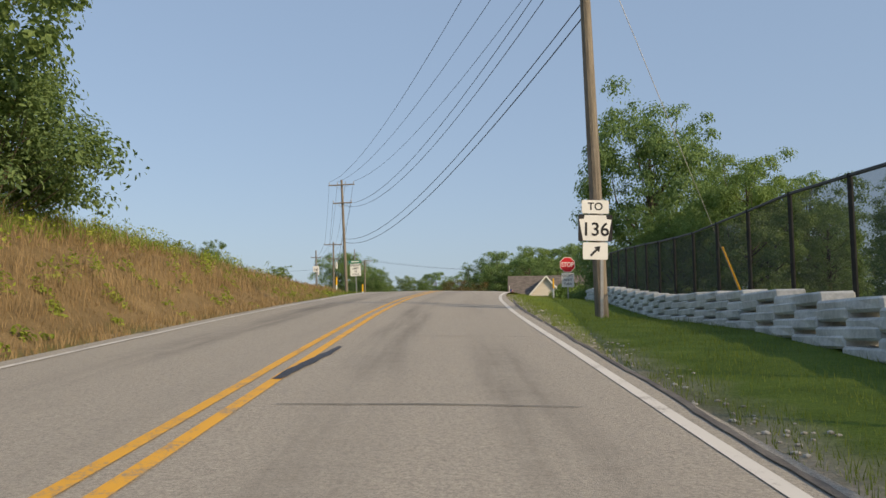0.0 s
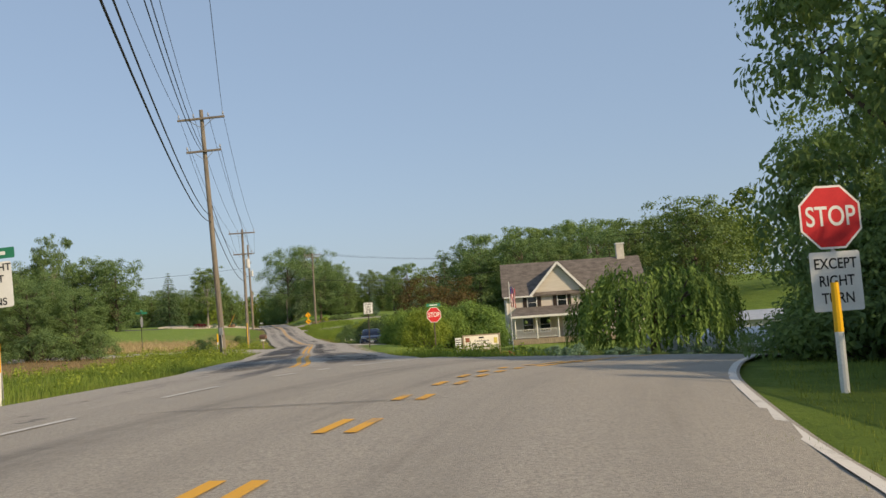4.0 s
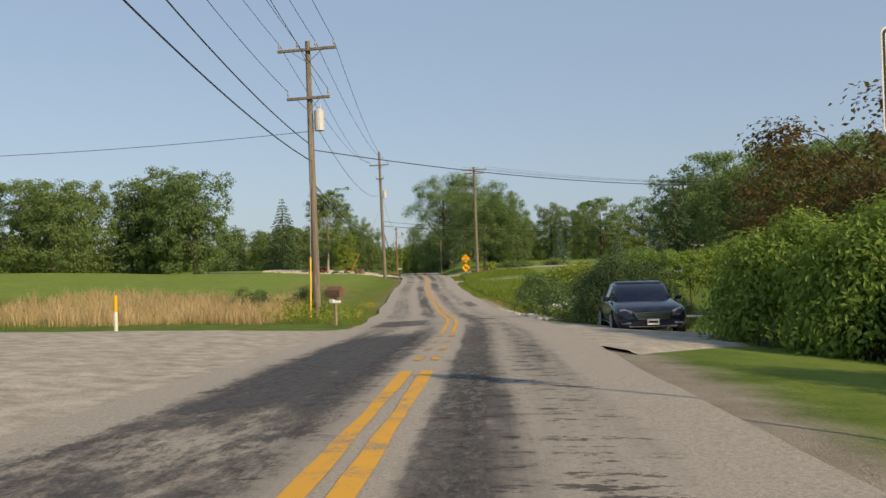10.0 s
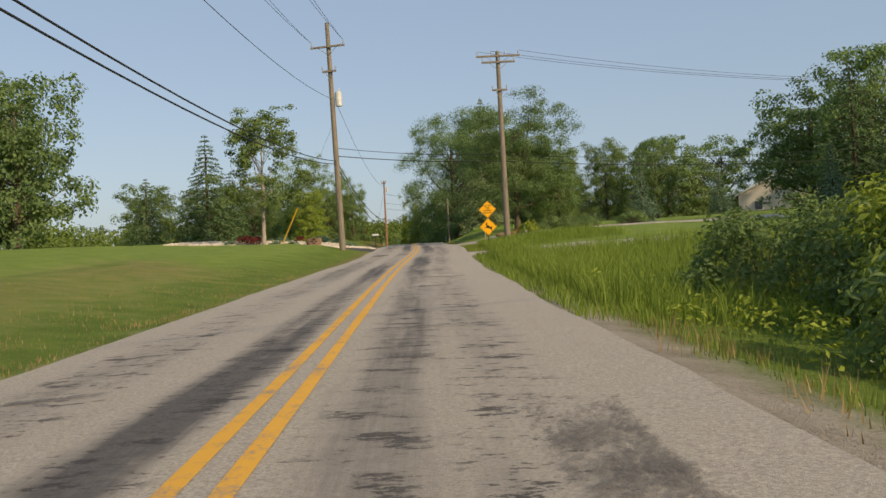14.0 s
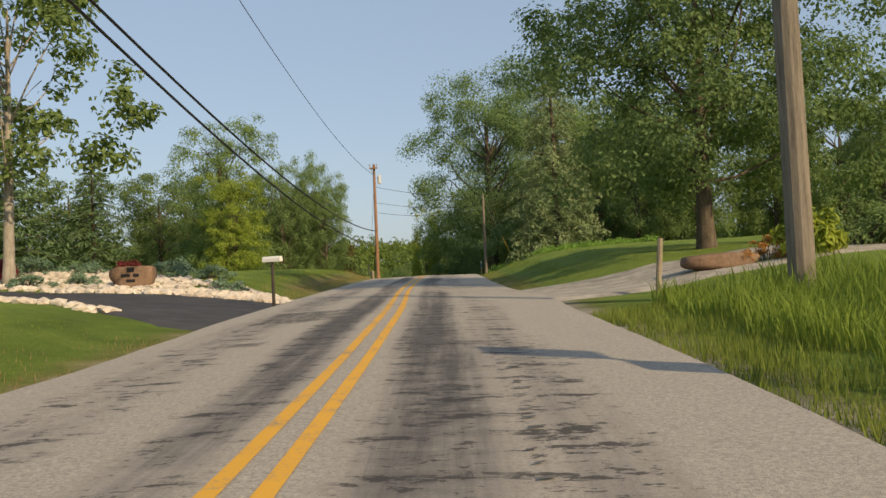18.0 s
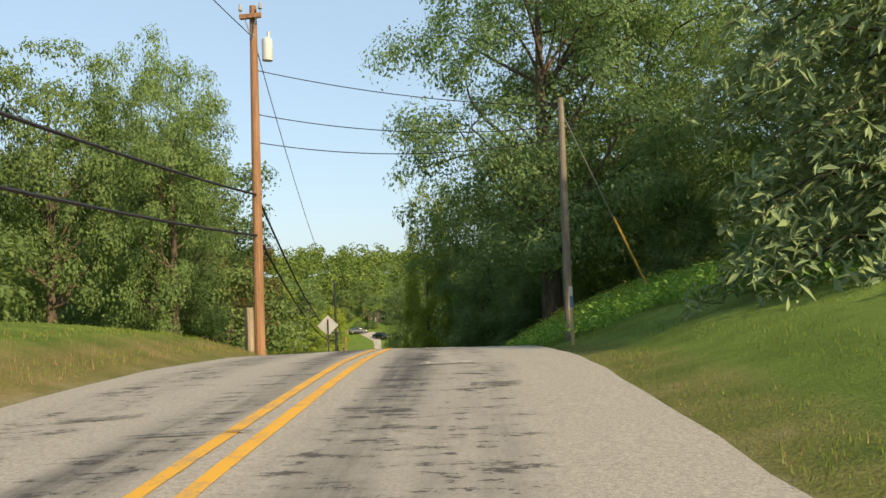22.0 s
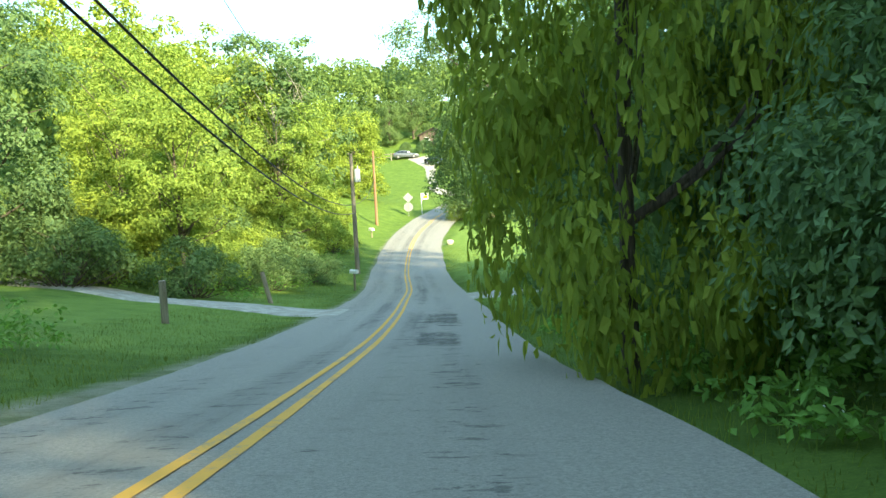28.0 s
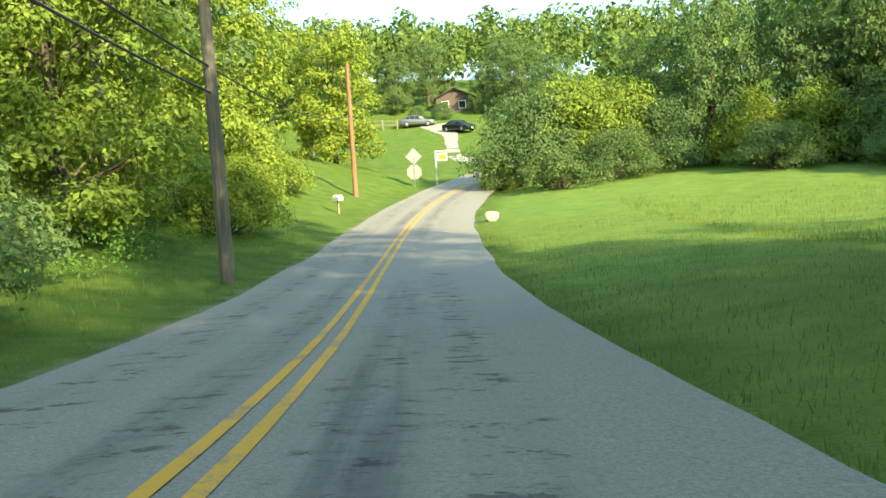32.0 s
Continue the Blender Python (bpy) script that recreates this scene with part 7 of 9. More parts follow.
def garden_sign():
    x, y = 4.57, 87.6
    e = empty("garden_sign", pose(x, y, gz(x, y), 0, 0, 14), "cream garden centre board between wooden posts", "sign")
    top = 3.30 - gz(x, y)
    for s in (-1, 1):
        part("post", box((0.1, 0.1, top + 0.35), (s * 1.02, 0, top / 2 - 0.15), 0.01), WOOD_POST, e)
    part("frame", box((2.1, 0.07, 0.88), (0, 0, top - 0.42), 0.01), WOOD_POST, e)
    part("board", box((1.94, 0.02, 0.74), (0, -0.04, top - 0.42)), CREAM_BOARD, e)
    part("name_bar", box((0.28, 0.004, 0.09), (0, -0.052, top - 0.15)), BLACK_INK, e)
    letters("Greenhouses", 0.155, (0, -0.052, top - 0.32), e)
    letters("And Garden Center", 0.155, (0, -0.052, top - 0.49), e, stretch=0.9)
    part("number_bar", box((0.9, 0.004, 0.075), (0, -0.052, top - 0.66)), BLACK_INK, e)
    part("flower_picture", box((0.24, 0.004, 0.24), (-0.78, -0.052, top - 0.24)), BRICK_RED, e)
    part("basket_picture", box((0.2, 0.004, 0.3), (0.80, -0.052, top - 0.34)), surface("yellow_basket_print", (0.42, 0.34, 0.06), (0.62, 0.52, 0.16), 14, 0.5, grain=0), e)
    bm = box((0.34, 0.02, 0.72), (-1.3, -0.03, top - 0.45), 0.005)
    part("side_board", bm, WHITE_SIGN, e)
    for k in range(5):
        part("text_bar", box((0.26, 0.004, 0.05), (-1.3, -0.043, top - 0.2 - 0.12 * k)), BLACK_INK, e)


garden_sign()


def flagpole(x, y):
    e = empty("flagpole", pose(x, y, gz(x, y)), "slim pole with a hanging striped flag", "flagpole")
    part("pole", rod((0, 0, -0.2), (0, 0, 4.9), 0.035, 0.024, sides=8), TRIM_WHITE, e)
    for k in range(7):
        v, f = [], []
        for j in range(8):
            z = 4.5 - j * 0.2
            w = 0.03 + 0.012 * j
            for q in (k, k + 1):
                v.append((0.05 + q * 0.05 + 0.02 * math.sin(j + q), 0.05 * math.sin(q * 1.7 + j * 0.5) , z - q * 0.02))
        for j in range(7):
            f.append((j * 2, j * 2 + 1, j * 2 + 3, j * 2 + 2))
        sheet("flag_stripe", v, f, FLAG_RED if k % 2 == 0 else TRIM_WHITE, e, smooth=True)
    part("flag_canton", box((0.2, 0.06, 0.5), (0.14, 0, 4.25), 0.02), FLAG_BLUE, e)


flagpole(7.8, 103.0)


def hoop_house():
    x, y = 21.5, 98
    z = gz(x, y)
    e = empty("greenhouse", pose(x, y, z, 0, 0, -8), "low white plastic hoop greenhouse", "greenhouse")
    n, L = 12, 11.0
    v, f = [], []
    for i in range(11):
        for k in range(n + 1):
            a = math.pi * k / n
            v.append((-L / 2 + L * i / 10, -2.6 * math.cos(a), 1.5 * math.sin(a) ** 0.8))
    for i in range(10):
        for k in range(n):
            a = i * (n + 1) + k
            f.append((a, a + 1, a + n + 2, a + n + 1))
    sheet("cover", v, f, POLY, e, smooth=True)
    for i in range(11):
        xx = -L / 2 + L * i / 10
        vv, ff = tube_arrays([(xx, -2.63 * math.cos(math.pi * k / n), 1.53 * math.sin(math.pi * k / n) ** 0.8) for k in range(n + 1)], 0.03, 5)
        sheet("hoop", vv, ff, GREY_STEEL, e)


hoop_house()


def shed():
    x, y = 33.5, 118
    z = gz(x, y) - 0.5
    e = empty("shed", pose(x, y, z, 0, 0, -6), "pale grey outbuilding with small window", "shed")
    part("wall", box((9, 6, 1.9), (0, 0, 0.95), 0.02), surface("grey_metal_wall", (0.36, 0.39, 0.42), (0.48, 0.5, 0.53), 2, 0.5), e)
    part("roof", add_prism(bmesh.new(), [(-3.4, 1.9), (3.4, 1.9), (0, 2.7)], 9.4, Matrix.Translation((4.7, 0, 0)) @ Matrix.Rotation(radians(90), 4, "Z")), surface("grey_metal_roof", (0.36, 0.38, 0.40), (0.5, 0.52, 0.54), 2, 0.4, 0.3), e)
    w = part("window_frame", box((1.1, 0.08, 0.9), (-1.5, -3.03, 1.25), 0.01), TRIM_WHITE, e)
    part("pane", box((0.9, 0.03, 0.7), (-1.5, -3.08, 1.25)), DARK_GLASS, w)


shed()

# ---- cars ----


def car(x, y, turn, paint, label, tall=1.0, z=None):
    """A saloon car, front towards -y, built from lofted sections."""
    e = empty("car", pose(x, y, gz(x, y) + 0.05 if z is None else z, 0, 0, turn), label, "car", "parked cars")

    def loft(stations, name, mat, parent=e, close=True):
        rings = len(stations[0])
        v = [p for s in stations for p in s]
        f = []
        for i in range(len(stations) - 1):
            for k in range(rings - (0 if close else 1)):
                q = (k + 1) % rings
                f.append((i * rings + k, i * rings + q, (i + 1) * rings + q, (i + 1) * rings + k))
        f.append(tuple(range(rings))[::-1])
        f.append(tuple(range((len(stations) - 1) * rings, len(stations) * rings)))
        ob = sheet(name, v, f, mat, parent, smooth=True)
        b = bmesh.new()
        b.from_mesh(ob.data)
        bmesh.ops.recalc_face_normals(b, faces=b.faces)
        b.to_mesh(ob.data)
        b.free()
        return ob

    def ring(yy, w, zb, zs, zt, r):
        """Half width w, underside zb, shoulder zs, top zt."""
        return [(-w * 0.86, yy, zb), (-w * 0.97, yy, zb + 0.12), (-w, yy, (zb + zs) / 2), (-w * 0.985, yy, zs - 0.06), (-w * 0.93, yy, zs + 0.01), (-w * r, yy, zt - 0.01), (0, yy, zt), (w * r, yy, zt - 0.01), (w * 0.93, yy, zs + 0.01), (w * 0.985, yy, zs - 0.06), (w, yy, (zb + zs) / 2), (w * 0.97, yy, zb + 0.12), (w * 0.86, yy, zb)]
    t = tall
    body = [ring(-2.43, 0.62, 0.30, 0.52 * t, 0.55 * t, 0.7), ring(-2.36, 0.80, 0.22, 0.66 * t, 0.70 * t, 0.7), ring(-2.1, 0.90, 0.19, 0.74 * t, 0.80 * t, 0.72), ring(-1.6, 0.925, 0.18, 0.82 * t, 0.90 * t, 0.74), ring(-0.95, 0.925, 0.18, 0.90 * t, 0.97 * t, 0.76), ring(0.2, 0.925, 0.18, 0.95 * t, 0.97 * t, 0.8), ring(1.3, 0.925, 0.18, 0.99 * t, 1.02 * t, 0.8), ring(1.9, 0.90, 0.20, 1.0 * t, 1.06 * t, 0.76), ring(2.3, 0.84, 0.25, 0.96 * t, 1.02 * t, 0.74), ring(2.43, 0.70, 0.34, 0.82 * t, 0.86 * t, 0.7)]
    b = loft(body, "body", paint)

    def cab(yy, w, zb, zt):
        return [(-w, yy, zb), (-w * 0.80, yy, zt - 0.04), (-w * 0.68, yy, zt), (w * 0.68, yy, zt), (w * 0.80, yy, zt - 0.04), (w, yy, zb)]
    cabs = [cab(-1.2, 0.80, 0.90 * t, 0.93 * t), cab(-0.35, 0.86, 0.92 * t, 1.38 * t), cab(0.3, 0.88, 0.94 * t, 1.45 * t), cab(1.0, 0.87, 0.96 * t, 1.42 * t), cab(1.55, 0.82, 0.98 * t, 1.22 * t), cab(2.0, 0.76, 1.0 * t, 1.05 * t)]
    loft(cabs, "cabin", paint)

    def glass(name, corners, keep=0.88):
        """A pane a little proud of the four corners, drawn in from them."""
        c = [Vector(p) for p in corners]
        mid = sum(c, Vector()) / 4
        nor = (c[2] - c[0]).cross(c[3] - c[1]).normalized()
        if nor.dot(mid - Vector((0, 0.4, 0.9))) < 0:
            nor = -nor
        c = [mid + (p - mid) * keep + nor * 0.022 for p in c]
        bm = bmesh.new()
        hi = [bm.verts.new(p) for p in c]
        lo = [bm.verts.new(p - nor * 0.03) for p in c]
        bm.faces.new(hi)
        bm.faces.new(lo[::-1])
        for k in range(4):
            bm.faces.new((hi[k], lo[k], lo[(k + 1) % 4], hi[(k + 1) % 4]))
        bmesh.ops.recalc_face_normals(bm, faces=bm.faces)
        part(name, bm, DARK_GLASS, e)
    glass("windscreen", (cabs[0][1], cabs[0][4], cabs[1][4], cabs[1][1]), 0.92)
    glass("rear_window", (cabs[3][1], cabs[3][4], cabs[4][4], cabs[4][1]), 0.86)
    for lo_k, hi_k in ((0, 1), (5, 4)):
        for a, b in ((1, 2), (2, 3), (3, 4)):
            glass("side_window", (cabs[a][lo_k], cabs[b][lo_k], cabs[b][hi_k], cabs[a][hi_k]), 0.84)
    loft([[(-0.60, -0.32, 1.375 * t), (-0.60, -0.32, 1.40 * t), (0.60, -0.32, 1.40 * t), (0.60, -0.32, 1.375 * t)], [(-0.64, 0.3, 1.43 * t), (-0.62, 0.3, 1.47 * t), (0.62, 0.3, 1.47 * t), (0.64, 0.3, 1.43 * t)], [(-0.62, 1.0, 1.40 * t), (-0.60, 1.0, 1.44 * t), (0.60, 1.0, 1.44 * t), (0.62, 1.0, 1.40 * t)], [(-0.58, 1.42, 1.26 * t), (-0.56, 1.42, 1.30 * t), (0.56, 1.42, 1.30 * t), (0.58, 1.42, 1.26 * t)]], "roof", paint)
    for s in (-1, 1):
        m = part("mirror", box((0.19, 0.11, 0.12), (s * 0.97, -0.72, 0.985 * t), 0.035), paint, e)
        bm = prism([(-0.2, -0.035), (0.17, -0.06), (0.21, 0.02), (0.15, 0.06), (-0.05, 0.045), (-0.2, 0.0)][::-1] if s > 0 else [(0.2, -0.035), (-0.17, -0.06), (-0.21, 0.02), (-0.15, 0.06), (0.05, 0.045), (0.2, 0.0)], 0.10)
        bm.transform(Matrix.Translation((s * 0.62, -2.36, 0.66 * t)) @ Matrix.Rotation(radians(s * 24), 4, "Z") @ Matrix.Rotation(radians(-s * 8), 4, "Y"))
        part("headlight", bm, LAMP_GLASS, e)
        bm = prism(rounded(0.24, 0.05, 0.02), 0.06)
        bm.transform(Matrix.Translation((s * 0.66, -2.40, 0.36 * t)) @ Matrix.Rotation(radians(s * 20), 4, "Z"))
        part("fog_lamp", bm, LAMP_GLASS, e)
        part("tail_light", box((0.34, 0.1, 0.14), (s * 0.62, 2.36, 0.86 * t), 0.03), RED_SIGN, e)
        part("sill_trim", box((0.02, 2.2, 0.04), (s * 0.925, 0.1, 0.30), 0.006), CHROME, e)
        for yy in (-1.45, 1.4):
            wl = part("tyre", rod((s * 0.70, yy, 0.32), (s * 0.945, yy, 0.32), 0.335, sides=24), RUBBER, e)
            bm = rod((s * 0.93, yy, 0.32), (s * 0.955, yy, 0.32), 0.225, 0.21, sides=20)
            for k in range(10):
                a = k * 0.628
                add_rod(bm, (s * 0.96, yy, 0.32), (s * 0.958, yy + 0.21 * math.cos(a), 0.32 + 0.21 * math.sin(a)), 0.018, sides=4)
            part("rim", bm, GREY_STEEL, wl)
    g = part("grille", prism(shifted([(-0.52, 0.08), (-0.42, -0.09), (0.42, -0.09), (0.52, 0.08), (0.42, 0.11), (-0.42, 0.11)][::-1], 0.55 * t), 0.1), BLACK_INK, e)
    g.matrix_basis = Matrix.Translation((0, -2.475, 0))
    for k in range(5):
        w = 0.48 - 0.025 * k
        part("grille_bar", box((w * 2, 0.02, 0.023), (0, -0.012, 0.55 * t + 0.075 - 0.038 * k), 0.004), CHROME, g)
    part("bumper_trim", box((1.2, 0.06, 0.03), (0, -2.43, 0.27 * t), 0.008), CHROME, e)
    p = part("number_plate", box((0.30, 0.02, 0.15), (0, -2.49, 0.385 * t), 0.004), WHITE_SIGN, e)
    part("plate_bar", box((0.24, 0.004, 0.055), (0, -2.502, 0.385 * t)), BLACK_INK, p)
    return e


car(-3.15, 116.7, 5, CAR_BLUE, "dark blue saloon car parked beside the hedge", 0.95, gz(-3.2, 116.4) - 0.04)
car(-97.2, 426, 110, CAR_SILVER, "silver car parked by the fence")
car(-89.6, 420.5, 60, CAR_BLACK, "black car parked on the gravel drive")


def far_house(x, y, turn, label, w, d, h, wall_mat, roof_mat, rise, trim=TRIM_WHITE):
    e = empty("house", pose(x, y, gz(x, y) - 0.2, 0, 0, turn), label, "house", "far houses")
    part("wall", add_prism(bmesh.new(), [(-w / 2, 0), (w / 2, 0), (w / 2, h), (0, h + rise), (-w / 2, h)], d), wall_mat, e)
    for s in (-1, 1):
        bm = bmesh.new()
        a = math.atan2(rise, w / 2)
        m = Matrix.Translation((s * w / 4, d / 2, h + rise / 2 + 0.06)) @ Matrix.Rotation(s * a, 4, "Y")
        add_box(bm, (w / 2 / math.cos(a) + 0.5, d + 0.8, 0.14), (s * 0.2, 0, 0), m, 0.01)
        part("roof", bm, roof_mat, e)
        bm = bmesh.new()
        add_box(bm, (w / 2 / math.cos(a) + 0.5, 0.06, 0.2), (s * 0.2, -d / 2 - 0.42, 0), m, 0.006)
        part("barge_board", bm, trim, e)
    for k in (-0.25, 0.2):
        f = part("window_frame", box((1.1, 0.1, 1.2), (k * w, -0.03, h * 0.55), 0.01), TRIM_WHITE, e)
        part("pane", box((0.9, 0.04, 1.0), (k * w, -0.07, h * 0.55)), DARK_GLASS, f)
    return e


far_house(-95.2, 437, 14, "small dull brown house on the hill", 5.5, 8, 2.3, surface("dull_far_boards", (0.10, 0.075, 0.06), (0.17, 0.125, 0.10), 3, 0.85), SHINGLES, 1.3, SHUTTER)
far_house(10, 246, -10, "low pale house with a grey roof behind the lawn", 9, 10, 3.2, SIDING, SHINGLES, 2.2)
far_house(-101, 150, 30, "orange brick house among the trees", 9, 9, 4.5, surface("orange_brick", (0.45, 0.15, 0.05), (0.62, 0.24, 0.09), 3, 0.85), SHINGLES, 2.5)


def dead_brush(x, y, seed, h):
    """Bare tangle: crooked grey limbs that fork twice."""
    rng = np.random.default_rng(seed)
    e = empty("dead_brush", pose(x, y, gz(x, y) - 0.05, 0, 0, 0), "tangle of bare grey dead branches under the trees", "dead branches", "dead brush")
    for k in range(9):
        pieces = []
        a = rng.uniform(0, 6.283)
        top = np.array([math.cos(a) * rng.uniform(0.5, 1.7), math.sin(a) * rng.uniform(0.5, 1.7), h * rng.uniform(0.6, 1.0)])
        foot = np.array([math.cos(a), math.sin(a), 0.0]) * 0.25
        pieces.append(limb(foot, top, 0.024, 0.008, rng, 0.14, 5, 5))
        for _ in range(7):
            f = rng.uniform(0.35, 0.95)
            p = foot + (top - foot) * f
            r = p + rng.normal(0, 1, 3) * (0.55, 0.55, 0.35) * h * 0.3
            pieces.append(limb(p, r, 0.011, 0.004, rng, 0.16, 4, 4))
        v, fc = join(pieces)
        sheet("branch", v, fc, DEAD_WOOD, e)
    return e


dead_brush(-45.5, 296.4, 3, 2.6)
dead_brush(-45.0, 294.2, 4, 2.2)


def rail_fence(a, b, n):
    e = empty("rail_fence", Matrix(), "weathered pale wooden rail fence on the slope", "fence")
    pts = [(a[0] + (b[0] - a[0]) * i / n, a[1] + (b[1] - a[1]) * i / n) for i in range(n + 1)]
    for i, p in enumerate(pts):
        z = gz(*p)
        part("post", box((0.16, 0.16, 1.5), (p[0], p[1], z + 0.6), 0.01), PALE_POLE_WOOD, e)
        if i < n:
            q = pts[i + 1]
            for h in (0.6, 1.15):
                part("rail", rod((*p, z + h), (*q, gz(*q) + h), 0.06, sides=6), PALE_POLE_WOOD, e)


rail_fence((-108, 424.5), (-99.5, 424.5), 4)

def log_pile(x, y):
    e = empty("log_pile", pose(x, y, gz(x, y), 0, 0, 20), "heap of cut reddish brown logs on the lawn", "log pile")
    rng = random.Random(17)
    for k in range(46):
        row = int(3.2 * (1 - math.sqrt(1 - k / 46)))
        px, pz = rng.uniform(-1.9 + 0.5 * row, 1.9 - 0.5 * row), 0.14 + 0.24 * row
        part("log", rod((px, -0.5 + rng.uniform(-.2, .2), pz), (px + rng.uniform(-.4, .4), 0.5 + rng.uniform(-.2, .2), pz + rng.uniform(-.08, .12)), rng.uniform(0.09, 0.16), sides=7), BRICK_RED if k % 5 == 0 else BARK if k % 2 else BROWN_WOOD, e)
    return e


def birch_rail(x, y):
    e = empty("garden_rail", pose(x, y, gz(x, y), 0, 0, -8), "low white rail on crossed sticks beside the drive", "rail")
    part("rail", rod((-1.3, 0, 0.52), (1.9, 0.1, 0.44), 0.035, sides=7), WHITE_PLASTIC, e)
    for k in (-0.7, 1.2):
        part("stick", rod((k - 0.25, 0, -0.05), (k + 0.2, 0.03, 0.65), 0.025, sides=6), WHITE_PLASTIC, e)
        part("stick", rod((k + 0.25, 0, -0.05), (k - 0.2, 0.03, 0.65), 0.025, sides=6), WHITE_PLASTIC, e)
    return e


log_pile(4.9, 137.6)


def gate_post(x, y):
    e = empty("post", pose(x, y, gz(x, y), 0, 0, 10), "white square wooden post with a short cap board", "post")
    part("shaft", box((0.11, 0.11, 1.02), (0, 0, 0.46), 0.008), WHITE_PLASTIC, e)
    part("cap", box((0.3, 0.14, 0.05), (0, 0, 0.98), 0.008), WHITE_PLASTIC, e)


gate_post(-3.75, 119.7)
birch_rail(-1.4, 118.6)

# ---- road wear ----


def stain_material(name, dark, light, cut=0.42, gloss=0.75):
    """A worn tar stain with ragged edges: it thins out towards the rim of its patch."""
    m, nd, lk, b = nodes_of(name)
    uv = nd.new("ShaderNodeUVMap").outputs["UV"]
    sx = nd.new("ShaderNodeSeparateXYZ")
    lk.new(uv, sx.inputs[0])
    drawn = nd.new("ShaderNodeVectorMath")
    drawn.operation = "MULTIPLY"
    drawn.inputs[1].default_value = (1.0, 0.4, 1.0)
    lk.new(nd.new("ShaderNodeNewGeometry").outputs["Position"], drawn.inputs[0])
    pos = drawn.outputs[0]   # streaks run along the road
    n1, n2, n3 = noise_at(nd, lk, pos, 2.6, 5, 0.7), noise_at(nd, lk, pos, 13.0, 4, 0.75), noise_at(nd, lk, pos, 42.0, 3, 0.75)
    rim = None
    for k in (0, 1):
        e = calc(nd, lk, "MINIMUM", sx.outputs[k], calc(nd, lk, "SUBTRACT", 1.0, sx.outputs[k]))
        e = calc(nd, lk, "MINIMUM", calc(nd, lk, "MULTIPLY", e, 2.4), 0.62)
        rim = e if rim is None else calc(nd, lk, "MINIMUM", rim, e)
    f = calc(nd, lk, "ADD", rim, calc(nd, lk, "ADD", calc(nd, lk, "MULTIPLY", n1, 0.85), calc(nd, lk, "MULTIPLY", n2, 0.75)))
    f = calc(nd, lk, "ADD", f, calc(nd, lk, "MULTIPLY", n3, 0.55))
    a = ramp(nd, lk, calc(nd, lk, "MULTIPLY", f, 0.5), [(cut - 0.06, (0, 0, 0)), (cut + 0.13, (1, 1, 1))])
    lk.new(ramp(nd, lk, n2, [(0.35, dark), (0.68, light)]), b.inputs["Base Color"])
    b.inputs["Roughness"].default_value, b.inputs["Specular IOR Level"].default_value = gloss, 0.3
    lk.new(calc(nd, lk, "MULTIPLY", a, 0.9), b.inputs["Alpha"])
    bump(nd, lk, b, n3, 0.4, 0.01)
    return m


STAIN = stain_material("worn_tar_stain", (0.052, 0.050, 0.049), (0.16, 0.150, 0.137), 0.77)
DEEP_STAIN = stain_material("fresh_tar_patch", (0.034, 0.034, 0.037), (0.105, 0.100, 0.098), 0.71)
FAINT_STAIN = stain_material("faint_tar_stain", (0.075, 0.070, 0.066), (0.16, 0.148, 0.130), 0.825)
PALE_STAIN = stain_material("pale_dusty_patch", (0.34, 0.315, 0.27), (0.46, 0.43, 0.38), 0.80)


def scuff_material():
    """Thin rubber left by tyres: broken up, the asphalt shows through."""
    m, nd, lk, b = nodes_of("tyre_scuff_rubber")
    pos = nd.new("ShaderNodeNewGeometry").outputs["Position"]
    n1, n2 = noise_at(nd, lk, pos, 1.3, 4, 0.6), noise_at(nd, lk, pos, 26.0, 4, 0.8)
    f = calc(nd, lk, "ADD", calc(nd, lk, "MULTIPLY", n1, 0.6), calc(nd, lk, "MULTIPLY", n2, 0.4))
    b.inputs["Base Color"].default_value = (0.055, 0.053, 0.053, 1)
    b.inputs["Roughness"].default_value = 0.8
    lk.new(ramp(nd, lk, f, [(0.40, (0.08, 0.08, 0.08)), (0.62, (0.50, 0.50, 0.50))]), b.inputs["Alpha"])
    return m


SCUFF = scuff_material()


def patch_on(parent, name, u0, u1, y0, y1, material, lift, skew=0.0, base=None):
    """A patch lying on the side road between two offsets and two stations."""
    ny, nu = max(2, int((y1 - y0) / 0.6) + 1), 4
    t, s = np.meshgrid(np.linspace(0, 1, ny + 1), np.linspace(0, 1, nu + 1), indexing="ij")
    U = u0 + (u1 - u0) * s
    Yg = y0 + (y1 - y0) * t + skew * (s - 0.5)
    x, y, z = road_point(U, Yg)
    z = z + 0.003 + lift if base is None else base(x, y) + lift
    k = nu + 1
    i, j = np.meshgrid(np.arange(ny), np.arange(nu), indexing="ij")
    f = np.stack([i * k + j, i * k + j + 1, (i + 1) * k + j + 1, (i + 1) * k + j], -1).reshape(-1, 4)
    return sheet(name, np.stack([x, y, z], -1).reshape(-1, 3), f, material, parent, "", True, np.stack([s, t], -1).reshape(-1, 2))


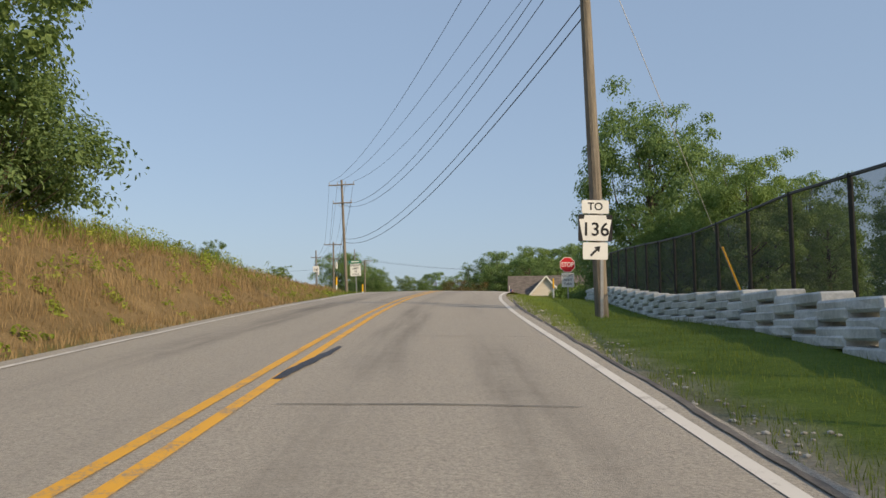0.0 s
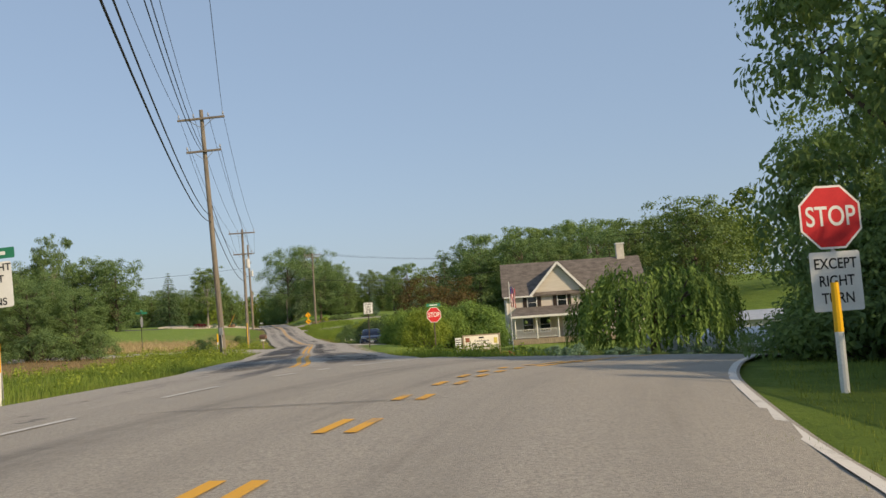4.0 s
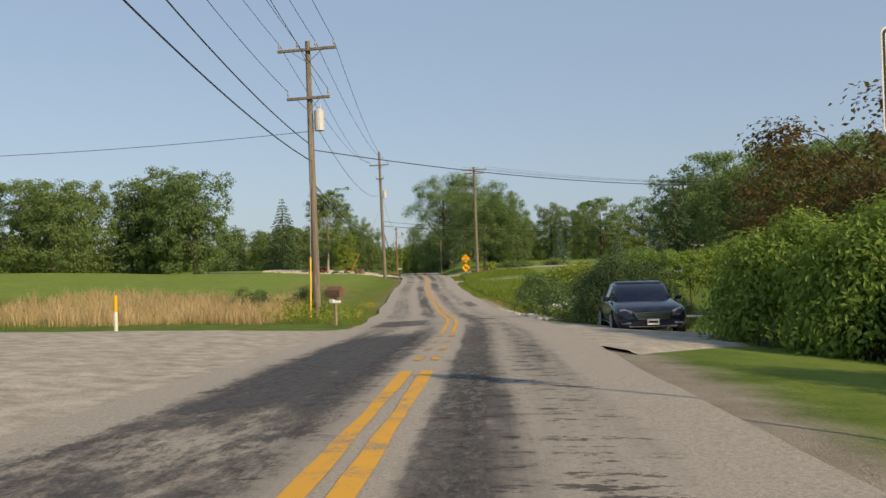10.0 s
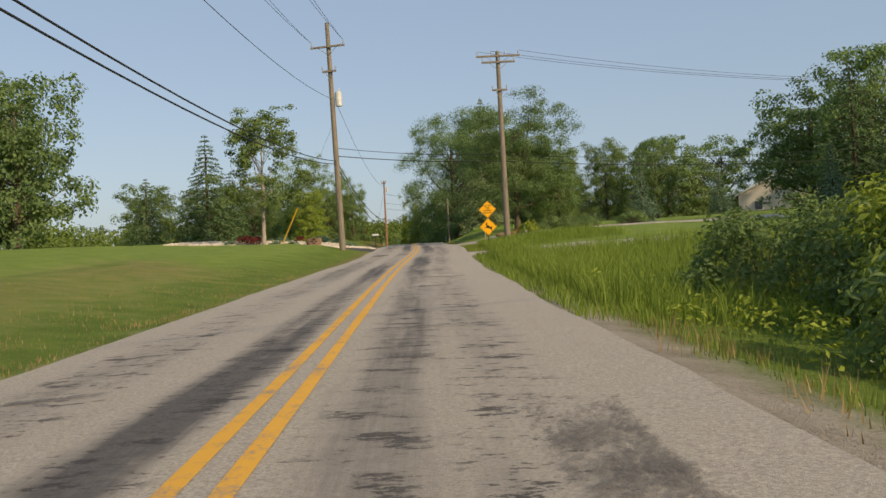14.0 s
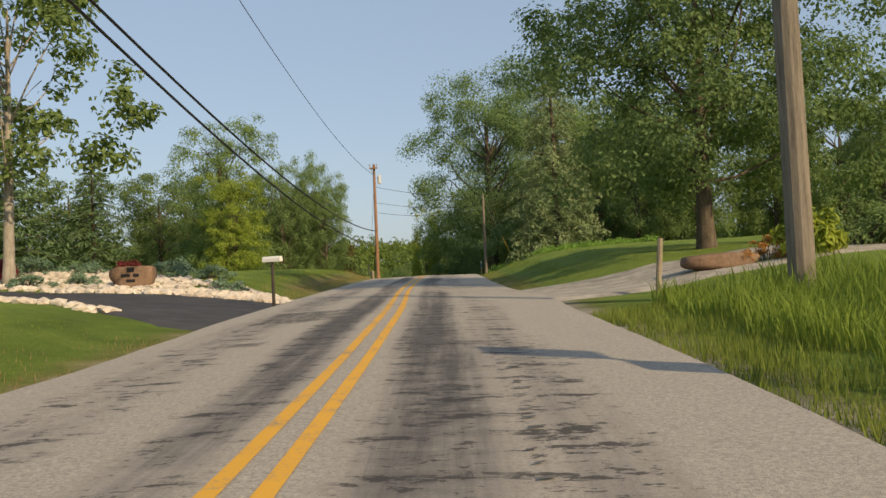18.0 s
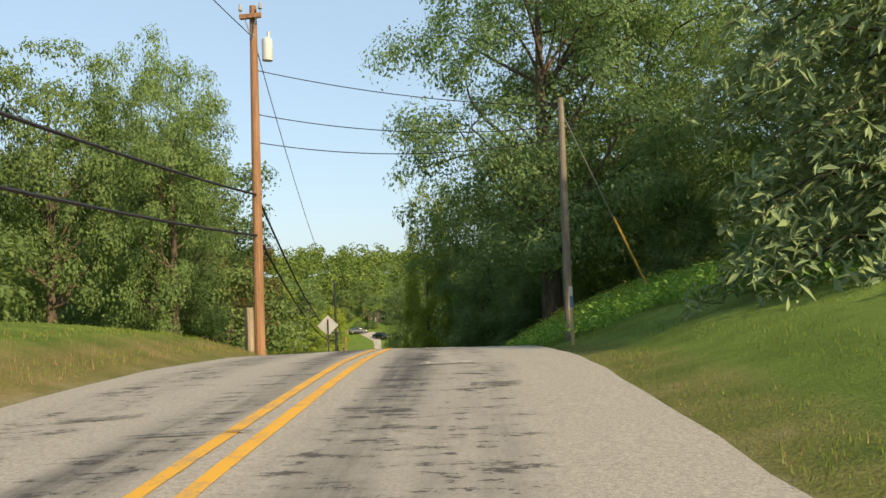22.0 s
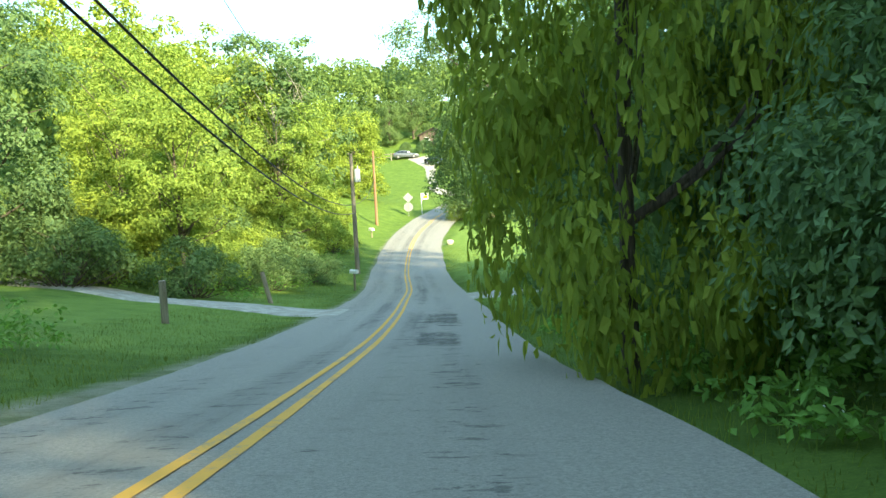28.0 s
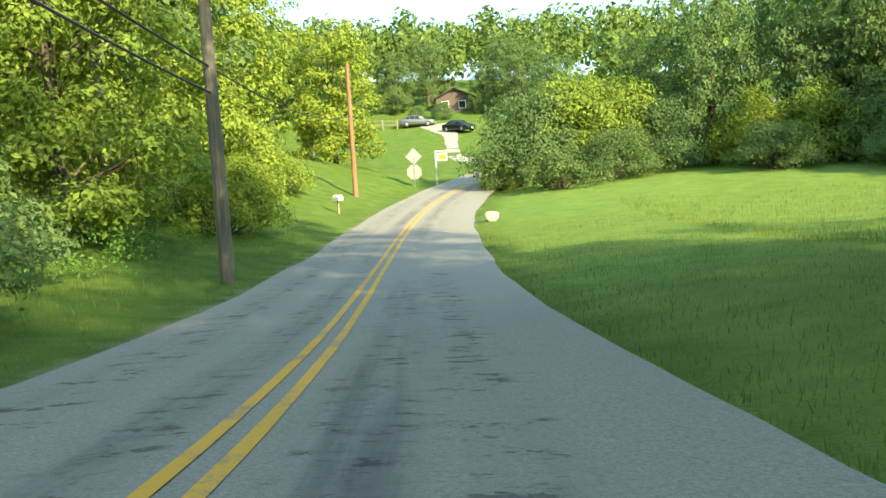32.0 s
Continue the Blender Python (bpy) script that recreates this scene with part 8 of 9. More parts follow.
def road_wear():
    lift = 0.004
    for u0, u1, y0, y1, m in [(-2.75, -0.3, 57, 71, FAINT_STAIN), (-2.5, -0.25, 68, 84, STAIN), (-2.6, -0.2, 81, 99, DEEP_STAIN), (-2.3, -0.2, 95, 113, DEEP_STAIN),
                              (0.2, 1.0, 78, 92, STAIN), (0.25, 0.95, 90, 118, STAIN), (0.75, 1.7, 83.8, 88.2, STAIN), (0.2, 2.7, 61, 70, FAINT_STAIN), (0.1, 2.3, 59, 66, FAINT_STAIN), (0.3, 2.4, 68, 79, FAINT_STAIN),
                              (-2.7, -0.2, 113.6, 120.8, STAIN), (0.3, 1.6, 118.2, 119.4, STAIN), (1.3, 2.2, 132, 141, FAINT_STAIN), (-2.3, -1.0, 176, 179.5, FAINT_STAIN),
                              (-2.4, -0.4, 190, 194, FAINT_STAIN), (0.6, 1.9, 286, 292, FAINT_STAIN), (0.6, 2.1, 292, 299, FAINT_STAIN), (0.7, 1.9, 243, 252, FAINT_STAIN), (-2.3, -1.0, 231, 238, FAINT_STAIN)]:
        patch_on(road, "tar_patch", u0, u1, y0, y1, m, lift)
        lift = 0.004 + (lift + 0.0007 - 0.004) % 0.004
    rng = random.Random(41)
    for k in range(40):
        y = rng.uniform(113, 345) if k % 3 else rng.uniform(200, 262)
        u = rng.choice((-1.9, -1.6, 0.75, 1.3, 1.5)) + rng.uniform(-.25, .25)
        w, h = rng.uniform(0.35, 1.1), rng.uniform(0.12, 0.55)
        patch_on(road, "tar_patch", u - w / 2, u + w / 2, y, y + h, FAINT_STAIN, 0.0095 + 0.0002 * (k % 7), rng.uniform(-.3, .3))
    for k in range(10):
        y = rng.uniform(112, 270)
        patch_on(road, "pale_patch", rng.uniform(0.2, 0.8), rng.uniform(1.4, 2.3), y, y + rng.uniform(0.6, 3.0), PALE_STAIN, 0.0118 + 0.0002 * (k % 5), rng.uniform(-.4, .4))
    for y in (61.5, 66.0, 120.9, 131.5, 144.0, 158, 171.0, 187.0, 193.5, 206.5, 222.8, 233.0, 247, 262, 288.8, 301, 316, 331):   # cracks across the lane
        a = rng.uniform(-2.3, 0.2)
        patch_on(road, "crack", a, a + rng.uniform(1.2, 2.4), y, y + 0.09, STAIN, 0.0135, rng.uniform(-.5, .5))
    for y0, u in ((176, 1.25), (203, 0.85)):   # ragged comb marks of an old seam
        for k in range(44):
            if rng.random() < 0.12:
                continue
            y, w = y0 + k * 0.25, 0.05 * math.sin(k * 0.23) + 0.02 * math.sin(k * 2.1)
            patch_on(road, "seam_mark", u - 0.03 * rng.random() + w, u + 0.03 + w + 0.07 * rng.random(), y, y + rng.uniform(0.02, 0.04), WORN_TAR, 0.009, 0.03)


def tar_line(points, width, material, parent, lift=0.014, name="tar_seam", base=None):
    line = dense(points, 0.25)
    rng = np.random.default_rng(len(points) + int(points[0][1] * 10))
    w = width * (0.55 + 0.45 * np.sin(np.linspace(0, np.pi, len(line)))) * rng.uniform(0.7, 1.2, len(line))
    jit = np.convolve(rng.normal(0, 0.014, len(line) + 2), np.ones(3) / 3, "valid")
    return ribbon(name, line, -w / 2 + jit, w / 2 + jit, material, lift, base or road_top, "", parent, cols=2)


def on_side_road(x, y):
    return road_z(y) + 0.03 - CROWN * np.abs(across(x, y))


road_wear()
tar_line([(-1.50, 7.9), (-1.46, 8.8), (-1.40, 9.6), (-1.36, 10.4), (-1.30, 11.2)], 0.13, TAR, main_road, 0.024)
tar_line([(0.1, 59.1), (0.34, 59.27), (0.5, 59.48), (0.73, 59.82), (1.0, 59.94), (1.25, 60.23), (1.16, 60.49)], 0.07, TAR, road, 0.02)
for line, w in (([(-3.1, 75.3), (-2.39, 73.5), (-2.26, 72.0), (-2.38, 70.8), (-2.46, 70.3), (-1.98, 69.0), (-1.49, 67.9), (-1.2, 66.0)], 0.16),
                ([(-1.13, 71.4), (-0.77, 70.1), (-0.48, 69.1), (-0.26, 68.1), (-0.15, 67.0), (-0.1, 65.6)], 0.17),
                ([(-2.08, 72.8), (-1.51, 69.3), (-1.22, 68.0), (-1.05, 67.4)], 0.12),
                ([(-0.24, 72.1), (0.12, 69.9), (0.21, 68.4), (0.12, 67.4), (-0.2, 66.3)], 0.12),
                ([(-5.6, 93.4), (-4.85, 92.0), (-4.45, 90.4), (-4.51, 89.2), (-4.88, 88.4), (-5.38, 87.8)], 0.12),
                ([(-7.09, 87.0), (-6.7, 87.6), (-6.19, 88.1), (-5.37, 88.4), (-4.87, 89.4)], 0.10),
                ([(-0.91, 71.9), (0.07, 66.2), (-0.19, 64.6), (-1.14, 64.1), (-2.4, 64.4)], 0.12)):   # curved tyre scuffs at the junction
    tar_line(line, w, SCUFF, road, 0.017, "tyre_scuff", on_side_road)
for y, a, b in ((6.5, 0.4, 2.7), (13.0, 0.8, 3.1), (26.0, 0.5, 2.0), (34.0, -2.8, -0.3), (48.5, -0.4, 2.8)):
    tar_line([(centre_x(y) + a, y), (centre_x(y) + (a + b) / 2, y + 0.05), (centre_x(y) + b, y - 0.03)], 0.03, WORN_TAR, main_road, 0.021)
tar_line([(1.72, 1.0), (1.78, 5), (1.84, 8), (1.86, 12), (1.95, 17)], 0.075, WORN_TAR, main_road, 0.02, "edge_crack")
tar_line([(1.93, 17.0), (1.98, 21), (2.15, 26), (2.4, 30)], 0.10, WORN_TAR, main_road, 0.02, "edge_crack")
for y, n in ((21.6, 0), (29, 1), (38, 0), (15, 1)):
    tar_line([(-5.2 + 0.02 * y - 0.4, y), (-5.0 + 0.02 * y - 0.2, y + 0.6)], 0.12, TAR, main_road, 0.021, "edge_crack")

# ---- grass, weeds and flowers ----


def off_drives(x, y):
    keep = np.ones(len(x), bool)
    for line, w in DRIVES:
        near = (x > line[:, 0].min() - 9) & (x < line[:, 0].max() + 9) & (y > line[:, 1].min() - 13) & (y < line[:, 1].max() + 13)
        idx = np.nonzero(near & keep)[0]
        if len(idx):
            d = np.hypot(x[idx, None] - line[None, :, 0], y[idx, None] - line[None, :, 1]) - w[None]
            keep[idx[d.min(1) < 0.12]] = False
    # the bend of the main road
    idx = np.nonzero((y > 46) & (y < 90) & (x > -2))[0]
    if len(idx):
        d = np.hypot(x[idx, None] - bend[None, :, 0], y[idx, None] - bend[None, :, 1]).min(1)
        keep[idx[d < 3.75]] = False
    return keep


def spots(rng, count, side, y0, y1, d0, d1, crowd=1.4, patchy=0.0, size=3.0):
    """Random places beside the road: side -1 or 1, stations y0 to y1, d0 to d1 from the asphalt's edge."""
    y = rng.uniform(y0, y1, count)
    d = d0 + (d1 - d0) * rng.uniform(0, 1, count) ** crowd
    d = d + 0.14 * np.sin(y * 2.1) + 0.1 * np.sin(y * 5.3 + 1)
    u = side * (np.where(side < 0, HALF_L(y), HALF_R(y)) + d)
    slope = (centre_x(y + 1) - centre_x(y - 1)) / 2
    x = centre_x(y) + u * np.sqrt(1 + slope ** 2)
    keep = off_drives(x, y) & (d > 0.02)
    if patchy:
        keep &= soft_noise(x, y, size, 9) + rng.normal(0, 0.35, count) > patchy - 1
    return x[keep], y[keep]


def blades(rng, x, y, h0, h1, width, lean=0.35, bent=False, seed=1):
    n = len(x)
    z = ground(x, y) - 0.02
    h = rng.uniform(h0, h1, n) * (0.8 + 0.35 * soft_noise(x, y, 2.5, 21))
    a, b = rng.uniform(0, 6.283, n), rng.uniform(0, 6.283, n)
    w = width * rng.uniform(0.6, 1.3, n) / 2
    side = np.stack([np.cos(a) * w, np.sin(a) * w, np.zeros(n)], 1)
    off = np.stack([np.cos(b), np.sin(b), np.zeros(n)], 1) * (h * lean * rng.uniform(0.2, 1.2, n))[:, None]
    base = np.stack([x, y, z], 1)
    up = np.zeros((n, 3))
    up[:, 2] = h
    if not bent:
        v = np.stack([base - side, base + side, base + up + off], 1).reshape(-1, 3)
        return v, np.arange(n * 3).reshape(-1, 3)
    mid = base + up * 0.62 + off * 0.35
    v = np.stack([base - side * 0.8, base + side * 0.8, mid - side, mid + side, base + up + off], 1).reshape(-1, 3)
    i = np.arange(n)[:, None] * 5
    return v, np.concatenate([i + np.array([[0, 1, 3]]), i + np.array([[0, 3, 2]]), i + np.array([[2, 3, 4]])])


def grass(name, label, material, beds, seed):
    """One sheet of blades; beds: count, side, y0, y1, d0, d1, h0, h1, width, bent, patchy."""
    rng = np.random.default_rng(seed)
    pieces = []
    for count, side, y0, y1, d0, d1, h0, h1, width, bent, patchy in beds:
        x, y = spots(rng, count, side, y0, y1, d0, d1, patchy=patchy)
        pieces.append(blades(rng, x, y, h0, h1, width, 0.35 if not bent else 0.5, bent))
    v, f = join(pieces)
    return tagged(sheet(name, v, f, material), label, "grass", kind="stuff")


grass("grass", "unmown green verge grass along the road", GRASS_GREEN, [
    (34000, 1, -4, 50, 0.35, 4.6, 0.05, 0.15, 0.011, False, 0), (6000, 1, 50, 58, 0.3, 8, 0.06, 0.16, 0.014, False, 0),
    (10000, -1, 30, 46, 0.25, 5, 0.08, 0.25, 0.014, False, 0.3), (36000, -1, 43, 103, 0.15, 7, 0.10, 0.30, 0.014, False, 0),
    (12000, 1, 60, 82, 0.3, 4.5, 0.08, 0.24, 0.014, False, 0), (9000, 1, 84, 112, 0.5, 6, 0.03, 0.07, 0.012, False, 0),
    (15000, -1, 112, 136, 0.2, 6, 0.08, 0.22, 0.014, False, 0.1), (9000, -1, 113, 126, 4, 22, 0.1, 0.26, 0.018, False, 0), (9000, 1, 116, 160, 0.9, 3.2, 0.08, 0.2, 0.014, False, 0.3),
    (18000, -1, 136, 190, 0.15, 6, 0.03, 0.07, 0.014, False, 0), (6000, 1, 160, 176, 0.5, 3, 0.06, 0.16, 0.014, False, 0),
    (11000, 1, 178, 197, 0.35, 5, 0.05, 0.12, 0.013, False, 0), (24000, 1, 174, 195, 0.12, 2.6, 0.08, 0.22, 0.014, False, 0), (16000, -1, 200, 243, 0.3, 5, 0.03, 0.08, 0.013, False, 0),
    (18000, 1, 200, 243, 0.3, 6, 0.03, 0.08, 0.013, False, 0), (11000, 1, 200, 243, 0.12, 2.5, 0.03, 0.09, 0.014, False, 0), (9000, -1, 200, 243, 0.12, 2.5, 0.03, 0.09, 0.014, False, 0), (24000, -1, 243, 300, 0.1, 4.5, 0.05, 0.15, 0.014, False, 0),
    (26000, 1, 240, 303, 0.1, 4.5, 0.06, 0.17, 0.014, False, 0), (16000, -1, 300, 345, 0.1, 5.5, 0.05, 0.13, 0.014, False, 0), (26000, 1, 303, 350, 0.1, 8, 0.06, 0.18, 0.014, False, 0), (15000, 1, 318, 358, 7, 26, 0.12, 0.3, 0.022, False, 0)], 61)
grass("grass", "tall dry tan grass with seed heads on the bank", GRASS_DRY, [
    (26000, -1, -4, 36, 0.35, 6.0, 0.08, 0.30, 0.012, True, 0.3), (9000, -1, -4, 36, 1.5, 6.5, 0.25, 0.6, 0.012, True, 0.75), (4500, -1, 36, 46, 1.0, 5, 0.15, 0.4, 0.012, True, 0.5),
    (9000, -1, 62, 104, 7, 20, 0.15, 0.35, 0.018, True, 0.6),
    (3500, -1, 136, 165, 0.6, 3.5, 0.05, 0.14, 0.014, False, 0.8), (6000, -1, 128, 190, 0.05, 1.5, 0.04, 0.12, 0.014, False, 0.2), (4000, -1, 200, 243, 0.5, 1.8, 0.06, 0.16, 0.012, False, 0.5), (2000, 1, 117, 160, 0.6, 2.2, 0.12, 0.32, 0.014, False, 0.8), (3500, 1, 176, 240, 0.15, 1.0, 0.04, 0.08, 0.014, False, 0.4)], 62)
grass("tall_grass", "pale straw-coloured meadow grass beyond the gravel turnout", GRASS_PALE, [(14000, -1, 117.5, 136, 3.6, 16, 0.45, 0.95, 0.022, True, 0.25)], 67)
grass("tall_grass", "lush tall bright green grass beside the field entrance", GRASS_LUSH, [
    (34000, 1, 148, 175.2, 0.9, 13.5, 0.4, 0.85, 0.015, True, 0), (5000, 1, 146, 175.5, 0.25, 1.4, 0.12, 0.4, 0.013, True, 0), (13000, 1, 180.5, 193, 1.3, 8.5, 0.25, 0.6, 0.015, True, 0),
    (8000, -1, -4, 40, 4.2, 7.5, 0.3, 0.65, 0.014, True, 0.2), (11000, -1, 45, 100, 0.6, 7, 0.18, 0.42, 0.014, True, 0.5),
    (4500, 1, 62, 80, 0.8, 4.5, 0.15, 0.38, 0.014, True, 0.3), (3000, 1, 240, 300, 0.8, 3.0, 0.15, 0.35, 0.014, True, 0.8), (1500, -1, 312, 350, 1.6, 5.0, 0.15, 0.3, 0.014, True, 0.6)], 63)


def weeds(name, label, material, beds, seed, leaf=0.06):
    """Leafy weeds: many small leaves in low clumps."""
    rng = np.random.default_rng(seed)
    pieces = []
    for clumps, side, y0, y1, d0, d1, h0, h1, spread in beds:
        x, y = spots(rng, clumps, side, y0, y1, d0, d1, 1.0, 0.3, 4.0)
        k = 26
        h = np.repeat(rng.uniform(h0, h1, len(x)), k)
        t = rng.uniform(0.1, 1, len(h)) ** 0.7
        a, r = rng.uniform(0, 6.283, len(h)), spread * rng.uniform(0, 1, len(h)) ** 0.6 * (1.15 - 0.6 * t)
        px, py = np.repeat(x, k) + np.cos(a) * r, np.repeat(y, k) + np.sin(a) * r
        p = np.stack([px, py, ground(px, py) + h * t], 1)
        nrm = np.stack([np.cos(a) * 0.5, np.sin(a) * 0.5, np.full(len(h), 0.8)], 1)
        pieces.append(leaf_cards(p, nrm, np.full(len(h), leaf), rng, 1.6, 0.3))
    v, f = join(pieces)
    return tagged(sheet(name, v, f, material), label, "weeds", kind="stuff")


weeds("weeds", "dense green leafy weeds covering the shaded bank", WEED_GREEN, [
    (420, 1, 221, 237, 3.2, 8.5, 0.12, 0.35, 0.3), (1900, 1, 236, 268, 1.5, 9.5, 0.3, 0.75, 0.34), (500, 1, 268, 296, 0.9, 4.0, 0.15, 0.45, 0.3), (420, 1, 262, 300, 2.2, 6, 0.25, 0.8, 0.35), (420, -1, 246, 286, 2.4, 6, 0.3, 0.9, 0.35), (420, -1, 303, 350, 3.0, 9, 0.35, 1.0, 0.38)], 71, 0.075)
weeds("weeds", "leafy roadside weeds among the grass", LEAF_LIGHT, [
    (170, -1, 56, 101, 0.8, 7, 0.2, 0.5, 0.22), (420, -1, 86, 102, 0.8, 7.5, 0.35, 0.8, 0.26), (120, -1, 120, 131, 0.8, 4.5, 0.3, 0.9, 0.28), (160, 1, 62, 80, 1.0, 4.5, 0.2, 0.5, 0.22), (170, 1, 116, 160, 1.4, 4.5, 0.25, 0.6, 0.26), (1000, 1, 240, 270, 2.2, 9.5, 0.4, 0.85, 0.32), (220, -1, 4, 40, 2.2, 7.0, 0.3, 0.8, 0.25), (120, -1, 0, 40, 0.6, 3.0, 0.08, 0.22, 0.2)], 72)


def flowers(label, material, beds, seed, size=0.03, heads=5):
    rng = np.random.default_rng(seed)
    pts = []
    for n, side, y0, y1, d0, d1, h0, h1 in beds:
        x, y = spots(rng, n, side, y0, y1, d0, d1, 1.0)
        x, y = np.repeat(x, heads) + rng.normal(0, 0.1, len(x) * heads), np.repeat(y, heads) + rng.normal(0, 0.1, len(y) * heads)
        pts.append(np.stack([x, y, ground(x, y) + rng.uniform(h0, h1, len(x))], 1))
    p = np.concatenate(pts)
    v, f = leaf_cards(p, np.tile([0, -0.3, 1.0], (len(p), 1)), np.full(len(p), size), rng, 1.1)
    return tagged(sheet("wild_flowers", v, f, material), label, "flowers", kind="stuff")


flowers("small white wild flower heads in the verge", FLOWER_WHITE, [(45, 1, 117, 140, 0.9, 3, 0.3, 0.6), (60, 1, 240, 285, 1.0, 4, 0.2, 0.45), (70, -1, 244, 280, 1.0, 4, 0.25, 0.5), (25, -1, 112, 130, 0.5, 3, 0.2, 0.4)], 81)
flowers("yellow flowering weeds at the road edge", FLOWER_YELLOW, [(30, -1, 134.6, 138.2, 0.3, 1.3, 0.15, 0.4), (14, -1, 255, 262, 0.8, 2.5, 0.3, 0.5), (8, -1, 124, 127, 0.3, 1.2, 0.15, 0.35)], 82, 0.035, 7)

# ---- stones ----


def stone_mesh(seed, material, flat=0.6):
    bm = bmesh.new()
    bmesh.ops.create_icosphere(bm, subdivisions=1, radius=0.5)
    rng = random.Random(seed)
    for v in bm.verts:
        v.co *= rng.uniform(0.75, 1.15)
        v.co.z *= flat
    me = bpy.data.meshes.new("stone")
    bm.to_mesh(me)
    bm.free()
    me.materials.append(material)
    return me


def stones(thing, material, places, s0, s1, seed):
    """Stones set singly under one thing, sharing a few meshes."""
    rng = random.Random(seed)
    meshes = [stone_mesh(seed + k, material) for k in range(5)]
    for x, y in places:
        s = rng.uniform(s0, s1)
        ob = new("stone", meshes[rng.randrange(5)])
        ob.parent = thing
        ob.matrix_basis = Matrix.Translation((x, y, gz(x, y) + 0.2 * s)) @ Matrix.Rotation(rng.uniform(0, 6.28), 4, "Z") @ Matrix.Rotation(rng.uniform(-.4, .4), 4, "X") @ Matrix.Diagonal((s * rng.uniform(.8, 1.5), s, s, 1))


def loose_stones(name, label, material, x, y, s0, s1, seed):
    rng = np.random.default_rng(seed)
    base = [stone_mesh(seed + k, material) for k in range(4)]
    forms = [(np.array([v.co[:] for v in m.vertices]), np.array([p.vertices[:] for p in m.polygons])) for m in base]
    for m in base:
        bpy.data.meshes.remove(m)
    z, pieces = ground(x, y), []
    for i in range(len(x)):
        v, f = forms[i % 4]
        s, a = rng.uniform(s0, s1), rng.uniform(0, 6.28)
        r = np.array([[math.cos(a), -math.sin(a), 0], [math.sin(a), math.cos(a), 0], [0, 0, 1]])
        pieces.append(((v * np.array([s * rng.uniform(.8, 1.5), s, s * .9])) @ r.T + np.array([x[i], y[i], z[i] + 0.15 * s]), f))
    v, f = join(pieces)
    return tagged(sheet(name, v, f, material), label, "stones", kind="stuff")


def rip_rap():
    rng = np.random.default_rng(5)
    x, y = spots(rng, 330, 1, 113.5, 128, 0.05, 1.3, 1.0)
    e = empty("stone_edging", Matrix(), "rough grey broken stones along the road edge", "stones")
    stones(e, STONE_GREY, list(zip(x[:230], y[:230])), 0.12, 0.30, 11)
    x, y = spots(rng, 260, 1, 128, 136, 0.1, 0.8, 1.0)
    loose_stones("gravel", "scattered pale gravel at the road edge", STONE_GREY, x, y, 0.05, 0.14, 12)
    x, y = spots(rng, 900, 1, -3, 50, 0.0, 0.8, 1.0)
    loose_stones("gravel", "crumbled gravel along the white edge line", STONE_GREY, x, y, 0.02, 0.07, 13)
    x, y = spots(rng, 700, 1, 80, 112, 0.0, 1.1, 1.2)
    loose_stones("gravel", "crumbled gravel shoulder in front of the lawn", STONE_GREY, x, y, 0.02, 0.07, 14)


rip_rap()


def rock_garden():
    rng = np.random.default_rng(8)
    e = empty("rock_garden", Matrix(), "raised bed of pale limestone rubble beside the driveway", "rock garden")
    s = rng.uniform(0, 1, 1900)
    x = -27.6 - 20 * s
    front = 198.5 + 0.19 * (-27.6 - x)
    deep = 0.5 + 6.0 * np.minimum(1, s * 3.2) * (0.85 + 0.15 * np.sin(s * 15))
    y = front + deep * rng.uniform(0, 1, 1900)
    near = np.argsort(-x + 0.8 * y)[:290]
    stones(e, STONE_PALE, list(zip(x[near], y[near])), 0.14, 0.36, 21)
    rest = np.setdiff1d(np.arange(1900), near)
    loose_stones("rubble", "pale pinkish limestone rubble covering the bed", STONE_PALE, x[rest], y[rest], 0.14, 0.36, 22)
    t = rng.uniform(0, 1, 300)
    x2 = -28.5 - 14 * t
    y2 = 192.2 + 0.27 * (-28.5 - x2) + rng.uniform(-.35, .35, 300)
    loose_stones("rubble", "row of pale stones along the dark driveway", STONE_PALE, x2, y2, 0.12, 0.3, 23)


rock_garden()


def boulder(x, y, size, turn, label, material, bars=False):
    bm = bmesh.new()
    bmesh.ops.create_icosphere(bm, subdivisions=3, radius=0.5)
    rng = random.Random(int(x * 10))
    k = [rng.uniform(0, 6) for _ in range(6)]
    for v in bm.verts:
        c = v.co
        r = 1 + 0.12 * math.sin(5 * c.x + k[0]) + 0.1 * math.sin(7 * c.z + k[1]) + 0.06 * math.sin(11 * c.y + k[2])
        v.co = Vector((max(-.42, min(.42, c.x * r)), max(-.36, c.y * r), max(-.4, min(.38, c.z * r))))
        v.co = Vector((v.co.x * size[0], v.co.y * size[1], (v.co.z + 0.34) * size[2]))
    e = empty("boulder", pose(x, y, gz(x, y), 0, 0, turn), label, "boulder")
    part("stone", bm, material, e, smooth=True)
    if bars:
        for w, h, px, pz in ((0.34, 0.16, 0.05, 0.56), (0.42, 0.10, -0.18, 0.36), (0.26, 0.10, 0.3, 0.36), (0.4, 0.10, 0.05, 0.18)):
            part("lettering_bar", box((w * size[0] * 0.42, 0.03, h * size[2]), (px * size[0] * 0.42, -0.365 * size[1], (pz + 0.05) * size[2]), 0.004), BLACK_INK, e, "dark carved lettering")
    return e


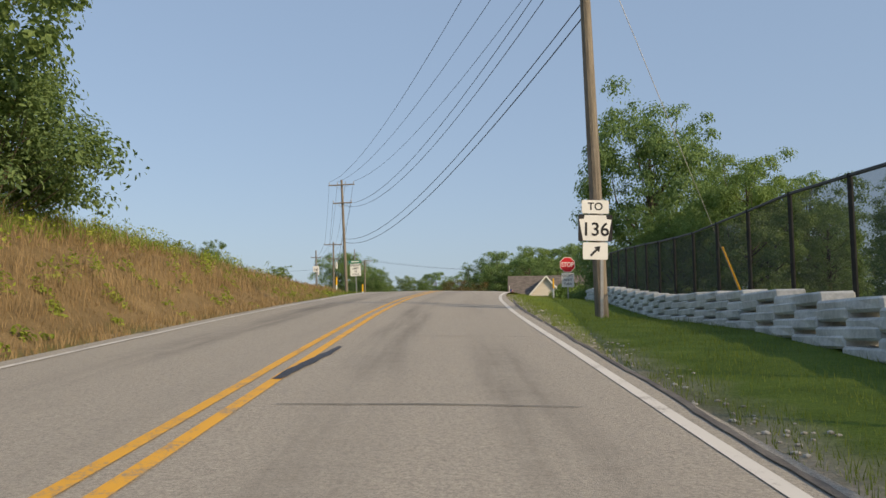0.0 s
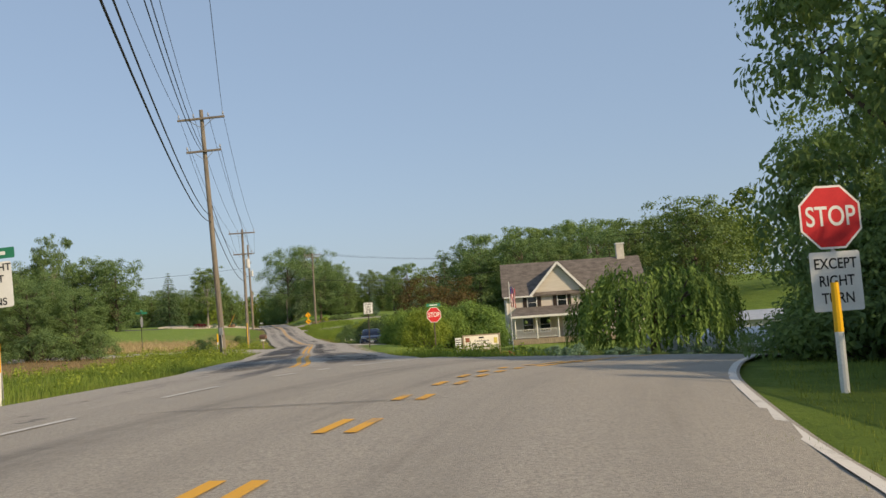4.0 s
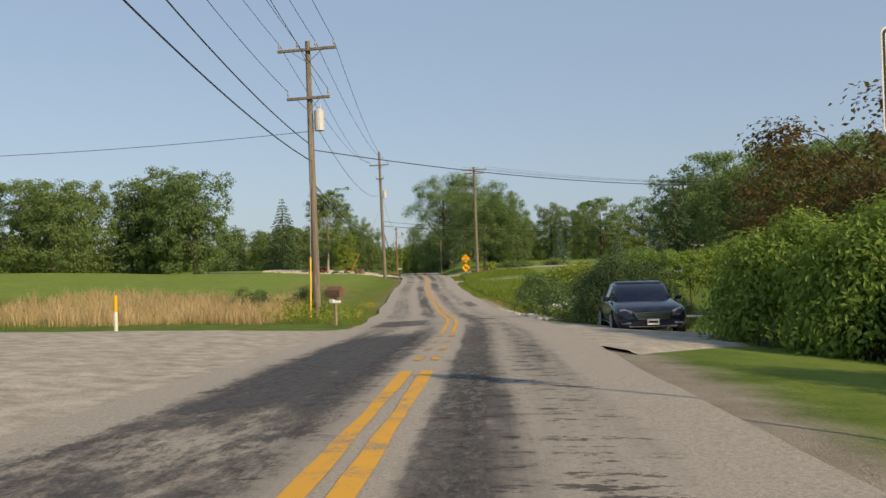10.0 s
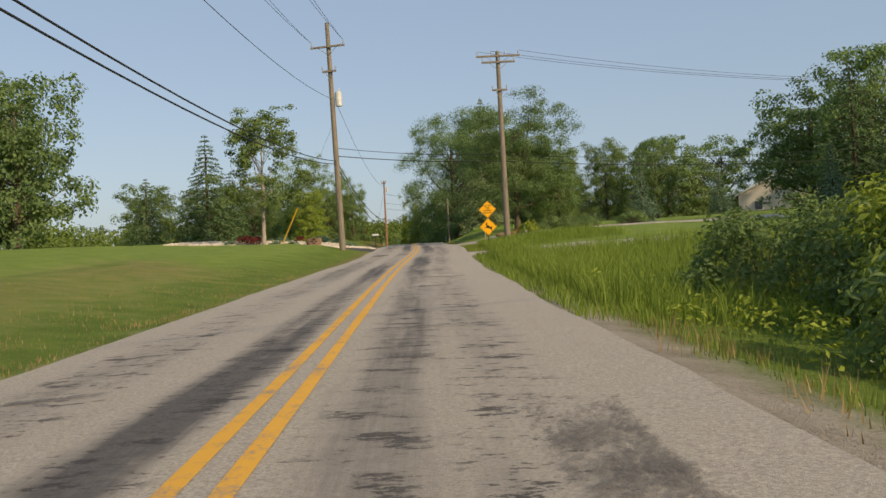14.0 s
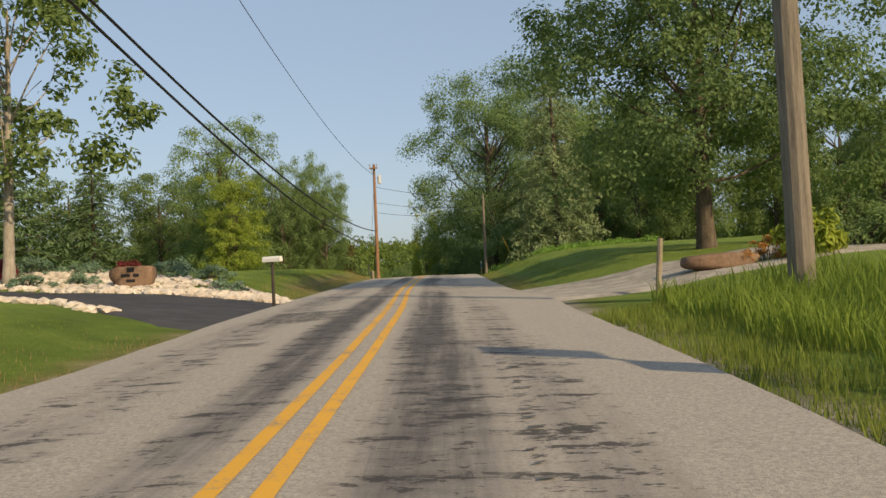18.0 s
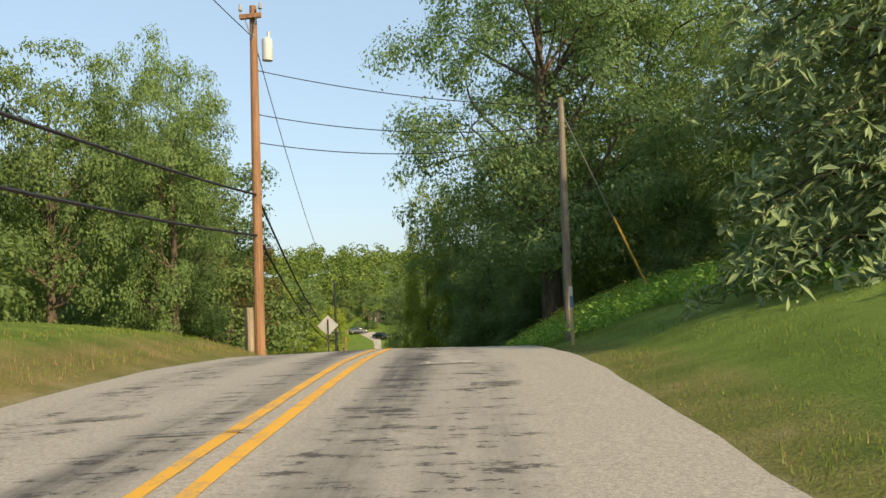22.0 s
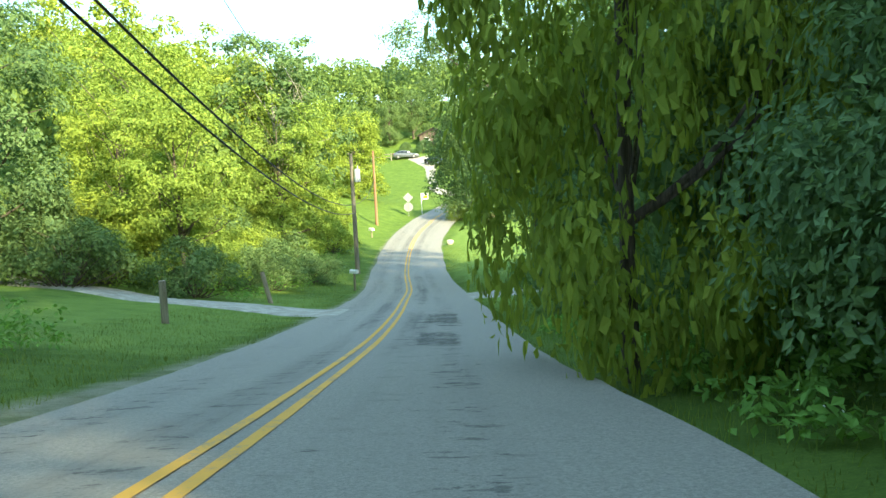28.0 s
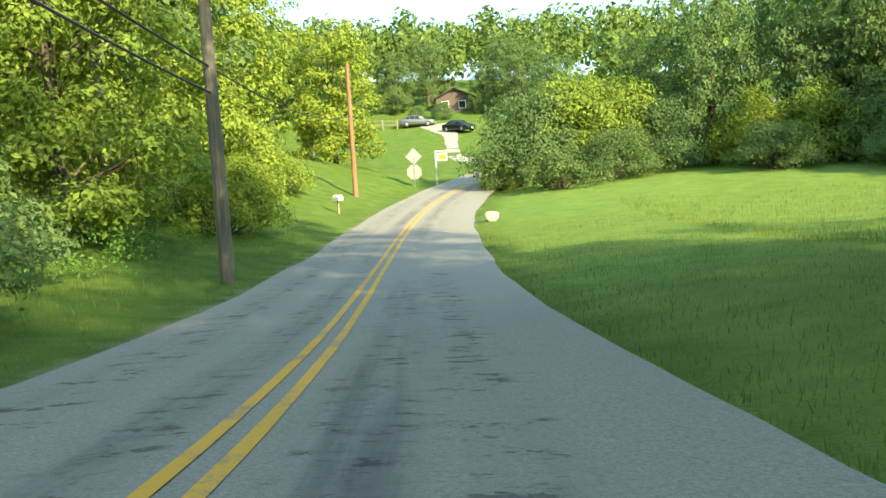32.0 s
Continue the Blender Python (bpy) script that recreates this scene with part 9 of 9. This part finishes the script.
boulder(-33.9, 201.8, (1.5, 0.8, 0.85), 14, "brown boulder with carved dark lettering in the rubble", BOULDER, True)
boulder(-17.9, 197.2, (1.75, 0.9, 0.48), 8, "long low reddish brown boulder on the verge", BOULDER)
boulder(-66.8, 351.8, (0.7, 0.6, 0.6), 0, "pale roadside stone by the bend", STONE_PALE)

MOUND = Kind(shrub("low_shrub", 141, NEEDLE_BLUE, 0.8, 0.85, 26, 110, 0.06), "low rounded blue-green shrub in the rubble bed", "shrub", "rock garden shrubs", 0.8)
for x, y, h, w in ((-36.9, 201.2, 0.42, 1.3), (-35.8, 202.2, 0.4, 1.2), (-39.9, 205.5, 0.6, 1.3), (-37.9, 205.5, 0.45, 1.3), (-34.2, 204.6, 0.6, 1.2), (-32.6, 204.4, 0.42, 1.2), (-30.6, 201.1, 0.4, 1.3), (-41.5, 203.0, 0.45, 1.2)):
    MOUND.put(x, y, h, w)
RED_SHRUB = Kind(shrub("shrub", 143, RED_LEAF, 1.1, 0.9, 22, 80, 0.07), "dark red-leaved shrub in the rubble bed", "shrub", "rock garden shrubs", 1.1)
for x, y, h in ((-39.2, 202.6, 0.9), (-40.4, 203.4, 0.9), (-36.4, 205.6, 0.6)):
    RED_SHRUB.put(x, y, h)
tagged(shrub("shrub", 147, ORANGE_LEAF, 0.9, 0.7, 20, 70, 0.07), "orange-brown shrub behind the boulder", "shrub").matrix_basis = pose(-17.0, 197.2, gz(-17.0, 197.2)) @ Matrix.Scale(0.6, 4)
tagged(shrub("shrub", 149, LEAF_LIGHT, 0.9, 0.6, 20, 60, 0.09, 0.8), "green strappy shrub beside the boulder", "shrub").matrix_basis = pose(-16.2, 197.0, gz(-16.2, 197.0))
HEDGE = Kind(shrub("hedge_shrub", 151, LEAF_DARK, 0.9, 1.2, 40, 130, 0.05), "clipped dark green low hedge shrub", "shrub", "garden shrubs", 0.9)
for x, y in ((-14.7, 199.2), (-13.4, 199.5), (-12.2, 199.8), (-9.0, 201.5)):
    HEDGE.put(x, y, 0.95, 1.0)
JUNIPER = Kind(shrub("juniper", 153, NEEDLE_DARK, 1.1, 1.7, 40, 130, 0.07, 0.3), "spreading dark juniper beside the stone edging", "shrub", "garden shrubs", 1.1)
JUNIPER.put(-3.9, 127.6, 1.15, 1.1)
JUNIPER.put(-5.3, 131.0, 1.0, 1.0)
tagged(shrub("shrub", 155, LEAF_LIGHT, 1.0, 1.0, 26, 110, 0.06), "yellow-green rounded shrub behind the stones", "shrub").matrix_basis = pose(-2.5, 122.2, gz(-2.5, 122.2))


def blade_plant(x, y, label, n=22, h=0.8, blooms=0):
    rng = np.random.default_rng(int(abs(x) * 10))
    e = empty("lily_plant", pose(x, y, gz(x, y)), label, "plant")
    a, l = rng.uniform(0, 6.283, n), rng.uniform(0.6, 1.1, n) * h
    pieces = []
    for k in range(n):
        t = np.linspace(0, 1, 5)
        out = np.array([math.cos(a[k]), math.sin(a[k]), 0])
        p = out * (t[:, None] ** 1.5) * l[k] * 0.45 + np.array([0, 0, 1]) * (t[:, None] * l[k])
        w = np.array([.5, 1, 1, .7, .05])[:, None] * 0.028 * np.array([-math.sin(a[k]), math.cos(a[k]), 0])
        v = np.concatenate([p - w, p + w])
        pieces.append((v, np.array([(i, i + 1, i + 6, i + 5) for i in range(4)])))
    v, f = join(pieces)
    sheet("leaf_tuft", v, f, GRASS_LUSH, e, smooth=True)
    for k in range(blooms):
        p = np.array([rng.normal(0, .16), rng.normal(0, .16), h + rng.uniform(-.05, .15)])
        d = rng.normal(0, 1, (14, 3))
        d /= np.linalg.norm(d, axis=1)[:, None]
        v, f = leaf_cards(p + d * 0.07, d, np.full(14, 0.09), rng)
        sheet("bloom", v, f, FLOWER_WHITE, e, "white flower head")


blade_plant(-4.9, 124.6, "strappy green plant beside the stone edging", 24, 0.75)
blade_plant(-4.4, 123.6, "white flowering lily behind the stone edging", 16, 0.8, 5)
blade_plant(-6.0, 129.6, "white flowering plant at the road edge", 14, 0.6, 5)

RED_BLOOM = leaf_material("red_bedding_flowers", (0.13, 0.045, 0.028), (0.26, 0.10, 0.055), None, 0.3)
FLOWER_BED = Kind(shrub("bedding_plant", 157, RED_BLOOM, 0.3, 0.3, 10, 30, 0.04), "red bedding flowers under the garden sign", "flowers", "bedding flowers", 0.3)
for k in range(9):
    FLOWER_BED.put(3.2 + 0.36 * k, 87.2 + 0.05 * (k % 3), 0.25 + 0.04 * (k % 3), 1.1)
for k in range(10):
    (HEDGE if k % 3 == 0 else MOUND).put(7.6 + 1.15 * k, 89.6 - 0.12 * k + 0.4 * (k % 2), 0.45 + 0.12 * (k % 3), 1.0, label="low garden shrub in the bed before the house")
